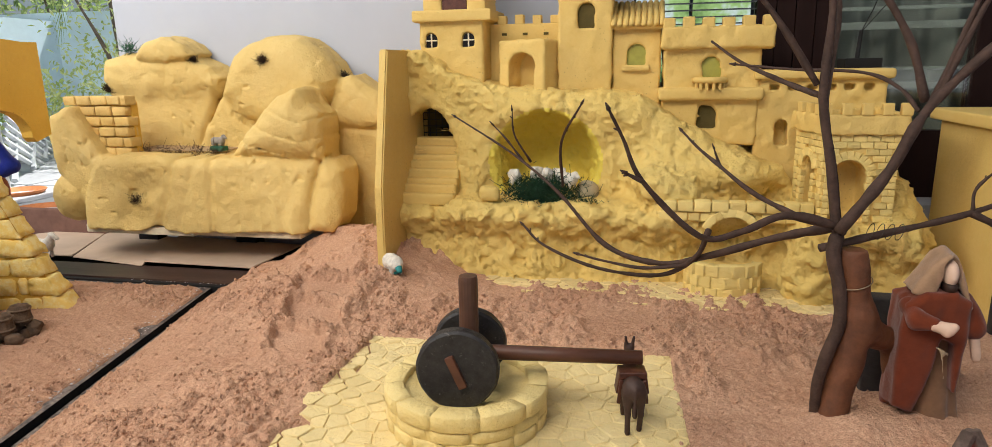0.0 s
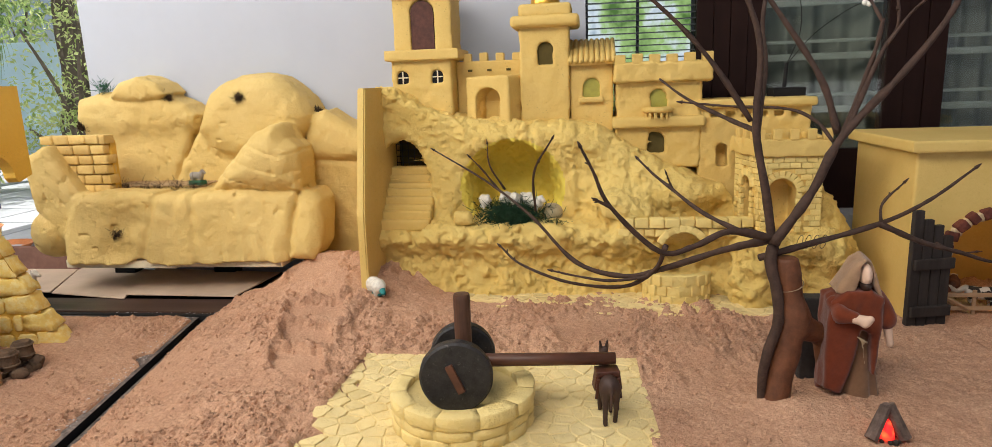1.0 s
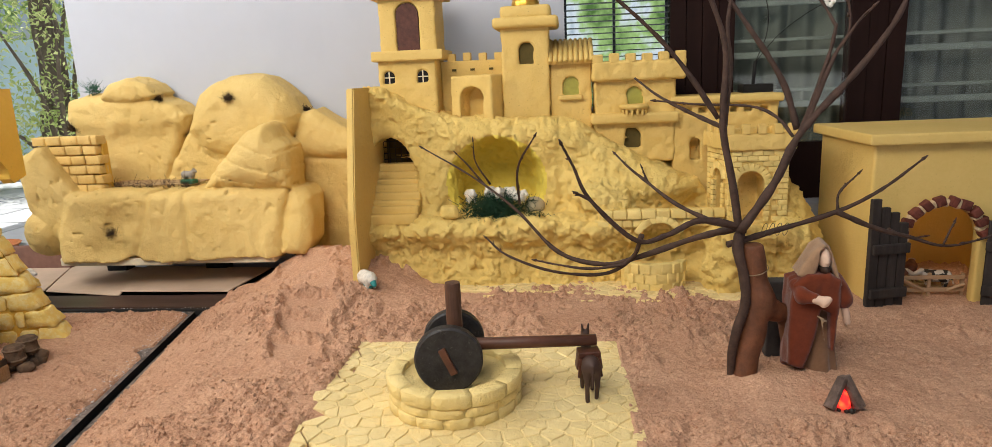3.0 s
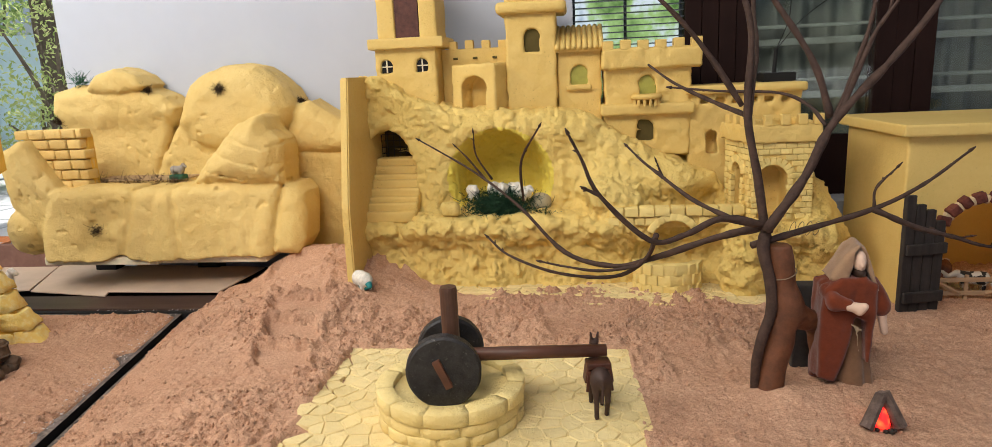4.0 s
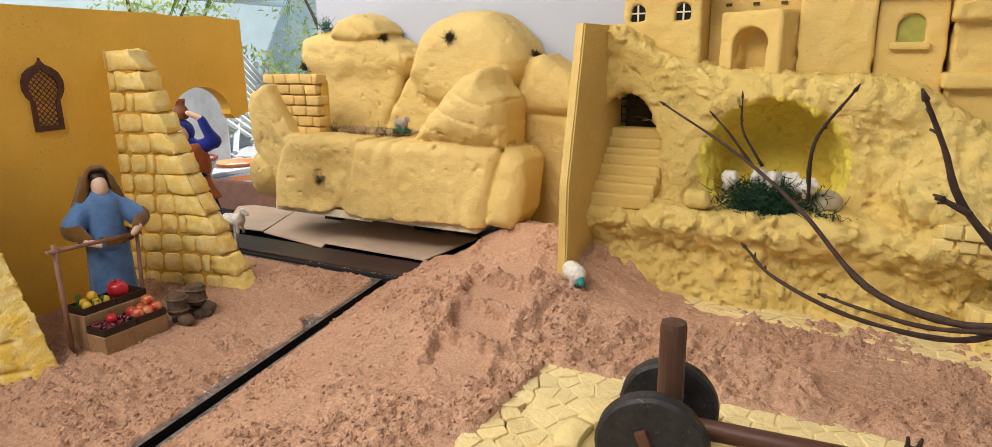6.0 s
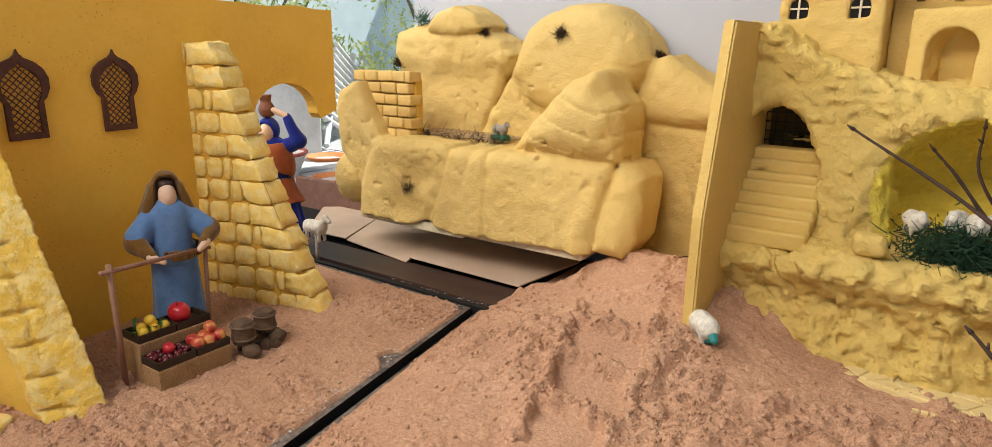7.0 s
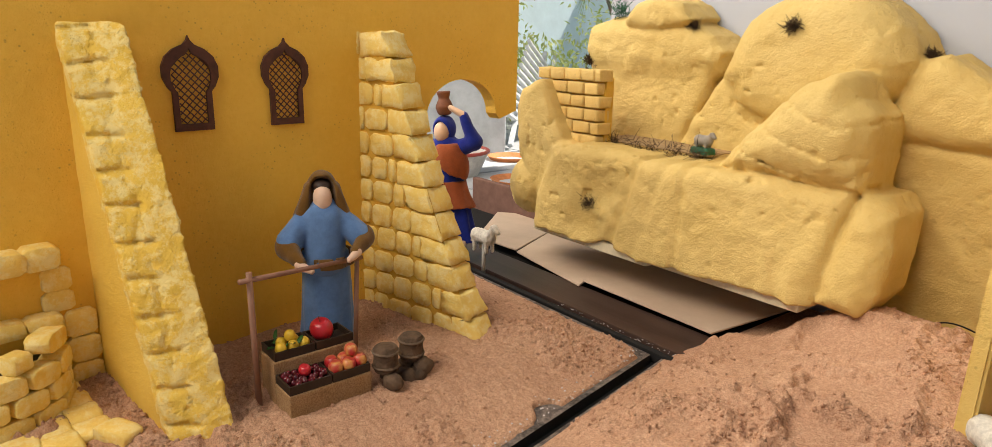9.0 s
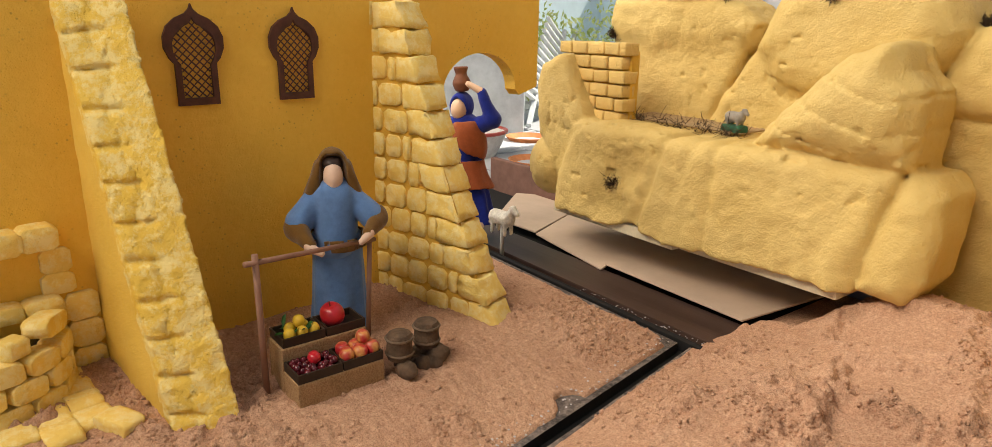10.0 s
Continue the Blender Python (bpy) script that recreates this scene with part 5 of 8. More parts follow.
BRANCHES = [
    ("stem", 0.0105, 0.006, [(0.365, 1.130, 0.328), (0.346, 1.128, 0.441), (0.324, 1.126, 0.555), (0.325, 1.124, 0.693), (0.301, 1.122, 0.777), (0.271, 1.120, 0.842)]),
    ("stem", 0.006, 0.004, [(0.328, 1.130, 0.551), (0.339, 1.140, 0.668), (0.333, 1.150, 0.742), (0.342, 1.160, 0.814)]),
    ("stem", 0.0125, 0.006, [(0.362, 1.120, 0.344), (0.423, 1.116, 0.442), (0.466, 1.112, 0.539), (0.557, 1.108, 0.647), (0.622, 1.104, 0.743), (0.644, 1.100, 0.825)]),
    ("fork", 0.0075, 0.0045, [(0.468, 1.120, 0.538), (0.489, 1.120, 0.602), (0.513, 1.120, 0.685), (0.522, 1.120, 0.737)]),
    ("fork", 0.006, 0.003, [(0.474, 1.115, 0.547), (0.516, 1.110, 0.673), (0.540, 1.105, 0.727), (0.528, 1.100, 0.798)]),
    ("fork", 0.004, 0.003, [(0.523, 1.100, 0.693), (0.550, 1.090, 0.739), (0.570, 1.080, 0.762)]),
    ("fork", 0.004, 0.003, [(0.522, 1.120, 0.731), (0.502, 1.135, 0.774), (0.482, 1.150, 0.806)]),
    ("right", 0.0085, 0.006, [(0.465, 1.130, 0.543), (0.435, 1.143, 0.640), (0.361, 1.157, 0.759), (0.295, 1.170, 0.853)]),
    ("low", 0.01, 0.003, [(0.368, 1.130, 0.351), (0.281, 1.108, 0.371), (0.215, 1.087, 0.348), (0.150, 1.065, 0.344), (0.062, 1.043, 0.431), (0.032, 1.022, 0.497), (0.010, 1.000, 0.544)]),
    ("low", 0.0045, 0.003, [(0.062, 1.030, 0.433), (0.044, 1.025, 0.443), (0.036, 1.020, 0.448)]),
    ("low", 0.0105, 0.0025, [(0.362, 1.130, 0.351), (0.283, 1.183, 0.316), (0.181, 1.236, 0.265), (0.099, 1.289, 0.232), (-0.006, 1.341, 0.250), (-0.108, 1.394, 0.345), (-0.216, 1.447, 0.420), (-0.359, 1.500, 0.497)]),
    ("low", 0.0045, 0.0025, [(-0.098, 1.380, 0.363), (-0.094, 1.315, 0.460), (-0.049, 1.250, 0.539)]),
    ("low", 0.0035, 0.002, [(-0.176, 1.450, 0.402), (-0.209, 1.435, 0.462), (-0.211, 1.420, 0.517)]),
    ("low", 0.0035, 0.002, [(-0.192, 1.450, 0.402), (-0.231, 1.445, 0.454), (-0.258, 1.440, 0.484)]),
    ("low", 0.007, 0.003, [(0.177, 1.200, 0.321), (0.160, 1.240, 0.260), (0.098, 1.280, 0.211), (-0.022, 1.320, 0.208), (-0.133, 1.360, 0.239), (-0.187, 1.400, 0.274)]),
    ("low", 0.005, 0.003, [(0.147, 1.250, 0.242), (0.068, 1.267, 0.228), (-0.006, 1.283, 0.234), (-0.059, 1.300, 0.241)]),
    ("mid", 0.0065, 0.003, [(0.319, 1.200, 0.350), (0.253, 1.255, 0.380), (0.196, 1.310, 0.423), (0.165, 1.365, 0.446), (0.135, 1.420, 0.475)]),
    ("mid", 0.004, 0.002, [(0.209, 1.360, 0.407), (0.194, 1.360, 0.446)]),
    ("right", 0.009, 0.003, [(0.340, 1.130, 0.315), (0.417, 1.145, 0.333), (0.559, 1.160, 0.372), (0.649, 1.175, 0.413), (0.731, 1.190, 0.471)]),
    ("right", 0.004, 0.0025, [(0.561, 1.160, 0.374), (0.564, 1.165, 0.410), (0.601, 1.170, 0.448)]),
    ("right", 0.0075, 0.003, [(0.559, 1.160, 0.372), (0.640, 1.170, 0.334), (0.709, 1.180, 0.313), (0.791, 1.190, 0.289), (0.885, 1.200, 0.306)]),
    ("right", 0.003, 0.002, [(0.779, 1.180, 0.296), (0.794, 1.190, 0.320), (0.807, 1.200, 0.338)]),
    ("right", 0.004, 0.002, [(0.670, 1.180, 0.329), (0.714, 1.190, 0.308), (0.754, 1.200, 0.308)]),
    ("cross", 0.0065, 0.0035, [(0.325, 1.130, 0.552), (0.302, 1.240, 0.566), (0.265, 1.350, 0.589), (0.235, 1.460, 0.613), (0.199, 1.570, 0.650)]),
    ("cross", 0.005, 0.003, [(0.454, 1.120, 0.531), (0.438, 1.165, 0.564), (0.399, 1.210, 0.586), (0.304, 1.255, 0.592), (0.215, 1.300, 0.602)]),
    ("left", 0.007, 0.004, [(0.315, 1.130, 0.570), (0.259, 1.120, 0.653), (0.208, 1.110, 0.715), (0.152, 1.100, 0.770), (0.086, 1.090, 0.825), (0.039, 1.080, 0.849)]),
]


def tree():
    th = thing("bare_tree", "leafless brown branching twig tree wired to a stump", "tree", m=pose(0.37, 1.12, 0.03))
    b = bm_tube([(0.352, 1.112, 0.02), (0.351, 1.108, 0.09), (0.360, 1.106, 0.145), (0.374, 1.108, 0.195), (0.371, 1.112, 0.25), (0.359, 1.122, 0.31), (0.367, 1.13, 0.348)], 0.0085, 0.0115, 10, wobble=0.16)
    part("trunk", b, M_BARK, th, smooth=True)
    for n, r0, r1, pts in BRANCHES:
        b = bm_tube(pts, r0 * 0.80, r1 * 0.66, 8, wobble=0.30)
        tip = Vector(pts[-1])
        if r1 <= 0.003:
            aim = (tip - Vector(pts[-2])).normalized()
            bm_tube([tip - aim * 0.002, tip + aim * 0.004, tip + aim * 0.010], r1 * 1.25, r1 * 0.35, 7, b, smooth_path=False)
            for k in (0.35, 0.7):
                p = tip.lerp(Vector(pts[-2]), k)
                side = aim.cross(Vector((math.sin(k * 40 + tip.x * 50), 0.3, 1))).normalized()
                bm_tube([p, p + (side + aim) * 0.006], r1 * 0.8, r1 * 0.4, 6, b, smooth_path=False)
        part("branch", b, M_BARK, th, smooth=True)
    m_wire = plain("thin_wire", (0.05, 0.04, 0.03), 0.5, 0.3)
    b = bmesh.new()
    for i in range(4):
        x = 0.415 + 0.014 * i
        ring = [(x + 0.004 * math.sin(a), 1.143 + 0.0125 * math.cos(a), 0.342 + 0.0125 * math.sin(a)) for a in [k * 2 * math.pi / 10 for k in range(11)]]
        bm_tube(ring, 0.0006, 0.0006, 5, b, per=2)
    part("wire", b, m_wire, th, "thin binding wire")


tree()


def stump():
    def f(P):
        d = sd_capsule(P, (0.386, 1.13, 0.330), (0.404, 1.13, 0.215), 0.0205, 0.0245)
        d = np.maximum(d, P[2] - 0.316)
        d = smin(d, sd_capsule(P, (0.405, 1.13, 0.205), (0.374, 1.105, 0.02), 0.028, 0.022), 0.016)
        d = smin(d, sd_capsule(P, (0.412, 1.132, 0.185), (0.474, 1.165, 0.150), 0.027, 0.020), 0.018)
        d = smin(d, sd_capsule(P, (0.474, 1.165, 0.150), (0.500, 1.18, 0.02), 0.020, 0.018), 0.012)
        return d - 0.0022 * fbm(P[0], P[1], P[2], 24, 3, 91)
    me = carved("tree_stump", f, (0.33, 1.05, 0.0), (0.54, 1.23, 0.34), 0.0042, M_STUMP)
    th = tagged(new("tree_stump", me), "forked reddish brown modelled tree stump in the sawdust", "stump")
    ring = [(0.396 + 0.0255 * math.cos(a), 1.13 + 0.0255 * math.sin(a), 0.262 + 0.008 * math.sin(a + 1)) for a in [k * 2 * math.pi / 16 for k in range(17)]]
    part("wire", bm_tube(ring, 0.0009, 0.0009, 5, per=2), plain("binding_wire", (0.35, 0.27, 0.17), 0.5, 0.5), th, "thin binding wire")


stump()
blk = bm_box(0.452, 0.508, 1.225, 1.262, 0.02, 0.205, 0.004)
tagged(new("grey_block", bm_mesh("grey_block", blk, plain("dark_grey_block_paint", (0.05, 0.045, 0.042), 0.7, grain=40, amount=0.4, bump=0.6, dist=0.002))), "dark grey block standing upright behind the tree stump", "block")

# ---------------------------------------------------------------- the mill


def clip_poly(poly, px, pz, nx, nz):
    out = []
    for i in range(len(poly)):
        a, b = poly[i], poly[(i + 1) % len(poly)]
        da, db = (a[0] - px) * nx + (a[1] - pz) * nz, (b[0] - px) * nx + (b[1] - pz) * nz
        if da <= 0:
            out.append(a)
        if (da < 0) != (db < 0):
            t = da / (da - db)
            out.append((a[0] + (b[0] - a[0]) * t, a[1] + (b[1] - a[1]) * t))
    return out


def cobbles(parent, region, size, z, thick, mat, seed, gap=0.004, keep=None):
    """Irregular flat stones filling a convex region of the plan."""
    rnd = random.Random(seed)
    x0, x1 = min(p[0] for p in region), max(p[0] for p in region)
    y0, y1 = min(p[1] for p in region), max(p[1] for p in region)
    seeds = []
    j = 0
    y = y0 - size
    while y < y1 + size:
        x = x0 - size + (size / 2 if j % 2 else 0)
        while x < x1 + size:
            seeds.append((x + rnd.uniform(-0.32, 0.32) * size, y + rnd.uniform(-0.32, 0.32) * size))
            x += size
        y += size * 0.86
        j += 1
    for s in seeds:
        poly = [(s[0] - 2 * size, s[1] - 2 * size), (s[0] + 2 * size, s[1] - 2 * size), (s[0] + 2 * size, s[1] + 2 * size), (s[0] - 2 * size, s[1] + 2 * size)]
        for q in seeds:
            d = math.hypot(q[0] - s[0], q[1] - s[1])
            if q is not s and d < 2.6 * size:
                nx, ny = (q[0] - s[0]) / d, (q[1] - s[1]) / d
                poly = clip_poly(poly, (q[0] + s[0]) / 2 - nx * gap / 2, (q[1] + s[1]) / 2 - ny * gap / 2, nx, ny)
        for i in range(len(region)):
            a, b = region[i], region[(i + 1) % len(region)]
            d = math.hypot(b[0] - a[0], b[1] - a[1])
            poly = clip_poly(poly, a[0], a[1], (b[1] - a[1]) / d, -(b[0] - a[0]) / d) if poly else poly
        if len(poly) < 3:
            continue
        cx, cy = sum(p[0] for p in poly) / len(poly), sum(p[1] for p in poly) / len(poly)
        area = abs(sum(poly[i][0] * poly[(i + 1) % len(poly)][1] - poly[(i + 1) % len(poly)][0] * poly[i][1] for i in range(len(poly)))) / 2
        if area < size * size * 0.06 or (keep and not keep(cx, cy)):
            continue
        b = bmesh.new()
        top = z + rnd.uniform(-0.0006, 0.0006)
        rings = []
        for k, zz in ((1.0, z - thick), (1.0, top - 0.0022), (1 - 0.07, top)):
            rings.append([b.verts.new((cx + (p[0] - cx) * k, cy + (p[1] - cy) * k, zz)) for p in poly])
        n = len(poly)
        for a, c in zip(rings, rings[1:]):
            for i in range(n):
                b.faces.new((a[i], a[(i + 1) % n], c[(i + 1) % n], c[i]))
        b.faces.new(rings[-1])
        part("paving_stone", b, mat, parent)


MILL = (-0.214, 1.008)
M_RING = painted_foam("mill_ring_paint", (0.86, 0.70, 0.32), (0.80, 0.61, 0.23), lumps=0.35, vary=0.06)


def mill():
    th = thing("mill_platform", "cream painted crazy-paved slab under the mill", "platform", m=pose(-0.2, 1.0, 0.03))
    region = [(-0.455, 0.60), (0.163, 0.60), (0.126, 1.313), (-0.555, 1.313), (-0.515, 1.0)]
    inner = [(-0.435, 0.60), (0.165, 0.60), (0.128, 1.315), (-0.475, 1.315)]
    part("slab", bm_prism(inner, 0.0, 0.0228, m=Matrix(((1, 0, 0, 0), (0, 0, 1, 0), (0, 1, 0, 0.012), (0, 0, 0, 1)))), M_PAVE, th)
    cobbles(th, region, 0.040, 0.0372, 0.012, M_PAVE, 7, 0.0030, keep=lambda x, y: x > -0.44 or random.Random(int(x * 977) + int(y * 613)).random() < 0.7)
    base = thing("mill_basin", "round cream painted stone mill basin of curved blocks", "mill basin", m=pose(MILL[0], MILL[1], 0.036))
    rnd = random.Random(9)

    def curved_block(r0, r1, a0, a1, z0, z1, bulge):
        b = bmesh.new()
        n, c = 5, 0.0015
        rows = []
        for i in range(n + 1):
            a = a0 + (a1 - a0) * i / n
            e = 1.0 if 0 < i < n else 0.0
            ro, ri = r1 - c * (1 - e) + bulge * e, r0 + c * (1 - e)
            zt, zb = z1 - c * (1 - e), z0 + c * (1 - e) * 0.5
            sec = [(ri, zb), (ro - c, zb), (ro, zb + c), (ro, zt - c), (ro - c, zt), (ri + c, zt), (ri, zt - c)]
            rows.append([b.verts.new((MILL[0] + r * math.cos(a), MILL[1] + r * math.sin(a), z)) for r, z in sec])
        k = len(rows[0])
        for p, q in zip(rows, rows[1:]):
            for i in range(k):
                b.faces.new((p[i], p[(i + 1) % k], q[(i + 1) % k], q[i]))
        b.faces.new(rows[0])
        b.faces.new(rows[-1][::-1])
        return b
    for z0, z1, n, off, r1 in ((0.036, 0.0575, 15, 0.1, 0.1335), (0.0579, 0.0775, 12, 0.3, 0.1325), (0.0782, 0.104, 11, 0.0, 0.1355)):
        step_a = 2 * math.pi / n
        for i in range(n):
            a0 = off + i * step_a + rnd.uniform(-0.04, 0.04)
            part("block", curved_block(0.103, r1 + rnd.uniform(-0.001, 0.001), a0, off + (i + 1) * step_a - 0.008, z0, z1 + rnd.uniform(-0.001, 0.001), 0.001), M_RING, base, smooth=True)
    part("core", bm_lathe([(0, 0), (0.1305, 0), (0.1305, 0.055), (0.104, 0.055), (0, 0.03)], 40, centre=(MILL[0], MILL[1], 0.036)), M_RING, base)
    m_meal = plain("pale_meal", (0.66, 0.55, 0.33), 0.9, grain=50, amount=0.25, bump=0.5)
    part("filling", bm_lathe([(0, 0), (0.1035, 0), (0.1035, 0.040), (0.06, 0.036), (0, 0.038)], 36, centre=(MILL[0], MILL[1], 0.036)), m_meal, base, "pale dusty filling")
    # turning gear: post, beam and two wheels
    gear = thing("mill_gear", "dark wooden mill gear with two charcoal wheels, post and beam", "mill", m=pose(MILL[0], MILL[1], 0.1))
    turn = 4.0
    fm = pose(MILL[0], MILL[1], 0.0, 0, 0, turn)
    part("post", bm_lathe([(0, 0.07), (0.0165, 0.07), (0.0158, 0.270), (0.0145, 0.276), (0, 0.276)], 18, centre=(MILL[0] + 0.004, MILL[1] + 0.012, 0)), M_BROWNZ, gear, "brown wooden centre post", smooth=False)
    b = bm_tube([(0.0, -0.004, 0.152), (0.285, 0.004, 0.150)], 0.0125, 0.0115, 10, smooth_path=False)
    bmesh.ops.transform(b, matrix=fm, verts=b.verts[:])
    part("beam", b, M_BROWN, gear, "reddish brown wooden beam", smooth=True)
    for y, rr in ((-0.046, 0.066), (0.064, 0.063)):
        prof = [(0, -0.013), (rr - 0.004, -0.013), (rr, -0.009), (rr, 0.009), (rr - 0.004, 0.013), (0, 0.013)]
        b = bm_lathe(prof, 40)
        for v in b.verts:
            k = 1 + 0.025 * noise.noise(v.co * 40)
            v.co.x, v.co.y = v.co.x * k, v.co.y * k
        bmesh.ops.transform(b, matrix=fm @ pose(-0.004, y, 0.0745 + rr, 90, 0, 4), verts=b.verts[:])
        w = part("wheel", b, M_MILLW, gear, "charcoal black rough wheel")
        if y < 0:
            part("wedge", bm_box(-0.007, 0.007, y - 0.020, y - 0.011, -0.028, 0.028, 0.002, m=fm @ pose(-0.004, 0, 0.0745 + rr, 0, -24, 0)), M_BROWN, w, "reddish wooden wedge")
    part("axle", bm_tube([fm @ Vector((-0.004, -0.058, 0.140)), fm @ Vector((-0.004, 0.077, 0.140))], 0.009, 0.009, 10, smooth_path=False), M_BROWN, gear)


mill()


def castle_paving():
    th = thing("castle_paving", "cream painted crazy paving along the castle's foot", "paving", m=pose(0.2, 1.66, 0.03))
    region = [(-0.30, 1.700), (0.05, 1.655), (0.50, 1.590), (0.56, 1.64), (0.56, 1.74), (-0.55, 1.84), (-0.52, 1.76)]
    part("bed", bm_prism([(x, y) for x, y in region], 0.0, 0.02, m=Matrix(((1, 0, 0, 0), (0, 0, 1, 0), (0, 1, 0, 0.018), (0, 0, 0, 1)))), M_PAVE, th)
    for x0, x1, yy in ((-0.236, -0.172, 1.643), (-0.103, 0.088, 1.602), (0.205, 0.274, 1.588)):
        n = 5
        b = bmesh.new()
        for i in range(n):
            u = x0 + (x1 - x0) * i / n
            bm_box(u, u + (x1 - x0) / n - 0.003, yy - 0.16 * (u - (x0 + x1) / 2) - 0.004, yy - 0.16 * (u - (x0 + x1) / 2) + 0.003 * (i % 3), 0.02, 0.0405, 0.001, 1, b)
        part("paving_edge", b, M_PAVE, th)
    cobbles(th, region, 0.046, 0.0405, 0.006, M_PAVE, 19, 0.0035)


castle_paving()

# ---------------------------------------------------------------- track, cardboard and the bits on the hills


def surface_y(field, x, z, y0=1.7, y1=2.2):
    """Where a field's front face lies at x, z."""
    ys = np.arange(y0, y1, 0.002)
    v = field((np.full_like(ys, x), ys, np.full_like(ys, z)))
    hit = np.argmax(v < 0)
    return float(ys[hit]) if (v < 0).any() else 2.16


def surface_z(field, x, y, z0, z1):
    zs = np.arange(z1, z0, -0.002)
    v = field((np.full_like(zs, x), np.full_like(zs, y), zs))
    return float(zs[np.argmax(v < 0)])


def track():
    th = thing("track_board", "dark stained track board with a slot for moving figures", "board", m=pose(-1.5, 1.74, -0.01))
    part("board", bm_box(-2.60, -0.95, 1.682, 1.806, -0.019, -0.001, 0.002), M_BOARD, th)
    # Added black strip; its colour gives the dark of the slot here.
    part("rail", bm_box(-2.60, -1.08, 1.640, 1.656, -0.019, 0.003, 0.002), M_BLACK, th, "black strip standing in for the dark slot")
    m_dust = plain("flour_dust", (0.60, 0.56, 0.55), 0.95, grain=40, amount=0.3)
    rnd = random.Random(31)
    b = bmesh.new()
    for i in range(260):
        if i % 2:
            x, y = rnd.uniform(-1.45, -1.06), 1.665 + abs(rnd.gauss(0, 0.035))
            z = -0.004
        else:
            y = rnd.uniform(0.95, 1.62)
            x = slot_x(y) - 0.02 - abs(rnd.gauss(0, 0.02))
            z = float(sand_height(np.array([x]), np.array([y]))[0]) + 0.0006
        if y < 1.82:
            bmesh.ops.create_icosphere(b, subdivisions=1, radius=rnd.uniform(0.0008, 0.0022), matrix=Matrix.Translation((x, y, z)) @ Matrix.Diagonal((1, 1, 0.6, 1)))
    tagged(new("flour_specks", bm_mesh("flour_specks", b, m_dust)), "white flecks scattered along the slot", "specks", kind="stuff")


track()


def cardboard():
    rnd = random.Random(2)

    def sheet(label, pts, z, tilt):
        b = bmesh.new()
        lo = [b.verts.new((x, y, z + tilt * (y - 1.84))) for x, y in pts]
        hi = [b.verts.new((x, y, z + 0.005 + tilt * (y - 1.84))) for x, y in pts]
        n = len(pts)
        b.faces.new(lo[::-1])
        b.faces.new(hi)
        for i in range(n):
            b.faces.new((lo[i], lo[(i + 1) % n], hi[(i + 1) % n], hi[i]))
        bmesh.ops.bevel(b, geom=b.edges[:], offset=0.0012, segments=1, affect="EDGES")
        tagged(new("cardboard_sheet", bm_mesh("cardboard_sheet", b, M_CARD)), label, "cardboard", "cardboard sheets")
    sheet("flat brown cardboard sheet beside the track", [(-1.510, 1.812), (-1.115, 1.800), (-1.085, 2.07), (-1.61, 2.12)], 0.008, 0.01)
    sheet("creased brown cardboard sheet under the foam hills", [(-1.812, 1.842), (-1.500, 1.790), (-1.612, 2.11), (-1.955, 2.17)], 0.001, 0.02)
    sheet("sunlit pale cardboard flap by the track's far end", [(-2.00, 1.835), (-1.818, 1.845), (-1.962, 2.18), (-2.07, 2.19), (-2.21, 2.08)], 0.004, 0.01)
    b = bm_box(-2.42, -1.93, 2.12, 2.145, -0.045, 0.10, 0.004, m=Matrix.Identity(4))
    tagged(new("brown_box_panel", bm_mesh("brown_box_panel", b, plain("dark_cardboard", (0.20, 0.105, 0.08), 0.85, amount=0.2))), "dull reddish brown board standing beyond the cardboard", "board")


cardboard()

M_TWIG = plain("dry_moss", (0.065, 0.038, 0.019), 0.95, grain=50, amount=0.6)
M_MOSS = plain("dark_green_moss", (0.018, 0.055, 0.026), 0.95, grain=70, amount=0.6)
M_MOSS2 = plain("bright_green_moss", (0.03, 0.11, 0.06), 0.95, grain=70, amount=0.5)


def tuft(name, label, centre, spread, count, mat, seed, length=0.025, thick=0.0009, flat=(1, 0.6, 0.7)):
    """A tangle of short bent fibres."""
    rnd = random.Random(seed)
    V, F = [], []
    for _ in range(count):
        p = Vector(centre) + Vector([rnd.gauss(0, spread) * f for f in flat])
        d = Vector((rnd.uniform(-1, 1), rnd.uniform(-1, 0.4), rnd.uniform(-0.6, 1))).normalized()
        bend = Vector((rnd.uniform(-1, 1), rnd.uniform(-1, 1), rnd.uniform(-1, 1))) * 1.1
        L = length * rnd.uniform(0.5, 1.2)
        u = d.orthogonal().normalized()
        w = d.cross(u)
        for i in range(4):
            t = i / 3
            c = p + d * (L * t) + bend * (L * t * t)
            r = thick * (1.1 - 0.7 * t)
            base = len(V)
            V += [c + u * r, c - u * r * 0.5 + w * r * 0.87, c - u * r * 0.5 - w * r * 0.87]
            if i:
                a = base - 3
                for k in range(3):
                    F.append((a + k, a + (k + 1) % 3, base + (k + 1) % 3, base + k))
    return tagged(new(name, mesh_of(name, V, F, mat, False)), label, "moss", "moss tufts")


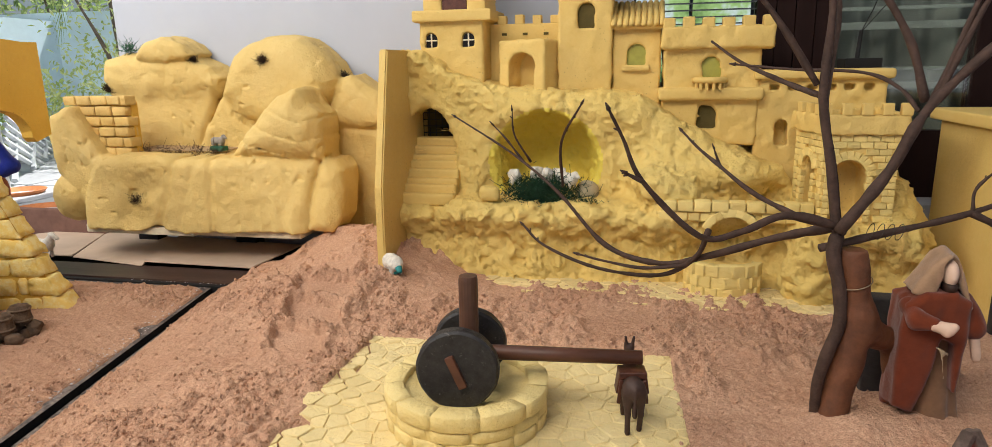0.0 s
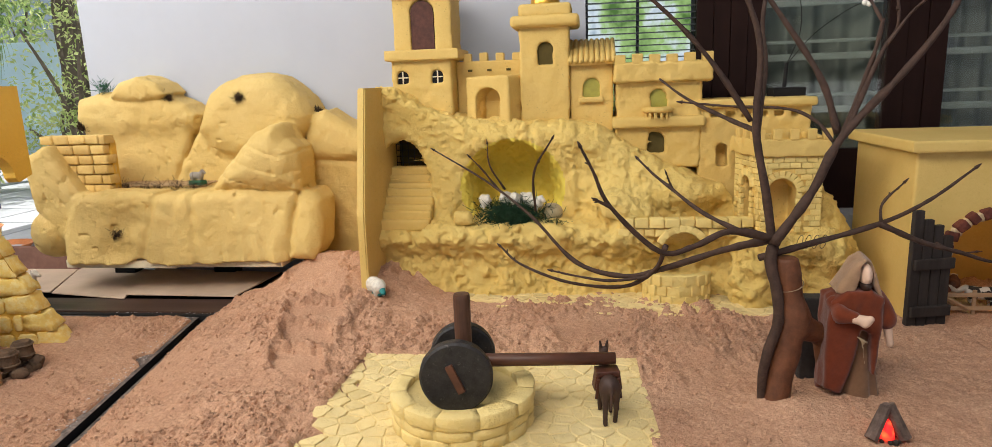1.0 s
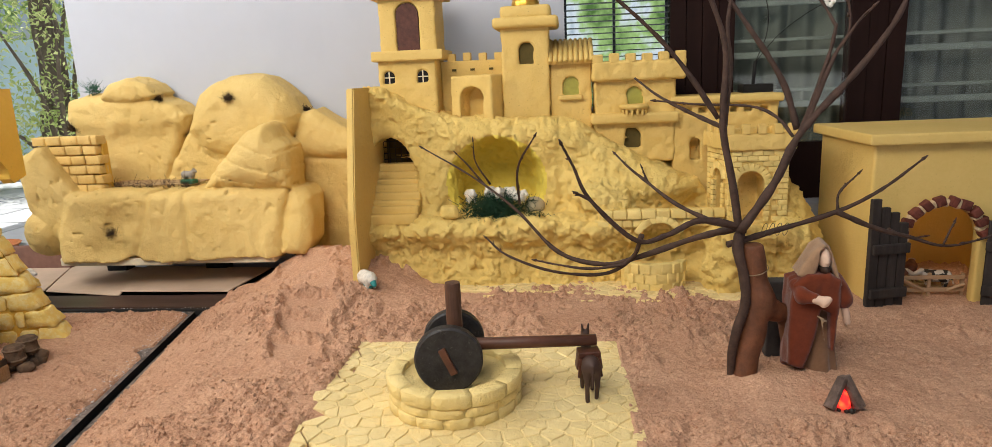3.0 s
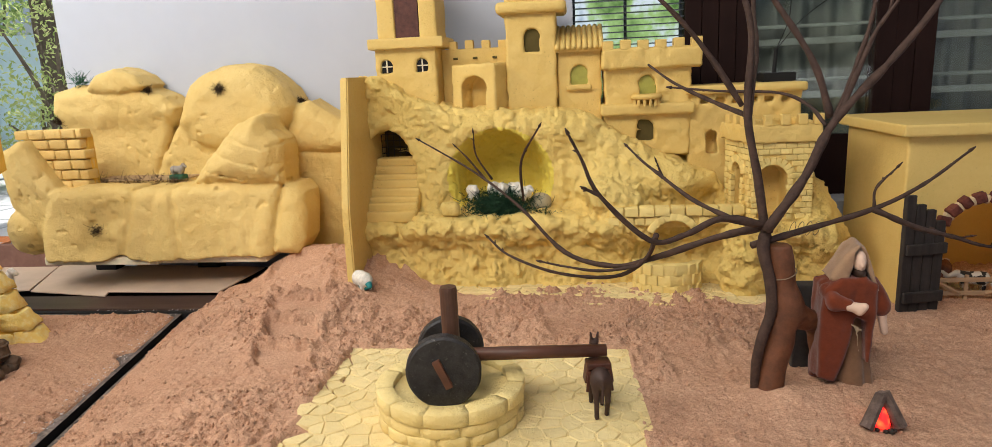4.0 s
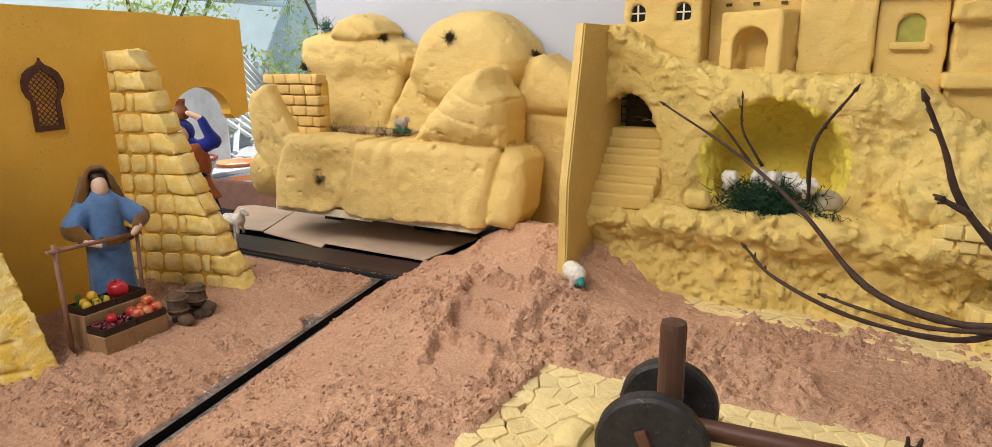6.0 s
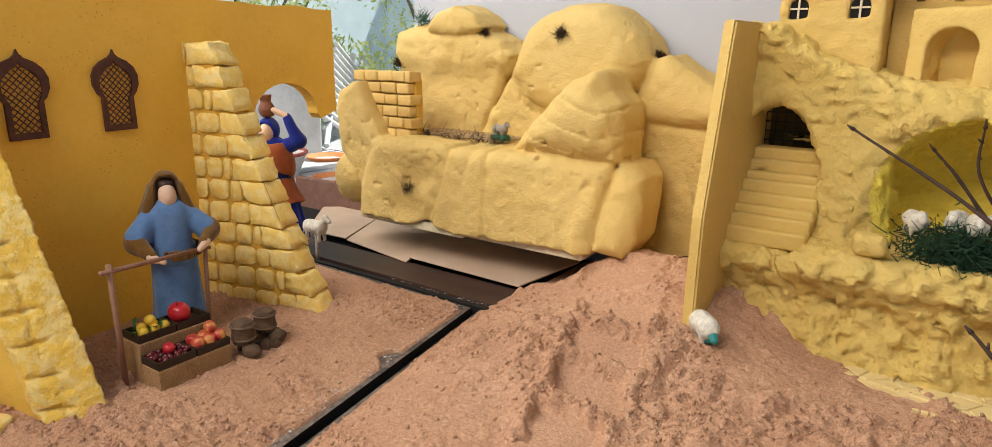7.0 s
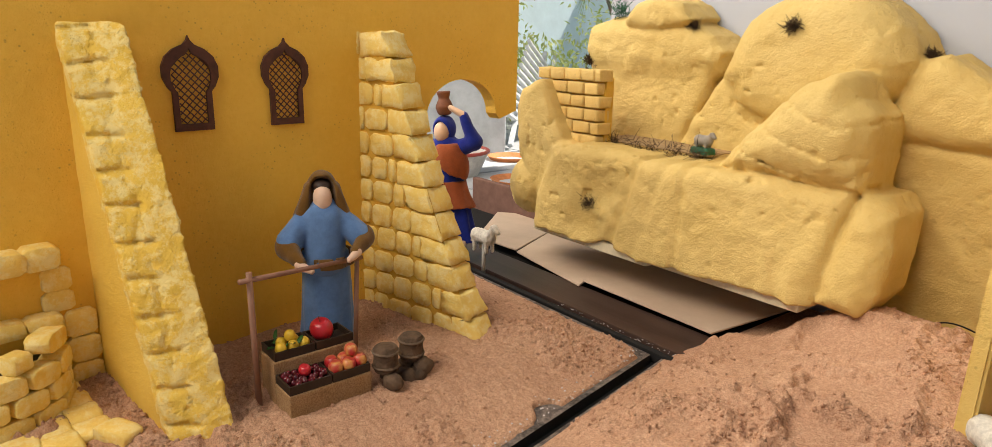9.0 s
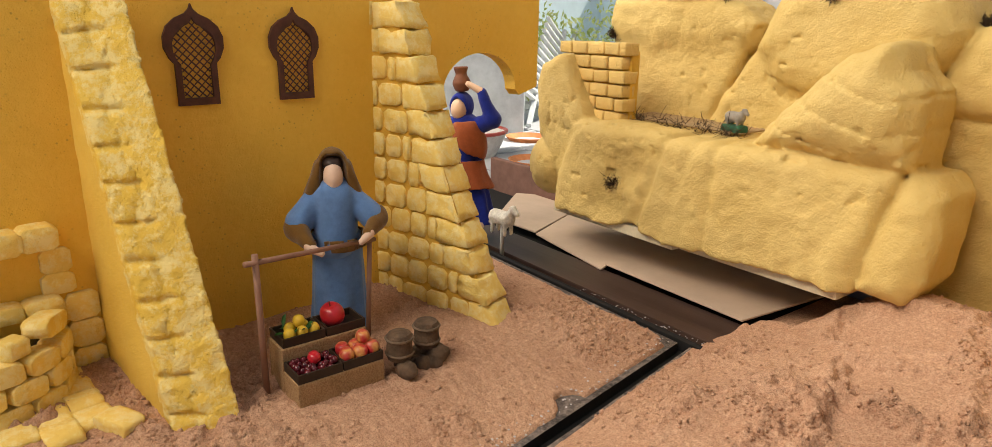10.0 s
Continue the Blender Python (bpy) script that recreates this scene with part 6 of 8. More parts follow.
def hill_bits():
    dry = "small tangle of dry brown moss on the foam hills"
    for i, (x, z) in enumerate(((-1.143, 0.640), (-0.915, 0.585), (-1.345, 0.565), (-1.451, 0.646), (-0.69, 0.42), (-1.79, 0.555))):
        y = surface_y(mound_field, x, z)
        tuft("dry_moss", dry, (x, y - 0.001, z), 0.008, 300, M_TWIG, 60 + i, 0.011, 0.0009)
    tuft("dry_moss", "wide patch of dry moss caught in the hill's front", (-1.513, surface_y(mound_field, -1.513, 0.214), 0.214), 0.011, 220, M_TWIG, 71, 0.011, 0.0007)
    tuft("dry_moss", "dry moss at the foot of the little brick ruin", (-1.690, 1.915, 0.372), 0.011, 220, M_TWIG, 72, 0.011, 0.0007)
    for i in range(5):
        tuft("dry_moss", "dry moss trail along the hill's ledge", (-1.55 + 0.062 * i, 1.945 + 0.006 * (i % 2), 0.352), 0.013, 60, M_TWIG, 80 + i, 0.015)
    y = surface_y(mound_field, -1.70, 0.665)
    tuft("green_moss", "small tuft of dark green moss on the hilltop", (-1.695, y + 0.01, 0.69), 0.011, 130, M_MOSS2, 90, 0.018, 0.0012, (1, 0.8, 0.8))
    tuft("green_moss", "dark green moss bed under the toy sheep", (-0.205, 1.826, 0.266), 0.050, 2600, M_MOSS, 91, 0.017, 0.0013, (0.82, 0.50, 0.40))
    tuft("green_moss", "thin green moss sprig on the terrace", (-0.09, 1.79, 0.250), 0.016, 90, M_MOSS, 92, 0.018, 0.0010, (1.2, 0.5, 0.3))
    m_net = plain("jute_mesh", (0.42, 0.29, 0.15), 0.95, grain=60)
    b = bmesh.new()
    for i in range(27):
        x = -1.625 + i * 0.0135
        bm_tube([(x, 1.955, 0.3525), (x, 2.085, 0.3545)], 0.0018, 0.0018, 5, b, smooth_path=False)
    for i in range(11):
        y = 1.957 + i * 0.0125
        bm_tube([(-1.628, y, 0.3535), (-1.275, y, 0.3535)], 0.0018, 0.0018, 5, b, smooth_path=False)
    tagged(new("jute_mat", bm_mesh("jute_mat", b, m_net)), "coarse woven jute mat laid on the hill's ledge", "mat")
    stone = carved("terrace_stone", lambda P: sd_box(P, (-0.345, 1.775, 0.268), (0.028, 0.022, 0.020), 8, 0.014) - 0.002 * fbm(P[0], P[1], P[2], 50, 2, 3), (-0.39, 1.73, 0.23), (-0.30, 1.82, 0.30), 0.004, M_ROCK)
    tagged(new("terrace_stone", stone), "rounded cream painted stone lying on the terrace edge", "stone")
    ring = carved("grotto_stone", lambda P: sd_ball(P, (-0.085, 1.86, 0.265), (0.032, 0.03, 0.030)) - 0.002 * fbm(P[0], P[1], P[2], 50, 2, 3), (-0.13, 1.82, 0.22), (-0.04, 1.9, 0.31), 0.004, plain("grey_stone_paint", (0.45, 0.38, 0.24), 0.9))
    tagged(new("grotto_stone", ring), "dull grey rounded stone beside the toy sheep", "stone")
    b = bm_tube([(-0.83, 2.02, 0.06), (-0.77, 2.03, 0.10), (-0.70, 2.02, 0.095), (-0.66, 1.98, 0.085)], 0.0016, 0.0016, 6)
    tagged(new("black_cable", bm_mesh("black_cable", b, M_BLACK, True)), "thin black cable lying on the sawdust", "cable")


hill_bits()

# ---------------------------------------------------------------- figures: each one plain mesh


FELT = {"royal_blue_felt", "rust_orange_felt", "sky_blue_felt", "olive_brown_felt", "dark_brown_felt", "camel_felt", "red_brown_felt", "taupe_felt"}


def folded(field, seed):
    """Loose folds, mostly upright, over a cloth solid."""
    return lambda P: field(P) + 0.0030 * fbm(P[0], P[1], P[2] * 0.45, 34.0, 2, 7 + seed % 90) + 0.0012


def join_solids(name, solids, m, step_size):
    """One mesh from several carved solids in local metres; each: field, low corner, high corner, material."""
    V, F, mats, idx = [], [], [], []
    for field, lo, hi, mat in solids:
        if mat.name in FELT:
            field = folded(field, len(V))
        v, q = carve(field, lo, hi, step_size)
        if mat not in mats:
            mats.append(mat)
        F += [tuple(int(i) + len(V) for i in f) for f in q]
        idx += [mats.index(mat)] * len(q)
        V += [m @ Vector(p) for p in v]
    me = mesh_of(name, V, F, mats)
    me.polygons.foreach_set("material_index", idx)
    return me


def grow(*balls):
    """A smooth union of capsules (a, b, r0, r1)."""
    def f(P):
        d = None
        for a, b, r0, r1 in balls:
            c = sd_capsule(P, a, b, r0, r1)
            d = c if d is None else smin(d, c, 0.008)
        return d
    return f


def robe(z0, z1, r0, r1, folds=9, depth=0.004, lean=0.0, flat=0.75, seed=0):
    def f(P):
        X, Y, Z = P
        t = np.clip((Z - z0) / (z1 - z0), 0, 1)
        a = np.arctan2(Y, X)
        r = r0 + (r1 - r0) * t ** 0.8 + depth * (1 - t) * np.sin(a * folds + 3 * np.sin(a * 2 + seed))
        d = np.sqrt((X - lean * t) ** 2 + (Y / flat) ** 2) - r
        return np.maximum(d * 0.8, np.maximum(z0 - Z, Z - z1)) - 0.003
    return f


C_BLUE, C_RUST = cloth("royal_blue_felt", (0.012, 0.028, 0.30)), cloth("rust_orange_felt", (0.33, 0.085, 0.03))
C_SKY, C_OLIVE = cloth("sky_blue_felt", (0.13, 0.25, 0.50)), cloth("olive_brown_felt", (0.17, 0.085, 0.018))
C_BROWN, C_CAMEL = cloth("dark_brown_felt", (0.11, 0.055, 0.018)), cloth("camel_felt", (0.42, 0.26, 0.15))
C_RED, C_TAUPE = cloth("red_brown_felt", (0.17, 0.036, 0.013)), cloth("taupe_felt", (0.24, 0.13, 0.07))
SKIN = plain("painted_skin", (0.70, 0.49, 0.36), 0.5, grain=30, amount=0.12)
HAIR = plain("painted_dark_hair", (0.035, 0.018, 0.012), 0.5, grain=60, amount=0.4, bump=0.5)
CLAY = plain("terracotta_clay", (0.17, 0.065, 0.035), 0.7, grain=40, amount=0.25)
CORD = plain("pale_cord", (0.45, 0.33, 0.20), 0.9)
M_ROD = plain("grey_plastic_rod", (0.45, 0.43, 0.40), 0.5)


def water_carrier():
    m = pose(-1.890, 1.669, 0.0, 0, -4, 30)
    s = []
    s.append((robe(0.050, 0.225, 0.078, 0.044, 8, 0.005), (-0.1, -0.09, 0.04), (0.1, 0.09, 0.24), C_BLUE))
    s.append((grow(((0, 0, 0.21), (0, 0, 0.315), 0.044, 0.038), ((-0.040, 0, 0.315), (-0.080, -0.005, 0.270), 0.026, 0.030), ((-0.080, -0.005, 0.270), (-0.045, -0.046, 0.212), 0.027, 0.014), ((0.040, 0, 0.312), (0.086, 0.0, 0.330), 0.026, 0.024), ((0.086, 0, 0.330), (0.064, -0.01, 0.400), 0.023, 0.014)), (-0.15, -0.09, 0.15), (0.15, 0.08, 0.44), C_BLUE))
    # shawl: across the chest and round the hips
    s.append((lambda P: np.maximum(sd_ball(P, (0.012, -0.008, 0.268), (0.054, 0.052, 0.085)), np.maximum(0.33 - 0.9 * P[0] - P[2] - 0.055, -0.33 + 0.9 * P[0] * 0 + P[2] - 0.0)), (-0.06, -0.08, 0.17), (0.09, 0.07, 0.36), C_RUST))
    s.append((robe(0.150, 0.222, 0.073, 0.052, 5, 0.003, flat=0.8), (-0.1, -0.09, 0.13), (0.1, 0.09, 0.24), C_RUST))
    s.append((lambda P: np.maximum(sd_ball(P, (-0.004, 0.004, 0.365), (0.034, 0.034, 0.042)), -sd_ball(P, (-0.004, -0.030, 0.358), (0.025, 0.026, 0.032))), (-0.05, -0.04, 0.32), (0.04, 0.05, 0.415), C_BLUE))
    s.append((lambda P: np.minimum(sd_ball(P, (-0.004, -0.012, 0.358), (0.022, 0.026, 0.029)), sd_capsule(P, (-0.004, -0.033, 0.362), (-0.004, -0.036, 0.355), 0.003, 0.004)), (-0.035, -0.045, 0.325), (0.03, 0.02, 0.395), SKIN))
    s.append((grow(((0.066, -0.012, 0.402), (0.030, -0.018, 0.424), 0.010, 0.008), ((-0.043, -0.052, 0.207), (-0.018, -0.060, 0.190), 0.010, 0.006)), (-0.06, -0.075, 0.17), (0.09, 0.01, 0.44), SKIN))
    s.append((grow(((-0.035, -0.045, 0.046), (-0.040, -0.07, 0.038), 0.010, 0.010), ((0.050, -0.03, 0.052), (0.055, -0.05, 0.046), 0.010, 0.009)), (-0.06, -0.09, 0.02), (0.08, 0.0, 0.07), SKIN))

    def jug(P):
        r = np.hypot(P[0] - 0.002, P[1] - 0.0)
        t = P[2] - 0.404
        prof = np.interp(t, [0, 0.006, 0.022, 0.036, 0.044, 0.060, 0.064], [0.016, 0.020, 0.025, 0.019, 0.014, 0.019, 0.019])
        return np.maximum((r - prof) * 0.8, np.maximum(-t, t - 0.064))
    s.append((jug, (-0.035, -0.035, 0.395), (0.04, 0.035, 0.475), CLAY))
    me = join_solids("water_carrier_doll", s, m, 0.0042)
    tagged(new("water_carrier_doll", me), "felt doll in blue robe and rust shawl carrying a jug", "doll", "dolls")


def back_walker():
    m = pose(-2.42, 1.669, 0.0, 0, 0, 50)
    s = [(robe(0.038, 0.29, 0.056, 0.042, 7, 0.004, flat=0.8), (-0.08, -0.07, 0.03), (0.08, 0.07, 0.30), C_BROWN)]
    s.append((grow(((0, 0, 0.26), (0, 0, 0.325), 0.042, 0.036), ((0.03, 0, 0.325), (0.075, 0.02, 0.285), 0.026, 0.028), ((0.075, 0.02, 0.285), (0.07, 0.055, 0.26), 0.026, 0.02), ((-0.03, 0, 0.325), (-0.062, 0.03, 0.285), 0.026, 0.024)), (-0.11, -0.06, 0.2), (0.13, 0.1, 0.37), C_BROWN))
    s.append((lambda P: np.maximum(sd_ball(P, (-0.006, 0, 0.315), (0.058, 0.054, 0.050), 0, 22), -(P[2] - 0.275 - 0.35 * P[0])), (-0.09, -0.07, 0.24), (0.08, 0.07, 0.38), C_RUST))
    s.append((lambda P: sd_ball(P, (0, 0, 0.390), (0.028, 0.030, 0.040)) - 0.003 * fbm(P[0], P[1], P[2], 90, 2, 4), (-0.04, -0.045, 0.335), (0.04, 0.045, 0.44), HAIR))
    s.append((lambda P: sd_ball(P, (0.012, 0.018, 0.385), (0.022, 0.018, 0.028)), (-0.02, -0.01, 0.35), (0.04, 0.045, 0.42), SKIN))
    s.append((grow(((-0.04, -0.028, 0.262), (0.0, -0.041, 0.258), 0.003, 0.003), ((0.0, -0.041, 0.258), (0.042, -0.026, 0.264), 0.003, 0.003), ((0.012, -0.041, 0.258), (0.004, -0.052, 0.14), 0.0026, 0.0026), ((0.018, -0.041, 0.258), (0.026, -0.052, 0.16), 0.0026, 0.0026)), (-0.06, -0.07, 0.12), (0.06, 0.0, 0.28), CORD))
    me = join_solids("walking_doll", s, m, 0.0042)
    tagged(new("walking_doll", me), "felt doll in dark brown robe and rust cape", "doll", "dolls")


def seller():
    m = pose(-1.468, 1.102, 0.0, 0, 0, 68) @ Matrix.Diagonal((0.87, 1.0, 1.0, 1))
    s = [(robe(0.026, 0.225, 0.054, 0.046, 7, 0.004, flat=0.7), (-0.08, -0.07, 0.02), (0.08, 0.07, 0.24), C_SKY)]
    s.append((grow(((0, 0, 0.21), (0, 0, 0.285), 0.044, 0.040), ((-0.030, 0, 0.288), (-0.070, -0.014, 0.246), 0.022, 0.027), ((0.030, 0, 0.288), (0.070, -0.012, 0.252), 0.022, 0.025)), (-0.13, -0.06, 0.15), (0.13, 0.06, 0.335), C_SKY))
    s.append((grow(((-0.076, -0.020, 0.240), (-0.048, -0.062, 0.222), 0.022, 0.013), ((0.082, -0.014, 0.250), (0.058, -0.060, 0.238), 0.022, 0.013)), (-0.13, -0.09, 0.19), (0.135, 0.03, 0.30), C_OLIVE))
    s.append((lambda P: np.abs(sd_ball(P, (0, 0, 0.214), (0.058, 0.050, 0.075))) - 0.0035 + np.maximum(np.abs(P[2] - 0.212) - 0.010, 0) * 3, (-0.075, -0.07, 0.19), (0.075, 0.07, 0.235), C_OLIVE))
    hood = lambda P: np.maximum(smin(sd_ball(P, (0, 0.006, 0.335), (0.033, 0.034, 0.040)), sd_slab(P, [(-0.066, 0.268), (-0.035, 0.345), (0.035, 0.345), (0.066, 0.268), (0.035, 0.276), (-0.035, 0.276)], -0.018, 0.045, 0.012), 0.012), -sd_box(P, (0, -0.045, 0.318), (0.024, 0.045, 0.042), 0, 0.018))
    s.append((hood, (-0.08, -0.05, 0.255), (0.08, 0.06, 0.385), C_OLIVE))
    s.append((lambda P: np.minimum(sd_ball(P, (0, -0.010, 0.322), (0.019, 0.022, 0.027)), sd_capsule(P, (0, -0.027, 0.326), (0, -0.030, 0.319), 0.0025, 0.0035)), (-0.03, -0.04, 0.285), (0.03, 0.03, 0.36), SKIN))
    s.append((lambda P: sd_ball(P, (0, 0.004, 0.343), (0.0205, 0.025, 0.014)), (-0.03, -0.03, 0.315), (0.03, 0.035, 0.365), HAIR))
    s.append((grow(((-0.052, -0.064, 0.220), (-0.028, -0.078, 0.212), 0.009, 0.006), ((0.062, -0.062, 0.237), (0.044, -0.078, 0.228), 0.009, 0.006)), (-0.075, -0.095, 0.195), (0.085, -0.04, 0.255), SKIN))
    me = join_solids("seller_doll", s, m, 0.004)
    tagged(new("seller_doll", me), "felt doll in sky blue tunic and brown hood behind the stall", "doll", "dolls")


def shepherd():
    m = pose(0.524, 1.150, 0.0, 0, 0, -4) @ Matrix.Diagonal((0.85, 0.92, 1.0, 1))
    skirt = robe(0.026, 0.20, 0.047, 0.022, 7, 0.005, flat=0.75)
    s = [(lambda P: skirt((P[0] - 0.012, P[1] - 0.004, P[2])), (-0.06, -0.06, 0.015), (0.08, 0.06, 0.215), C_TAUPE)]

    def cloak(P):
        front = sd_slab(P, [(-0.069, 0.055), (-0.069, 0.19), (-0.064, 0.236), (-0.03, 0.256), (0.02, 0.260), (0.046, 0.242), (0.045, 0.17), (0.040, 0.085), (0.027, 0.090), (0.022, 0.17), (0.006, 0.176), (-0.002, 0.125), (-0.026, 0.045)], -0.046, 0.03, 0.013)
        back = sd_slab(P, [(-0.064, 0.035), (-0.064, 0.235), (0.0, 0.252), (0.044, 0.235), (0.046, 0.035)], 0.012, 0.05, 0.018)
        d = smin(front, back, 0.012)
        d = smin(d, sd_capsule(P, (0.040, 0.0, 0.232), (0.060, -0.012, 0.196), 0.022, 0.021), 0.010)
        return d
    s.append((cloak, (-0.09, -0.08, 0.015), (0.105, 0.07, 0.275), C_RED))
    s.append((grow(((-0.052, -0.022, 0.226), (-0.046, -0.052, 0.212), 0.018, 0.018), ((-0.046, -0.052, 0.212), (-0.022, -0.066, 0.212), 0.017, 0.013)), (-0.085, -0.095, 0.17), (0.01, 0.01, 0.26), C_RED))
    hood = lambda P: np.maximum(smin(sd_ball(P, (0.009, 0.006, 0.283), (0.022, 0.030, 0.033)), sd_slab(P, [(-0.056, 0.247), (-0.036, 0.276), (-0.014, 0.306), (0.006, 0.316), (0.024, 0.304), (0.036, 0.268), (0.052, 0.226), (0.042, 0.228), (0.026, 0.262), (-0.002, 0.270), (-0.010, 0.240)], -0.034, 0.034, 0.009), 0.006), -sd_box(P, (0.011, -0.048, 0.270), (0.0125, 0.040, 0.036), 0, 0.011))
    s.append((hood, (-0.08, -0.055, 0.21), (0.07, 0.06, 0.33), C_CAMEL))
    s.append((lambda P: np.minimum(sd_ball(P, (0.010, -0.018, 0.281), (0.0125, 0.021, 0.022)), sd_capsule(P, (0.011, -0.036, 0.283), (0.011, -0.039, 0.277), 0.0020, 0.0028)), (-0.015, -0.05, 0.24), (0.04, 0.03, 0.315), SKIN))
    s.append((lambda P: np.maximum(sd_ball(P, (0.010, -0.022, 0.263), (0.0125, 0.020, 0.013)), P[2] - 0.268), (-0.01, -0.05, 0.24), (0.04, 0.02, 0.285), HAIR))
    s.append((grow(((-0.022, -0.068, 0.211), (-0.002, -0.074, 0.209), 0.0095, 0.0095), ((-0.004, -0.076, 0.202), (0.008, -0.076, 0.213), 0.006, 0.006), ((0.061, -0.014, 0.190), (0.069, -0.020, 0.148), 0.010, 0.0075)), (-0.045, -0.095, 0.13), (0.09, 0.01, 0.235), SKIN))
    s.append((lambda P: np.maximum(sd_ball(P, (0.010, -0.006, 0.292), (0.0145, 0.026, 0.014)), P[1] + 0.026), (-0.02, -0.04, 0.265), (0.04, 0.035, 0.315), HAIR))
    s.append((grow(((-0.006, -0.044, 0.168), (0.014, -0.046, 0.158), 0.0022, 0.0022), ((0.004, -0.046, 0.160), (0.010, -0.050, 0.118), 0.0020, 0.0016)), (-0.02, -0.06, 0.105), (0.03, -0.03, 0.18), CORD))
    me = join_solids("shepherd_doll", s, m, 0.0034)
    tagged(new("shepherd_doll", me), "felt doll in red-brown cloak and camel hood beside the stump", "doll", "dolls")


water_carrier()
back_walker()
seller()
shepherd()

M_WOOL = plain("white_wool_paint", (0.80, 0.76, 0.67), 0.9, grain=120, amount=0.25, bump=1.0, dist=0.003)
M_TEAL = plain("teal_paint", (0.03, 0.24, 0.24), 0.6)
M_GREYW = plain("grey_cream_paint", (0.28, 0.25, 0.21), 0.8, grain=60)
M_HOOF = plain("dark_hoof", (0.03, 0.025, 0.02), 0.6)


def animal_mesh(name, L, H, girth, mats, head_up=0.3, leg=0.45, neck=0.2, ear=0.12, step_size=0.003, rough=0.0, snout=0.2):
    """A four-legged figurine that looks along +x, feet on z = 0. mats: body, head, feet."""
    body_z = H * 0.72
    r = girth

    def body(P):
        d = sd_capsule(P, (-L * 0.32, 0, body_z), (L * 0.30, 0, body_z), r, r * 0.95)
        d = smin(d, sd_capsule(P, (L * 0.30, 0, body_z + r * 0.2), (L * (0.36 + neck * 0.7), 0, H * (1.0 + head_up * 0.5)), r * 0.72, r * 0.5), r * 0.4)
        for sx in (-0.33, 0.30):
            for sy in (-1, 1):
                d = smin(d, sd_capsule(P, (L * sx, sy * r * 0.5, body_z - r * 0.4), (L * sx, sy * r * 0.55, 0.004), r * 0.36, r * 0.22), r * 0.25)
        return d - rough * fbm(P[0], P[1], P[2], 160, 2, 6)

    def head(P):
        hx, hz = L * (0.40 + neck), H * (1.02 + head_up * 0.6)
        d = sd_capsule(P, (hx - r * 0.3, 0, hz), (hx + L * snout, 0, hz - r * 0.5), r * 0.52, r * 0.34)
        for sy in (-1, 1):
            d = smin(d, sd_capsule(P, (hx - r * 0.35, sy * r * 0.35, hz + r * 0.3), (hx - r * 0.5, sy * r * 0.6, hz + H * ear), r * 0.16, r * 0.08), r * 0.1)
        return d

    def tail(P):
        return sd_capsule(P, (-L * 0.32 - r * 0.7, 0, body_z + r * 0.3), (-L * 0.32 - r * 1.3, 0, body_z - r * 1.2), r * 0.16, r * 0.14)
    lo, hi = (-L * 0.75, -r * 1.5, 0.0), (L * (0.6 + neck + snout), r * 1.5, H * (1.15 + head_up + ear) + r)
    solids = [(body, lo, hi, mats[0]), (head, lo, hi, mats[1]), (tail, lo, hi, mats[2])]
    return join_solids(name, solids, Matrix.Identity(4), step_size)


def place(me, name, label, category, m, group=""):
    ob = new(name, me)
    ob.matrix_basis = m
    return tagged(ob, label, category, group)


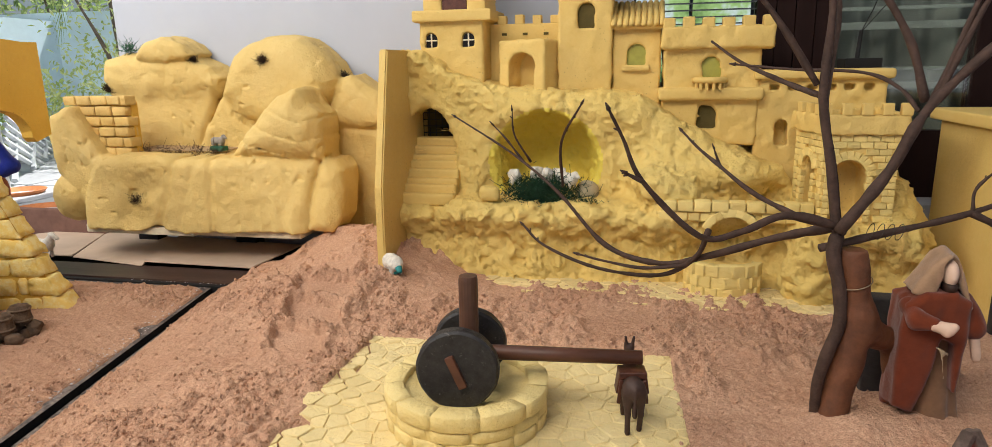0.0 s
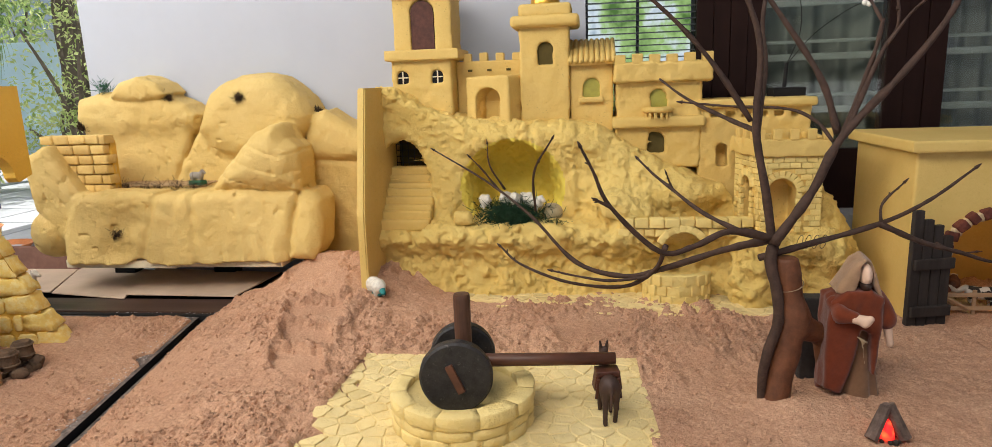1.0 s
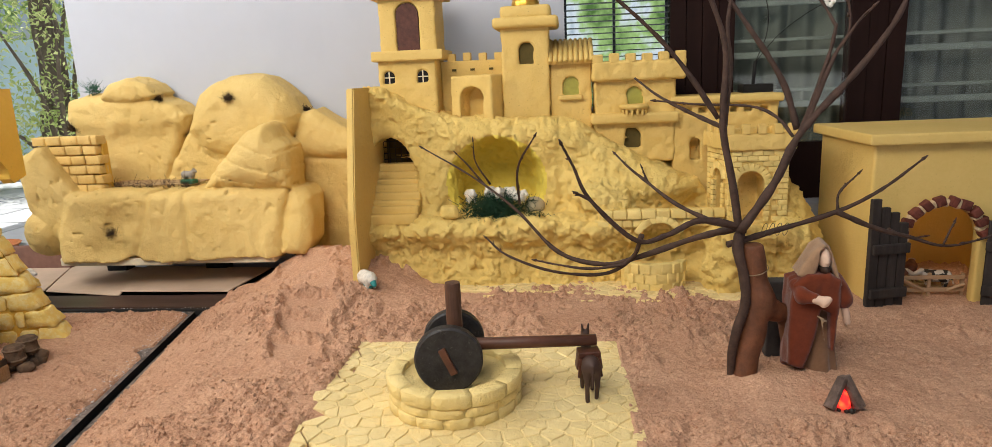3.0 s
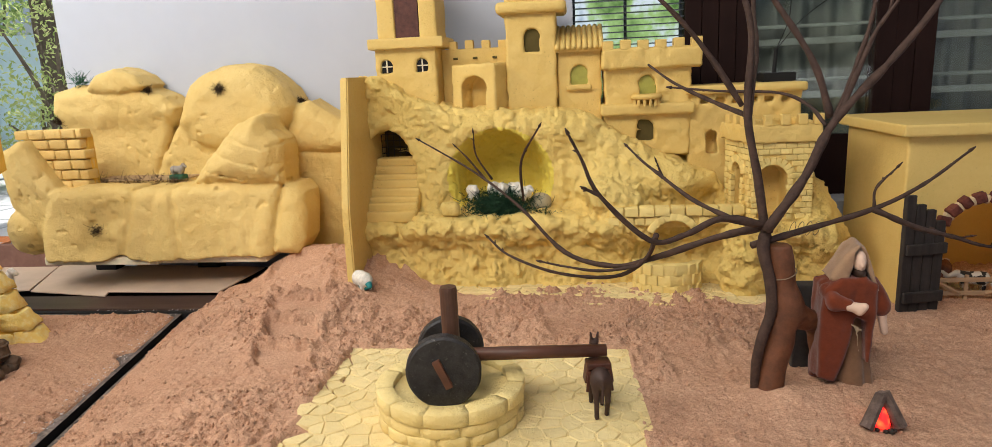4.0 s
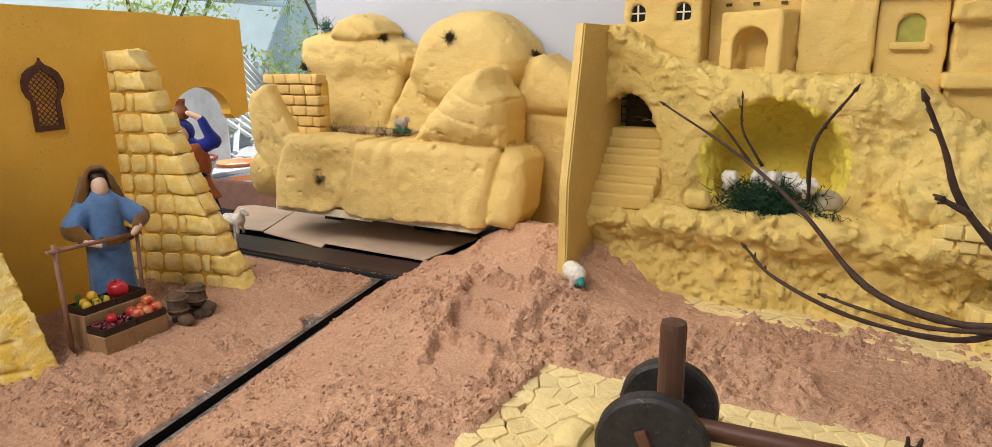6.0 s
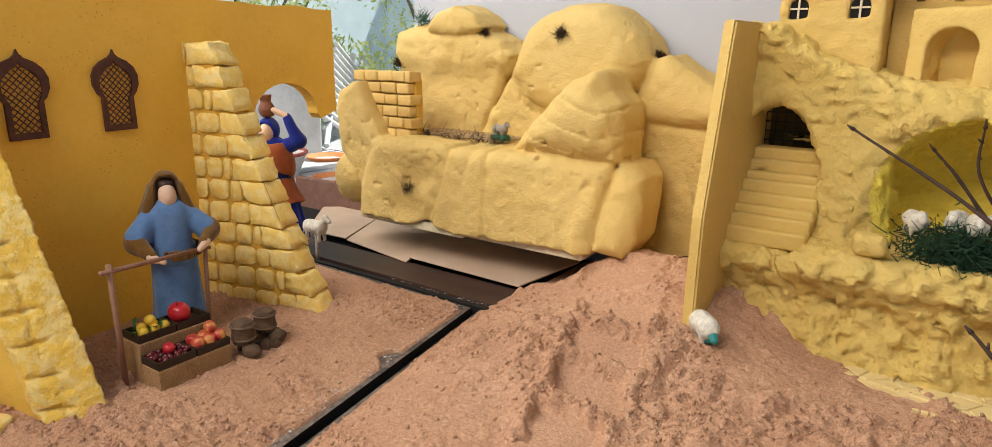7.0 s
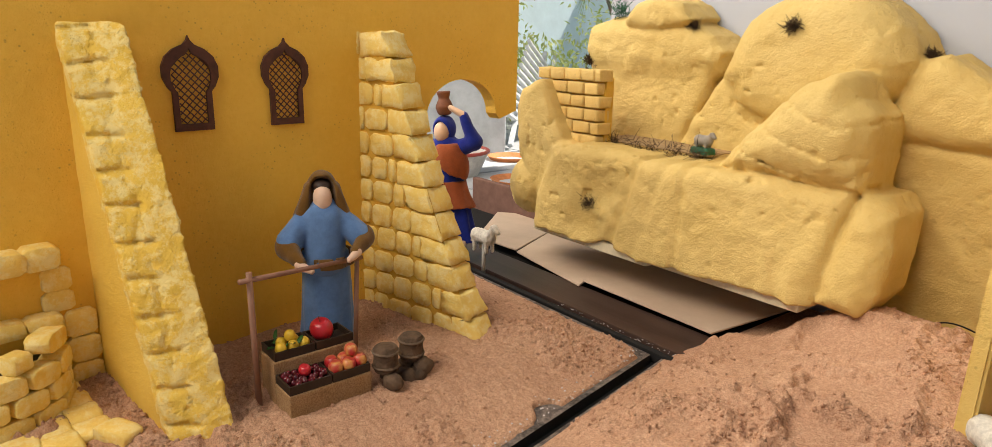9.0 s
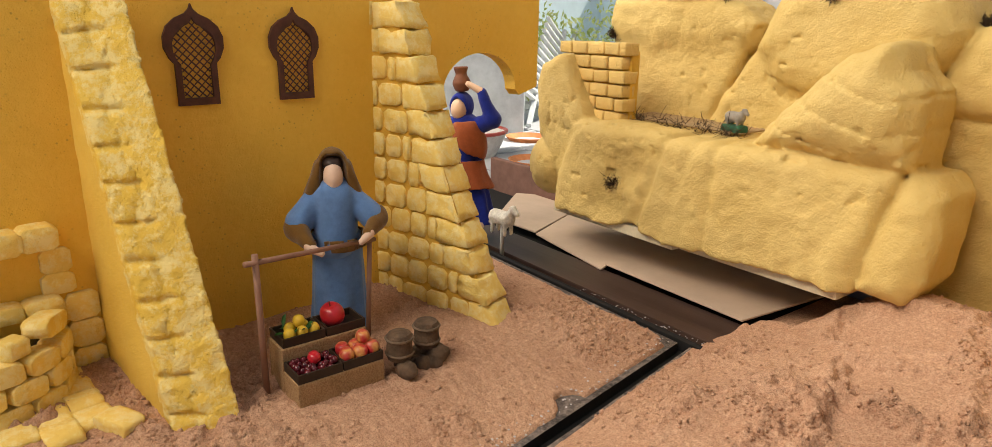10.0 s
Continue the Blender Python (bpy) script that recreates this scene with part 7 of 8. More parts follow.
def animals():
    sheep = animal_mesh("toy_sheep", 0.040, 0.030, 0.0125, [M_WOOL, M_WOOL, M_WOOL], 0.1, ear=0.1, step_size=0.0022, rough=0.0012, snout=0.14)
    for i, (x, y, z, a) in enumerate(((-0.285, 1.845, 0.262, -70), (-0.225, 1.870, 0.266, -100), (-0.195, 1.85, 0.266, -85), (-0.165, 1.88, 0.262, -60), (-0.135, 1.845, 0.256, -40))):
        place(sheep, "toy_sheep", "tiny white toy sheep in the mossy grotto", "toy sheep", pose(x, y - 0.012, z + 0.020, 0, 0, a) @ Matrix.Scale(1.3, 4), "grotto sheep")
    graz = animal_mesh("grazing_sheep", 0.064, 0.044, 0.021, [M_WOOL, M_TEAL, M_TEAL], -0.55, ear=0.08, step_size=0.0025, rough=0.001, snout=0.12)
    x, y = -0.562, 1.615
    z = float(sand_height(np.array([x]), np.array([y]))[0])
    place(graz, "grazing_sheep", "white toy sheep with teal underside grazing on sawdust", "toy sheep", pose(x - 0.015, y + 0.01, z - 0.003, 0, 0, -48))
    tealb = carved("teal_base", lambda P: sd_ball(P, (0, 0, 0.008), (0.026, 0.012, 0.010)), (-0.03, -0.015, -0.004), (0.03, 0.015, 0.02), 0.003, M_TEAL)
    place(tealb, "teal_base", "teal painted base under the grazing toy sheep", "base", pose(x - 0.012, y + 0.006, z, 0, 0, -48))
    goat = animal_mesh("toy_goat", 0.048, 0.032, 0.0125, [M_GREYW, M_GREYW, M_GREYW], 0.3, ear=0.12, step_size=0.0025, snout=0.12)
    place(goat, "toy_goat", "grey toy goat standing on the hill ledge", "toy goat", pose(-1.300, 1.972, 0.362, 0, 0, -12))
    base = carved("goat_base", lambda P: sd_box(P, (0, 0, 0.008), (0.028, 0.016, 0.009), 0, 0.006), (-0.035, -0.02, -0.005), (0.035, 0.02, 0.022), 0.003, M_MOSS2)
    place(base, "goat_base", "green painted base of the toy goat", "base", pose(-1.300, 1.972, 0.352, 0, 0, -12))
    lamb = animal_mesh("toy_lamb", 0.078, 0.060, 0.0195, [M_WOOL, M_WOOL, M_WOOL], 0.35, ear=0.10, step_size=0.003, rough=0.0016, snout=0.12)
    place(lamb, "toy_lamb", "curly white toy lamb riding a rod above the track", "toy lamb", pose(-1.745, 1.669, 0.052, 0, 0, 5))
    for x, h in ((-1.743, 0.075), (-1.890, 0.07), (-2.42, 0.05)):
        b = bm_tube([(x, 1.669, -0.02), (x, 1.669, h)], 0.0055, 0.0055, 12, smooth_path=False)
        tagged(new("carrier_rod", bm_mesh("carrier_rod", b, M_ROD, True)), "grey rod rising from the slot to carry a figure", "rod", "carrier rods")
    don_m = plain("dark_brown_donkey", (0.055, 0.030, 0.022), 0.6, grain=40, amount=0.4)
    def hide(P):
        d = sd_capsule(P, (-0.022, 0, 0.072), (0.022, 0, 0.074), 0.0165, 0.0160)
        d = smin(d, sd_ball(P, (-0.026, 0, 0.070), (0.017, 0.0165, 0.021)), 0.008)
        d = smin(d, sd_capsule(P, (0.026, 0, 0.080), (0.040, 0, 0.112), 0.0105, 0.0075), 0.008)
        d = smin(d, sd_capsule(P, (0.040, 0, 0.114), (0.062, 0, 0.100), 0.0080, 0.0052), 0.004)
        for sy in (-1, 1):
            d = smin(d, sd_capsule(P, (0.038, sy * 0.005, 0.118), (0.034, sy * 0.0068, 0.136), 0.0036, 0.0024), 0.003)
            d = smin(d, sd_capsule(P, (-0.028, sy * 0.010, 0.066), (-0.034, sy * 0.010, 0.034), 0.0095, 0.0048), 0.006)
            d = smin(d, sd_capsule(P, (-0.034, sy * 0.010, 0.034), (-0.029 - 0.006 * sy, sy * 0.010, 0.002), 0.0046, 0.0044), 0.003)
            d = smin(d, sd_capsule(P, (0.022, sy * 0.009, 0.062), (0.022 + 0.006 * sy, sy * 0.009, 0.002), 0.0072, 0.0042), 0.006)
        d = smin(d, sd_capsule(P, (-0.042, 0, 0.078), (-0.050, 0.002, 0.038), 0.0030, 0.0026), 0.004)
        return d
    donkey = carved("toy_donkey", hide, (-0.06, -0.03, -0.002), (0.072, 0.03, 0.146), 0.0026, don_m)
    d = place(donkey, "toy_donkey", "dark brown toy donkey harnessed to the mill beam", "toy donkey", pose(0.055, 1.024, 0.038, 0, 0, 99))
    m_sad = plain("dark_leather", (0.085, 0.030, 0.018), 0.45, grain=60, amount=0.4, bump=0.5)
    b = bm_box(-0.014, 0.018, -0.022, 0.022, 0.083, 0.0945, 0.0035, 3)
    for sy in (-1, 1):
        bm_box(-0.012, 0.015, -0.0035, 0.0035, -0.017, 0.017, 0.002, 2, b, pose(0, sy * 0.0205, 0.074, sy * 8, 0, 0))
        bm_box(-0.016, -0.011, -0.003, 0.003, -0.024, 0.016, 0.001, 1, b, pose(0, sy * 0.0195, 0.066, sy * 6, 0, 0))
    ob = new("saddle", bm_mesh("saddle", b, m_sad))
    ob.parent = d
    tagged(ob, "dark reddish brown leather pack saddle")
    cow_b = plain("cow_brown", (0.13, 0.05, 0.03), 0.7, grain=35, amount=0.6)
    cow_w = plain("cow_white", (0.60, 0.55, 0.47), 0.7)
    n = Nodes("cow_patches")
    c = n.ramp(n.noise(55, 2, 0.4), [(0.47, (0.02, 0.018, 0.018)), (0.51, (0.62, 0.58, 0.52))])
    patch = n.finish(c, 0.7)
    cow = animal_mesh("toy_cow", 0.070, 0.052, 0.0175, [patch, cow_w, patch], -0.1, ear=0.12, step_size=0.003, snout=0.18)
    cow2 = animal_mesh("toy_cow_brown", 0.070, 0.052, 0.0175, [cow_b, cow_w, cow_b], -0.1, ear=0.12, step_size=0.003, snout=0.18)
    place(cow, "toy_cow", "black and white toy cow behind the stable fence", "toy cow", pose(1.048, 1.70, 0.030, 0, 0, 172), "toy cows")
    place(cow2, "toy_cow", "brown toy cow with white face behind the stable fence", "toy cow", pose(0.935, 1.70, 0.030, 0, 0, 8), "toy cows")
    place(cow2, "toy_cow", "brown toy cow standing deeper in the stable", "toy cow", pose(1.01, 1.765, 0.035, 0, 0, 60), "toy cows")


animals()


def stable_fence():
    m_slat = wood("pale_slat", (0.50, 0.33, 0.19), (0.36, 0.22, 0.12), "x", 1.5)
    th = thing("stable_fence", "low pale wooden stick fence across the stable doorway", "fence", m=pose(0.998, 1.64, 0.02))
    for z in (0.040, 0.075):
        part("rail", bm_box(0.905, 1.092, 1.640, 1.646, z, z + 0.011, 0.0015), m_slat, th)
    for a, b in (((0.925, 0.078), (0.985, 0.045)), ((1.09, 0.062), (1.045, 0.044))):
        part("brace", bm_tube([(a[0], 1.637, a[1]), (b[0], 1.637, b[1])], 0.005, 0.005, 4, smooth_path=False), m_slat, th)
    for x in (0.912, 1.0, 1.085):
        part("stake", bm_box(x, x + 0.009, 1.646, 1.652, 0.015, 0.092, 0.0015), m_slat, th)
    m_straw = plain("straw", (0.50, 0.36, 0.14), 0.9)
    bed = tuft("straw_bed", "loose straw bedding on the stable floor", (0.998, 1.72, 0.035), 0.035, 260, m_straw, 97, 0.03, 0.0008, (1.2, 0.7, 0.12))
    tagged(bed, "loose straw bedding on the stable floor", "straw", kind="stuff")


stable_fence()
bulb = bpy.data.lights.new("stable_bulb", "POINT")
bulb.energy, bulb.color, bulb.shadow_soft_size = 0.18, (1.0, 0.72, 0.38), 0.02
new("stable_bulb", bulb).location = (1.13, 1.70, 0.36)


def campfire():
    th = thing("campfire", "toy campfire of two grey logs over a red glowing lamp", "campfire", m=pose(0.528, 0.99, 0.03))
    m_log = plain("grey_bark", (0.15, 0.105, 0.085), 0.9, grain=45, amount=0.5, bump=1.0, dist=0.003)
    z = 0.030
    part("log", bm_tube([(0.497, 0.975, z + 0.006), (0.527, 0.998, z + 0.056)], 0.0125, 0.010, 9, wobble=0.2, smooth_path=False), m_log, th)
    part("log", bm_tube([(0.556, 0.985, z + 0.004), (0.533, 1.002, z + 0.058)], 0.0105, 0.009, 9, wobble=0.2, smooth_path=False), m_log, th)
    part("log", bm_tube([(0.535, 1.03, z + 0.004), (0.529, 1.0, z + 0.055)], 0.010, 0.009, 9, wobble=0.2, smooth_path=False), m_log, th)
    n = Nodes("red_lamp_glow")
    c = n.ramp(n.noise(60, 2, 0.5), [(0.50, (1.0, 0.012, 0.012)), (0.78, (1.0, 0.14, 0.03))])
    n.link(c, n.bsdf.inputs["Emission Color"])
    n.bsdf.inputs["Emission Strength"].default_value = 1.6
    m_fire = n.finish((0.5, 0.02, 0.01), 0.4)
    prof = [(0, 0), (0.012, 0.001), (0.0125, 0.008), (0.009, 0.020), (0.004, 0.032), (0, 0.036)]
    part("flame", bm_lathe(prof, 14, centre=(0.529, 0.992, z)), m_fire, th, "red and orange glowing flame lamp", smooth=True)
    b = bmesh.new()
    rnd = random.Random(6)
    for i in range(16):
        a = rnd.uniform(0, 6.28)
        bmesh.ops.create_icosphere(b, subdivisions=1, radius=rnd.uniform(0.003, 0.007), matrix=Matrix.Translation((0.53 + 0.022 * math.cos(a), 0.992 + 0.02 * math.sin(a), z + 0.002)))
    part("embers", b, M_HOOF, th, "charred crumbs")


campfire()

# ---------------------------------------------------------------- the market stall


def stall():
    m_jute = Nodes("jute_sacking")
    weave = m_jute.noise(420, 2, 0.5)
    c = m_jute.mix(0.5, m_jute.ramp(weave, [(0.35, (0.22, 0.12, 0.05)), (0.65, (0.50, 0.32, 0.16))]), m_jute.ramp(m_jute.noise(40, 4), [(0.3, (0.26, 0.15, 0.065)), (0.7, (0.42, 0.26, 0.13))]))
    m_jute.bump([(weave, 0.9, 0.002)])
    m_jute = m_jute.finish(c, 0.95)
    m_tray = plain("dark_tray", (0.035, 0.022, 0.014), 0.5)
    m_stick = wood("pinkish_stick", (0.32, 0.17, 0.11), (0.20, 0.095, 0.06), "z", 1.3)
    # the long side runs along y, leaning a little
    fm = pose(-1.268, 0.950, 0.0, 0, 0, 92) @ Matrix.Diagonal((0.88, 1.0, 1.0, 1.0))
    th = thing("market_stand", "stepped fruit stand wrapped in jute sacking", "fruit stand", m=fm)
    part("lower_step", bm_box(0.0, 0.158, 0.0, 0.055, 0.015, 0.070, 0.003, m=fm), m_jute, th)
    part("upper_step", bm_box(0.0, 0.158, 0.0555, 0.112, 0.015, 0.104, 0.003, m=fm), m_jute, th)
    fr = thing("awning_frame", "thin pinkish wooden stick frame over the fruit stand", "frame", m=pose(-1.345, 0.93, 0.02))
    part("pole", bm_tube([(-1.338, 0.926, 0.01), (-1.342, 0.927, 0.252)], 0.0052, 0.0048, 10, smooth_path=False), m_stick, fr, smooth=True)
    part("pole", bm_tube([(-1.415, 1.128, 0.01), (-1.421, 1.142, 0.222)], 0.0046, 0.0042, 10, smooth_path=False), m_stick, fr, smooth=True)
    part("rail", bm_tube([(-1.335, 0.910, 0.242), (-1.423, 1.152, 0.214)], 0.0044, 0.0040, 10, smooth_path=False), m_stick, fr, smooth=True)

    def tray(x0, x1, y0, y1, z, label):
        t = thing("fruit_tray", label, "tray", "fruit trays", m=fm @ pose(x0, y0, z))
        part("base", bm_box(x0, x1, y0, y1, z, z + 0.003, m=fm), m_tray, t)
        h = 0.014
        for a, b_, c_, d in ((x0, x1, y0, y0 + 0.003), (x0, x1, y1 - 0.003, y1), (x0, x0 + 0.003, y0 + 0.003, y1 - 0.003), (x1 - 0.003, x1, y0 + 0.003, y1 - 0.003)):
            part("side", bm_box(a, b_, c_, d, z + 0.003, z + h, m=fm), m_tray, t)
    tray(0.004, 0.080, 0.058, 0.112, 0.1045, "dark tray of small lemons with green leaves")
    tray(0.083, 0.157, 0.058, 0.112, 0.1045, "dark tray holding one large red apple")
    tray(0.002, 0.080, 0.002, 0.055, 0.0705, "dark tray of dark red grapes")
    tray(0.083, 0.157, 0.002, 0.055, 0.0705, "dark tray heaped with red and yellow apples")
    n = Nodes("red_yellow_apple_skin")
    g = n.add("ShaderNodeTexWave", Scale=25.0, Distortion=9.0)
    n.link(n.co, g.inputs["Vector"])
    cc = n.mix(n.ramp(n.noise(45, 3), [(0.42, (0, 0, 0)), (0.62, (1, 1, 1))]), (0.45, 0.02, 0.025), n.ramp(g.outputs["Fac"], [(0.2, (0.62, 0.30, 0.08)), (0.8, (0.52, 0.10, 0.05))]))
    m_apple = n.finish(cc, 0.35, spec=0.5)
    m_big = plain("glossy_red_apple", (0.48, 0.015, 0.025), 0.3, grain=25, amount=0.3, spec=0.5)
    m_lemon = plain("lemon_skin", (0.62, 0.40, 0.03), 0.45, grain=60, amount=0.25)
    m_grape = plain("dark_red_grape", (0.10, 0.008, 0.014), 0.25, grain=50, amount=0.6, spec=0.5)
    m_leaf = plain("plastic_leaf", (0.05, 0.17, 0.03), 0.5, grain=50, amount=0.5)

    def fruit(name, label, cat, group, mat, x, y, z, r, tall=0.92, dimple=0.25, n=18):
        prof = []
        for i in range(11):
            a = -math.pi / 2 + math.pi * i / 10
            prof.append((r * math.cos(a), r * tall * math.sin(a) - dimple * r * math.exp(-((a - math.pi / 2) / 0.35) ** 2)))
        prof[0], prof[-1] = (0, prof[0][1]), (0, prof[-1][1])
        b = bm_lathe(prof, n)
        ob = new(name, bm_mesh(name, b, mat, True))
        ob.matrix_basis = fm @ pose(x, y, z + r * tall, 12 * math.sin(x * 900), 14 * math.cos(y * 700), 0)
        return tagged(ob, label, cat, group)
    big = fruit("apple", "large glossy red toy apple on the stand", "apple", "apples", m_big, 0.108, 0.085, 0.1075, 0.0215)
    st = part("stem", bm_tube([(0, 0, 0.012), (0.001, 0, 0.024)], 0.0012, 0.001, 6, smooth_path=False), M_BROWN, None)
    st.parent = big
    for x, y, z, r in ((0.098, 0.020, 0.0735, 0.0135), (0.121, 0.017, 0.0735, 0.014), (0.145, 0.020, 0.0735, 0.0145), (0.102, 0.042, 0.0735, 0.013), (0.126, 0.040, 0.0735, 0.013), (0.148, 0.043, 0.0735, 0.0125), (0.135, 0.030, 0.092, 0.0125)):
        fruit("apple", "small red and yellow toy apple in a tray", "apple", "apples", m_apple, x, y, z, r)
    for x, y, z in ((0.022, 0.072, 0.1075), (0.044, 0.071, 0.1075), (0.066, 0.073, 0.1075), (0.032, 0.092, 0.1075), (0.056, 0.093, 0.1075), (0.045, 0.083, 0.121)):
        fruit("lemon", "small yellow toy lemon in a tray", "lemon", "lemons", m_lemon, x, y, z, 0.0105, 0.95, 0.0)
    rnd = random.Random(14)
    for i in range(12):
        b = bmesh.new()
        L, W = rnd.uniform(0.016, 0.024), rnd.uniform(0.006, 0.009)
        pts = [(0, 0, 0), (L * 0.35, W / 2, 0.002), (L * 0.75, W * 0.4, 0.003), (L, 0, 0.0), (L * 0.75, -W * 0.4, 0.003), (L * 0.35, -W / 2, 0.002)]
        vs = [b.verts.new(p) for p in pts]
        b.faces.new(vs)
        bmesh.ops.solidify(b, geom=b.faces[:], thickness=0.0006)
        ob = new("leaf", bm_mesh("leaf", b, m_leaf))
        ob.matrix_basis = fm @ pose(rnd.uniform(0.008, 0.07), rnd.uniform(0.062, 0.108), 0.114 + rnd.uniform(0, 0.008), rnd.uniform(-30, 30), rnd.uniform(-40, 10), rnd.uniform(0, 360))
        tagged(ob, "green plastic leaf among the lemons", "leaf", "lemon leaves")
    b = bmesh.new()
    for i in range(95):
        x, y = rnd.uniform(0.008, 0.074), rnd.uniform(0.008, 0.050)
        bmesh.ops.create_icosphere(b, subdivisions=2, radius=rnd.uniform(0.0042, 0.0062), matrix=fm @ Matrix.Translation((x, y, 0.076 + rnd.uniform(0, 0.010))))
    tagged(new("grapes", bm_mesh("grapes", b, m_grape, True)), "heap of glossy dark red toy grapes", "grapes", kind="stuff")
    pom = fruit("pomegranate", "dark red toy pomegranate among the grapes", "pomegranate", "", m_big, 0.044, 0.030, 0.082, 0.011)


stall()


def bundles():
    m_a = plain("brown_bundle", (0.12, 0.075, 0.045), 0.85, grain=50, amount=0.5, bump=0.9, dist=0.003)
    m_b = plain("bundle_band", (0.16, 0.11, 0.07), 0.85, grain=60, amount=0.3)
    for x, y, zt in ((-1.285, 1.122, 0.0), (-1.300, 1.180, 0.0)):
        th = thing("basket", "small brown modelled basket standing on stones", "basket", "baskets", m=pose(x, y, 0.06))
        prof = [(0, 0.058), (0.019, 0.058), (0.022, 0.068), (0.0205, 0.082), (0.021, 0.096), (0.018, 0.101), (0.008, 0.104), (0, 0.104)]
        part("body", bm_lathe(prof, 14, centre=(x, y, zt)), m_a, th)
        for z in (0.068, 0.093):
            ring = [(x + 0.0215 * math.cos(a), y + 0.0215 * math.sin(a), z + zt) for a in [k * 2 * math.pi / 12 for k in range(13)]]
            part("band", bm_tube(ring, 0.0026, 0.0026, 5, per=1, smooth_path=False), m_b, th, "paler woven band")
    rnd = random.Random(18)
    for i in range(11):
        x, y = rnd.uniform(-1.325, -1.262), rnd.uniform(1.10, 1.205)
        s = rnd.uniform(0.014, 0.022)
        me = carved("stone", lambda P: sd_ball(P, (0, 0, 0), (s, s * 0.8, s * 0.75)) - 0.004 * fbm(P[0] + i, P[1], P[2], 60, 2, i), (-0.03, -0.03, -0.025), (0.03, 0.03, 0.025), 0.0045, m_a)
        place(me, "stone", "small rough brown stone under the baskets", "stone", pose(x, y, 0.036 + 0.010 * (i % 2), 0, 0, 40 * i), "basket stones")


bundles()


def wall_well():
    th = thing("wall_well", "ochre brick well against the market wall with a recess", "well", m=pose(-1.55, 0.6, 0.03))
    rnd = random.Random(44)
    fm = wall_frame()
    # brick surround on the wall, in the wall's own frame (x along, negative y in front)
    for i in range(3):
        lay(RUIN_SET, rnd, th, (-0.030, 0.012, 0.055 + i * 0.044), (0.046, 0.045, 0.043), fm, jitter=0.06)
        lay(RUIN_SET, rnd, th, (-0.070, 0.010, 0.055 + i * 0.044), (0.034, 0.045, 0.043), fm, jitter=0.06)
    for i in range(2):
        lay(RUIN_SET, rnd, th, (-0.055, 0.013, 0.185 + i * 0.036), (0.042, 0.036, 0.035), fm, jitter=0.08)
    for i in range(6):
        lay(RUIN_SET, rnd, th, (-0.075 - i * 0.047, -0.012, 0.262 + rnd.uniform(-0.004, 0.004)), (0.050, 0.050, 0.032), fm, jitter=0.08)
        lay(RUIN_SET, rnd, th, (-0.082 - i * 0.047, -0.010, 0.160), (0.045, 0.042, 0.026), fm, jitter=0.05)
    cx, cy = -1.545, 0.588
    for row in range(3):
        for i in range(7):
            t = radians(-96 + (i + 0.5 * (row % 2)) * 28)
            lay(RUIN_SET, rnd, th, (0, 0, 0), (0.049, 0.032, 0.030), pose(cx + 0.098 * math.cos(t), cy + 0.098 * math.sin(t), 0.048 + row * 0.031, 0, 0, math.degrees(t) + 90), jitter=0.06)
    lay(RUIN_SET, rnd, th, (0, 0, 0), (0.072, 0.034, 0.028), pose(cx + 0.045, cy + 0.085, 0.150, 0, 8, 158))
    lay(RUIN_SET, rnd, th, (0, 0, 0), (0.030, 0.030, 0.028), pose(cx + 0.082, cy + 0.045, 0.140, 0, 0, 40))
    for i in range(4):
        for k in range(5):
            x = -1.562 + 0.051 * i + 0.024 * (k % 2)
            lay(RUIN_SET, rnd, th, (0, 0, 0), (0.051, 0.044, 0.030), pose(x, 0.682 - 0.044 * k + 0.155 * (x + 1.586), 0.031 - 0.001 * i, 0, 0, 9), jitter=0.05)
    part("dark_water", bm_lathe([(0, 0.0), (0.084, 0.0), (0.084, 0.078), (0, 0.078)], 24, centre=(cx, cy, 0.03)), plain("dark_pool", (0.03, 0.033, 0.035), 0.15), th, "dark still surface")
    lay(RUIN_SET, rnd, th, (0, 0, 0), (0.060, 0.034, 0.026), pose(-1.365, 0.735, 0.040, 0, 0, 30))


wall_well()

# ---------------------------------------------------------------- doors and window of the house


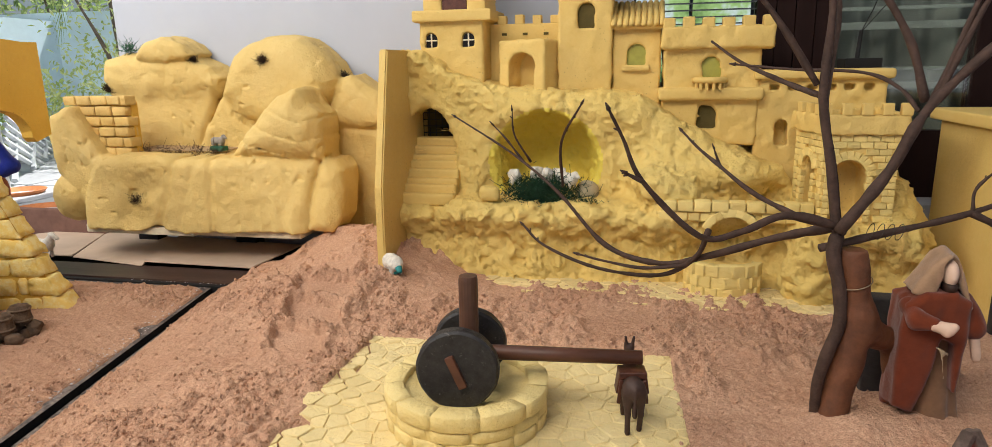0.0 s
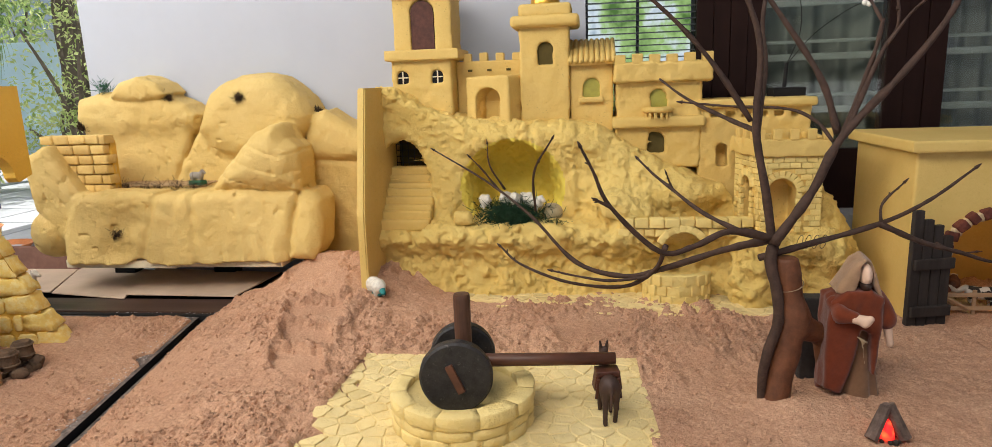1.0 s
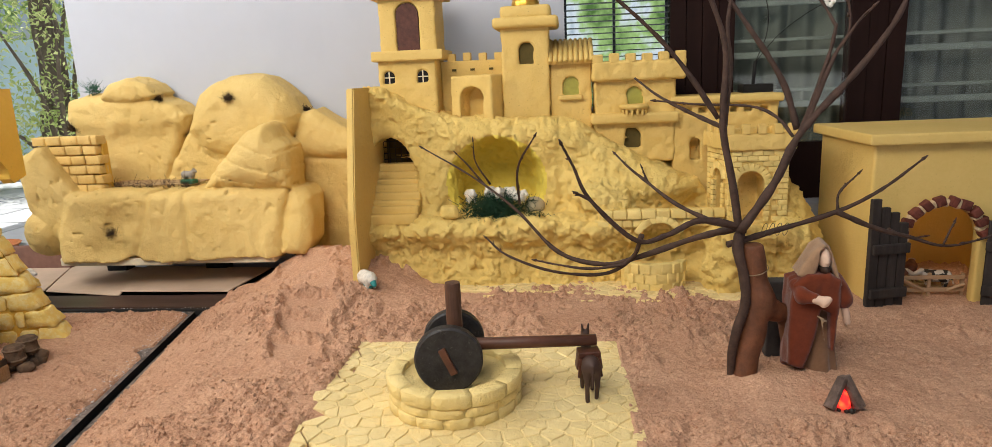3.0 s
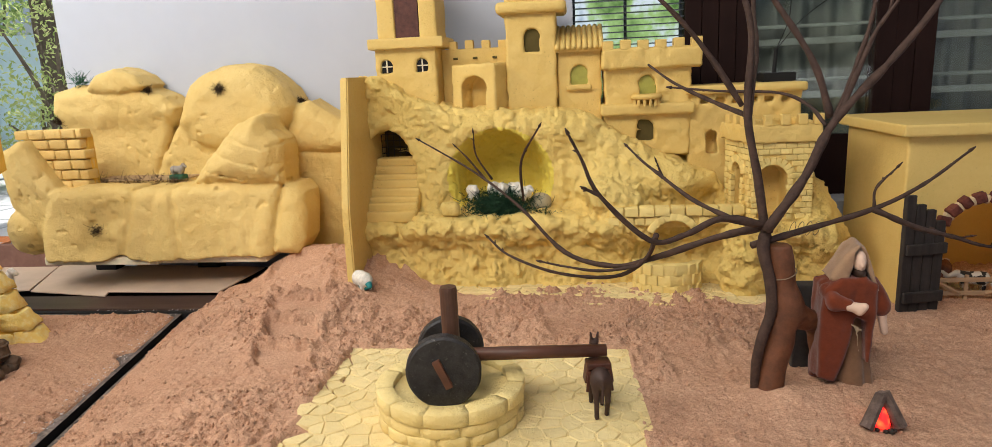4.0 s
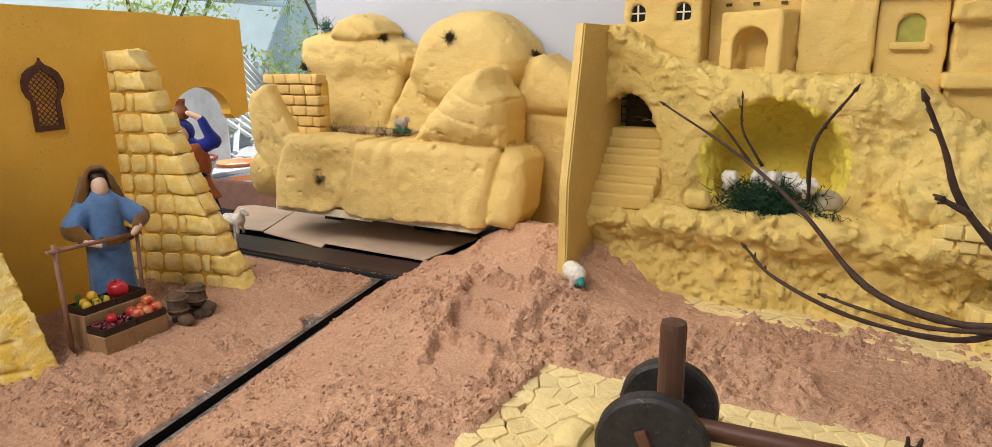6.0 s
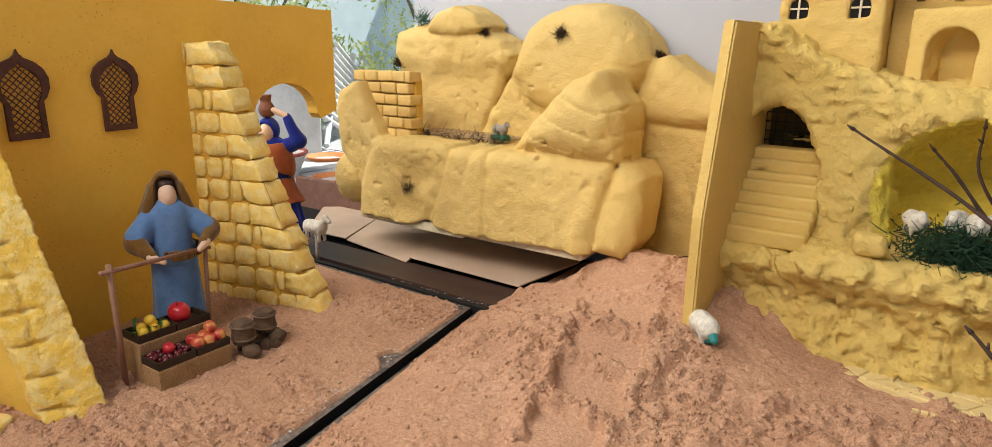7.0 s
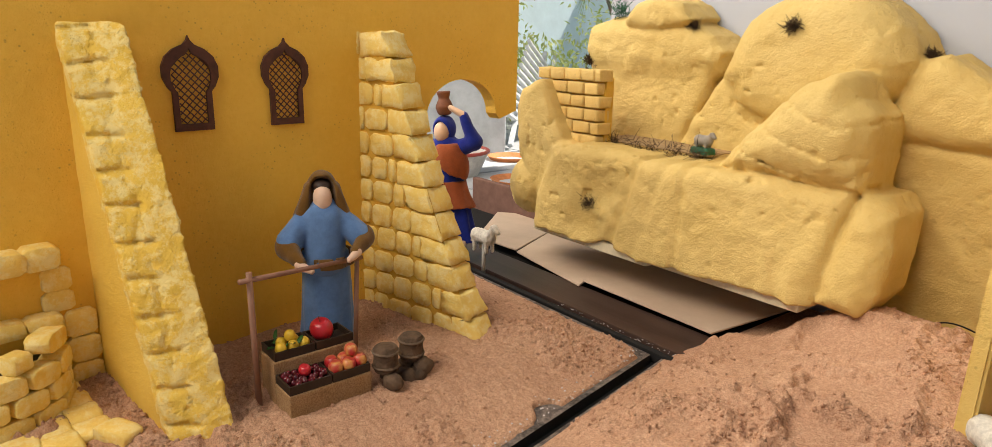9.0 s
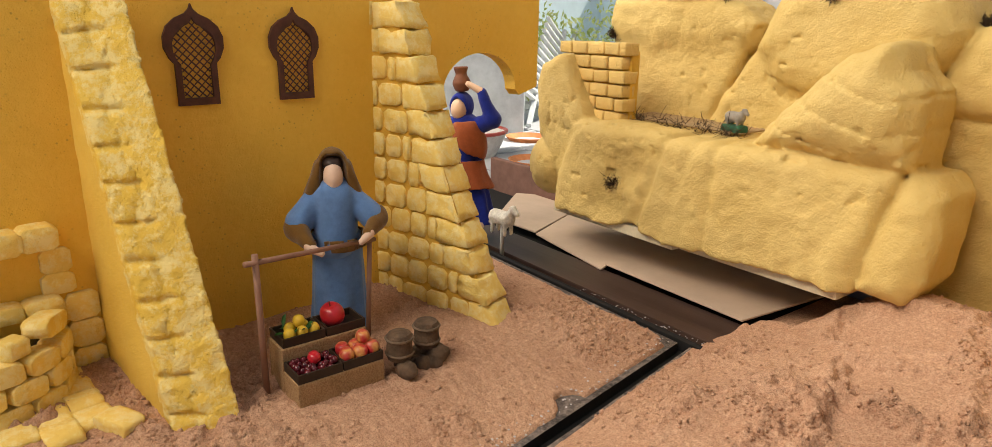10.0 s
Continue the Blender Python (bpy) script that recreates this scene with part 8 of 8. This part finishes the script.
def house_front():
    y0, y1 = 2.235, 2.275
    glass = Nodes("window_glass")
    glass.bsdf.inputs["Transmission Weight"].default_value = 1.0
    glass.bsdf.inputs["IOR"].default_value = 1.45
    m_glass = glass.finish((0.80, 0.86, 0.83), 0.02, spec=0.5)

    def stile(name, x0, x1, z0=-0.045, z1=2.2):
        th = thing(name, "dark brown grooved wooden door stile", "door frame", "door stiles", "structure", pose(x0, y0, z0))
        k = max(1, round((x1 - x0) / 0.058))
        w = (x1 - x0) / k
        for i in range(k):
            part("board", bm_box(x0 + i * w + 0.001, x0 + (i + 1) * w - 0.001, y0 + 0.004 * (i % 2), y1, z0, z1, 0.0015), M_DOORW, th)
        part("backing", bm_box(x0, x1, y1 + 0.001, y1 + 0.015, z0, z1), M_DOORW, th)
    stile("door_frame_1", -0.04, 0.015)
    stile("door_frame_2", 0.385, 0.605)
    stile("door_frame_3", 0.985, 1.165)
    stile("door_frame_4", 1.62, 1.80)
    b = bm_box(0.606, 0.984, y0, y1, -0.045, 0.40)
    tagged(new("door_1", bm_mesh("door_1", b, M_DOORW)), "dark brown solid lower door panel", "door", kind="structure")
    b = bm_box(1.166, 1.619, y0, y1, -0.045, 0.40)
    tagged(new("door_2", bm_mesh("door_2", b, M_DOORW)), "dark brown solid lower door panel", "door", kind="structure")
    b = bm_box(0.016, 0.384, y0, 2.30, -0.045, 0.55)
    tagged(new("wall_under_window", bm_mesh("wall_under_window", b, M_WHITE)), "white wall below the louvred window", "wall", kind="structure")
    b = bm_box(0.50, 3.2, 2.11, 2.234, -0.045, 0.20, 0.004)
    tagged(new("door_step", bm_mesh("door_step", b, plain("grey_cement", (0.33, 0.34, 0.36), 0.8, grain=12))), "grey cement doorstep before the doors", "step", kind="structure")
    for x0, x1, nm in ((0.606, 0.984, "window_1"), (1.166, 1.619, "window_2")):
        th = thing(nm, "tall door pane with pale curtain and bars behind the glass", "window", "", "structure", pose(x0, y0, 0.4))
        p = part("pane", bm_box(x0, x1, y0 + 0.012, y0 + 0.017, 0.401, 2.2), m_glass, th)
        p.visible_shadow = False
        m_bar = plain("bar_grey", (0.17, 0.18, 0.165), 0.6)
        for i in range(9):
            z = 0.52 + i * 0.175
            part("bar", bm_box(x0, x1, y0 + 0.05, y0 + 0.062, z, z + 0.022, 0.003), m_bar, th)
            part("bar", bm_box(x0, x1, y0 + 0.05, y0 + 0.062, z + 0.055, z + 0.066, 0.003), m_bar, th)
        V, F = [], []
        n = 90
        for i in range(n + 1):
            x = x0 - 0.05 + (x1 - x0 + 0.1) * i / n
            yy = y0 + 0.13 + 0.018 * math.sin(x * 70) + 0.02 * math.sin(x * 23 + 1)
            V += [(x, yy, 0.1), (x, yy, 2.3)]
        for i in range(n):
            F.append((2 * i, 2 * i + 2, 2 * i + 3, 2 * i + 1))
        cur = mesh_of("curtain", V, F, plain("grey_green_curtain", (0.11, 0.115, 0.10), 0.9, grain=8, amount=0.2))
        part("curtain", cur, None, th, "pale grey-green hanging curtain")
    # louvred window beside them, with a glowing panel in garden colours behind
    th = thing("window_3", "louvred window of thin dark horizontal blades", "window", "", "structure", pose(0.2, y0, 0.55))
    m_blade = plain("dark_blade", (0.06, 0.065, 0.07), 0.35)
    for i in range(40):
        z = 0.56 + i * 0.0205
        part("blade", bm_box(0.016, 0.384, y0 + 0.010, y0 + 0.034, -0.0016, 0.0016, m=pose(0, 0, z, 0, 0, 0)), m_blade, th)
    for x in (0.018, 0.190, 0.372):
        part("upright", bm_box(x, x + 0.010, y0 + 0.035, y0 + 0.045, 0.55, 1.4), m_blade, th)
    # Panel glows by itself to give the bright green and white between blades.
    n = Nodes("painted_garden_glow")
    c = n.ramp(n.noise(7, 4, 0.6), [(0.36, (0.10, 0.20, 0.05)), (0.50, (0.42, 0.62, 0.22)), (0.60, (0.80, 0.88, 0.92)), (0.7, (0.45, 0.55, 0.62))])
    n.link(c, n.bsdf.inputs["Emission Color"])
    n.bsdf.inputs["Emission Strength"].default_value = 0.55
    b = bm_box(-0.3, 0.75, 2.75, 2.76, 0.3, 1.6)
    tagged(new("backdrop_glow_panel", bm_mesh("backdrop_glow_panel", b, n.finish((0, 0, 0), 1.0))), "glowing panel in blurred garden and sky colours behind the louvred window", "backdrop", kind="structure")
    # Unseen back wall, added so no sun comes through the window gap.
    b = bm_box(-0.3, 3.4, 3.2, 3.3, -0.045, 2.75)
    tagged(new("wall_inner", bm_mesh("wall_inner", b, M_WHITE)), "unseen plain room wall added to block sun", "wall", kind="structure")
    # lantern box with wires and paper blossoms, behind the rampart
    th = thing("lamp_box", "small black box with a stick and two wire blossoms", "lamp box", m=pose(0.63, 2.06, 0.58))
    part("box", bm_box(0.585, 0.678, 2.02, 2.10, 0.585, 0.612, 0.003), M_BLACK, th)
    part("stick", bm_tube([(0.622, 2.05, 0.61), (0.626, 2.05, 0.685)], 0.006, 0.005, 8, smooth_path=False), M_BLACK, th)
    m_petal = plain("white_petal", (0.75, 0.73, 0.66), 0.7)
    for pts in ([(0.626, 2.05, 0.68), (0.645, 2.0, 0.77), (0.625, 1.95, 0.86), (0.575, 1.93, 0.905)], [(0.626, 2.05, 0.68), (0.68, 2.0, 0.76), (0.75, 1.95, 0.82), (0.80, 1.93, 0.845)]):
        part("wire", bm_tube(pts, 0.0013, 0.0012, 6), M_BLACK, th, smooth=True)
        b = bmesh.new()
        for k in range(5):
            a = k * 2 * math.pi / 5
            bmesh.ops.create_icosphere(b, subdivisions=1, radius=0.009, matrix=Matrix.Translation(Vector(pts[-1]) + Vector((0.010 * math.cos(a), -0.002, 0.010 * math.sin(a)))) @ Matrix.Diagonal((1, 0.4, 1, 1)))
        part("blossom", b, m_petal, th, "white paper blossom", smooth=True)
    b = bm_box(0.742, 0.756, 0.30, 0.905, -0.02, 0.20, 0.003)
    tagged(new("white_panel", bm_mesh("white_panel", b, M_WHITE)), "white foam panel edge standing on the sawdust", "panel")


house_front()

# ---------------------------------------------------------------- the yard


def leaf_cloud(name, parent, blobs, count, size, mat, seed, long=1.0):
    """Many small folded leaves inside several blobs (centre, radii)."""
    rnd = random.Random(seed)
    V, F = [], []
    for _ in range(count):
        c, r = rnd.choice(blobs)
        while True:
            q = Vector((rnd.uniform(-1, 1), rnd.uniform(-1, 1), rnd.uniform(-1, 1)))
            if q.length < 1:
                break
        q = q * (0.55 + 0.45 * q.length)
        p = Vector(c) + Vector((q.x * r[0], q.y * r[1], q.z * r[2]))
        e = Euler((rnd.uniform(-1.2, 1.2), rnd.uniform(-1.2, 1.2), rnd.uniform(0, 6.28))).to_matrix()
        L, W = size * rnd.uniform(0.6, 1.4) * long, size * rnd.uniform(0.25, 0.45)
        b = len(V)
        V += [p, p + e @ Vector((L * 0.5, W, L * 0.08)), p + e @ Vector((L, 0, -L * 0.1)), p + e @ Vector((L * 0.5, -W, L * 0.08))]
        F += [(b, b + 1, b + 2), (b, b + 2, b + 3)]
    return part(name, mesh_of(name, V, F, mat, False), None, parent)


def leaf_material(name, a, b_):
    n = Nodes(name)
    geo = n.add("ShaderNodeNewGeometry")
    c = n.ramp(geo.outputs["Random Per Island"], [(0.0, a), (1.0, b_)])
    m = n.finish(c, 0.55, spec=0.3)
    tr = n.add("ShaderNodeBsdfTranslucent")
    n.link(c, tr.inputs["Color"])
    mx = n.add("ShaderNodeMixShader")
    mx.inputs[0].default_value = 0.45
    n.link(n.bsdf.outputs[0], mx.inputs[1])
    n.link(tr.outputs[0], mx.inputs[2])
    n.link(mx.outputs[0], n.t.nodes["Material Output"].inputs["Surface"])
    return m


def yard():
    m_leaf = leaf_material("garden_leaf", (0.16, 0.25, 0.08), (0.44, 0.54, 0.20))
    m_lime = leaf_material("lime_leaf", (0.36, 0.47, 0.14), (0.72, 0.75, 0.36))
    m_trunk = plain("grey_trunk", (0.16, 0.125, 0.095), 0.9, grain=12, amount=0.4, bump=0.8, dist=0.01)
    rnd = random.Random(77)

    def shrub(label, base, h, blobs, count, size, mat, seed, stems=6, long=1.6):
        th = thing("garden_shrub", label, "shrub", "garden shrubs", m=pose(*base))
        for i in range(stems):
            tip = Vector(blobs[i % len(blobs)][0]) + Vector((rnd.uniform(-0.3, 0.3), rnd.uniform(-0.3, 0.3), rnd.uniform(-0.1, 0.4)))
            b0 = Vector(base) + Vector((rnd.uniform(-0.12, 0.12), rnd.uniform(-0.12, 0.12), 0))
            part("stem", bm_tube([b0, b0.lerp(tip, 0.5) + Vector((rnd.uniform(-0.15, 0.15), 0, 0.1)), tip], 0.028, 0.008, 7, wobble=0.15), m_trunk, th, smooth=True)
        leaf_cloud("crown", th, blobs, count, size, mat, seed, long)
    shrub("tall lime green sunlit shrub with thin grey stems", (-4.1, 4.9, -0.045), 3, [((-4.1, 4.9, 1.2), (0.7, 0.6, 0.8)), ((-4.5, 5.3, 2.0), (0.8, 0.6, 0.7)), ((-3.7, 5.2, 1.9), (0.6, 0.6, 0.9)), ((-4.2, 4.8, 0.5), (0.5, 0.5, 0.4))], 3300, 0.032, m_lime, 1, 10)
    shrub("broad dark green garden bush beyond the veranda", (-5.6, 4.2, -0.045), 3, [((-5.6, 4.2, 0.5), (0.8, 0.7, 0.6)), ((-5.9, 4.6, 1.3), (0.8, 0.7, 0.7)), ((-5.0, 4.5, 0.35), (0.6, 0.5, 0.4))], 3600, 0.040, m_lime, 2)
    shrub("low leafy plants along the yard wall", (-3.2, 4.6, -0.045), 1, [((-3.2, 4.7, 0.35), (0.6, 0.4, 0.35)), ((-2.7, 5.0, 0.5), (0.5, 0.4, 0.5))], 3200, 0.034, m_lime, 3, 4)
    th = thing("palm", "tall palm with drooping feathery fronds", "palm", m=pose(-4.9, 6.0, -0.045))
    part("trunk", bm_tube([(-4.75, 5.6, -0.05), (-4.7, 5.65, 1.2), (-4.8, 5.7, 3.2)], 0.10, 0.085, 12, wobble=0.1), m_trunk, th, smooth=True)
    for i in range(16):
        a = i * 2.399
        V, F = [], []
        c0 = Vector((-4.78, 5.68, 2.9 if i % 3 else 2.2))
        L = rnd.uniform(1.1, 1.7)
        for k in range(34):
            t = k / 33
            p = c0 + Vector((math.cos(a) * L * t, math.sin(a) * L * t, 0.45 * t - 1.5 * t * t))
            for sgn in (-1, 1):
                d = Vector((-math.sin(a), math.cos(a), 0)) * (sgn * 0.32 * math.sin(math.pi * (0.08 + 0.9 * t))) + Vector((math.cos(a) * 0.15, math.sin(a) * 0.15, -0.30))
                w = Vector((math.cos(a), math.sin(a), 0.2)) * 0.012
                b = len(V)
                V += [p - w, p + w, p + d]
                F.append((b, b + 1, b + 2))
        part("frond", mesh_of("frond", V, F, m_leaf, False), None, th)
    # yard walls
    m_blue = plain("pale_blue_render", (0.70, 0.83, 0.89), 0.85, grain=4, amount=0.08)
    b = bm_box(-9.0, -1.0, 7.2, 7.4, -0.045, 1.35)
    tagged(new("yard_wall", bm_mesh("yard_wall", b, m_blue)), "pale blue rendered yard wall", "wall", kind="structure")
    b = bm_box(-7.2, -7.0, -4.0, 7.2, -0.045, 1.25)
    tagged(new("yard_wall_west", bm_mesh("yard_wall_west", b, m_blue)), "pale blue rendered side wall of the yard", "wall", kind="structure")
    for i, (x, y, s) in enumerate(((-8.5, 9.0, 1.6), (-5.8, 9.6, 1.9), (-3.0, 9.2, 1.7), (-9.2, 4.5, 1.6), (-9.4, 1.5, 1.7))):
        shrub("distant leafy tree behind the yard wall", (x, y, -0.045), 3, [((x, y, 1.7), (1.2 * s, 1.0, 1.0)), ((x + 0.7, y, 2.9), (1.0 * s, 1.0, 1.1)), ((x - 0.8, y, 2.6), (1.0, 1.0, 0.9))], 2400, 0.10, m_lime if i % 3 else m_leaf, 10 + i, 4)
    # grey slab leaning in the yard, slats, bowls
    m_conc = plain("weathered_cement", (0.40, 0.42, 0.43), 0.9, grain=7, amount=0.25, bump=0.4, dist=0.004)
    b = bm_box(-0.35, 0.42, 0, 0.05, 0, 0.62, 0.006, m=pose(-3.72, 2.78, -0.045, -8, 0, 48))
    tagged(new("cement_slab", bm_mesh("cement_slab", b, m_conc)), "weathered grey cement slab leaning upright in the yard", "slab")
    th = thing("slat_stack", "leaning stack of pale grey painted fence slats", "fence slats", m=pose(-3.9, 3.6, 0))
    m_slat = plain("pale_grey_paint", (0.55, 0.57, 0.58), 0.6, grain=20, amount=0.2)
    for i in range(12):
        z = 0.02 + 0.038 * i
        part("slat", bm_box(-0.75, 0.75, -0.012, 0.012, 0, 0.026, 0.003, m=pose(-3.95 - 0.035 * i, 3.72 + 0.045 * i, z, -25, 14, 128)), m_slat, th)
    for k in (-0.5, 0.1, 0.6):
        part("batten", bm_tube([Vector((-3.86, 3.62, 0)) + Vector((-0.61 * k, 0.79 * k, 0.0)), Vector((-4.40, 4.22, 0.55)) + Vector((-0.61 * k, 0.79 * k, 0.0))], 0.02, 0.02, 5, smooth_path=False), m_slat, th)
    m_tub = plain("white_enamel", (0.68, 0.66, 0.62), 0.4)
    m_rim = plain("red_rim", (0.45, 0.08, 0.06), 0.4)
    th = thing("wash_tub", "white round tub with a red rim on the paving", "tub", m=pose(-3.1, 2.48, -0.045))
    part("bowl", bm_lathe([(0, 0), (0.13, 0), (0.19, 0.13), (0.18, 0.13), (0.12, 0.015), (0, 0.015)], 32, centre=(-3.1, 2.48, -0.045)), m_tub, th, smooth=False)
    ring = [(-3.1 + 0.186 * math.cos(a), 2.48 + 0.186 * math.sin(a), 0.088) for a in [k * 2 * math.pi / 24 for k in range(25)]]
    part("rim", bm_tube(ring, 0.009, 0.009, 6, per=1, smooth_path=False), m_rim, th, "red enamel rim")
    m_ter = plain("orange_terracotta", (0.55, 0.20, 0.07), 0.7)
    for x, y in ((-3.30, 3.02), (-2.75, 2.62)):
        b = bm_lathe([(0, 0), (0.10, 0), (0.13, 0.035), (0.12, 0.035), (0.09, 0.012), (0, 0.012)], 26, centre=(x, y, -0.045))
        tagged(new("clay_dish", bm_mesh("clay_dish", b, m_ter)), "shallow orange clay dish on the paving", "dish", "clay dishes")
    # paving joints as real slabs near the veranda
    pv = thing("yard_paving", "uneven pale grey paving slabs of the yard", "paving", "", "structure", pose(-3, 3, -0.045))
    m_slab = painted_foam("paving_slab", (0.56, 0.57, 0.59), (0.42, 0.43, 0.45), lumps=0.2, vary=0.2, scale=0.2)
    rnd = random.Random(55)
    proto = bm_mesh("slab", bm_box(-0.5, 0.5, -0.5, 0.5, -0.5, 0.5, 0.02, 1), m_slab)
    for i in range(9):
        for j in range(12):
            x, y = -2.35 - i * 0.46, 1.2 + j * 0.46
            ob = new("slab", proto)
            ob.matrix_basis = pose(x + rnd.uniform(-0.01, 0.01), y, -0.045 + rnd.uniform(0.002, 0.007), 0, 0, rnd.uniform(-1, 1)) @ Matrix.Diagonal((0.445, 0.445, 0.02, 1))
            attach(ob, pv)


yard()
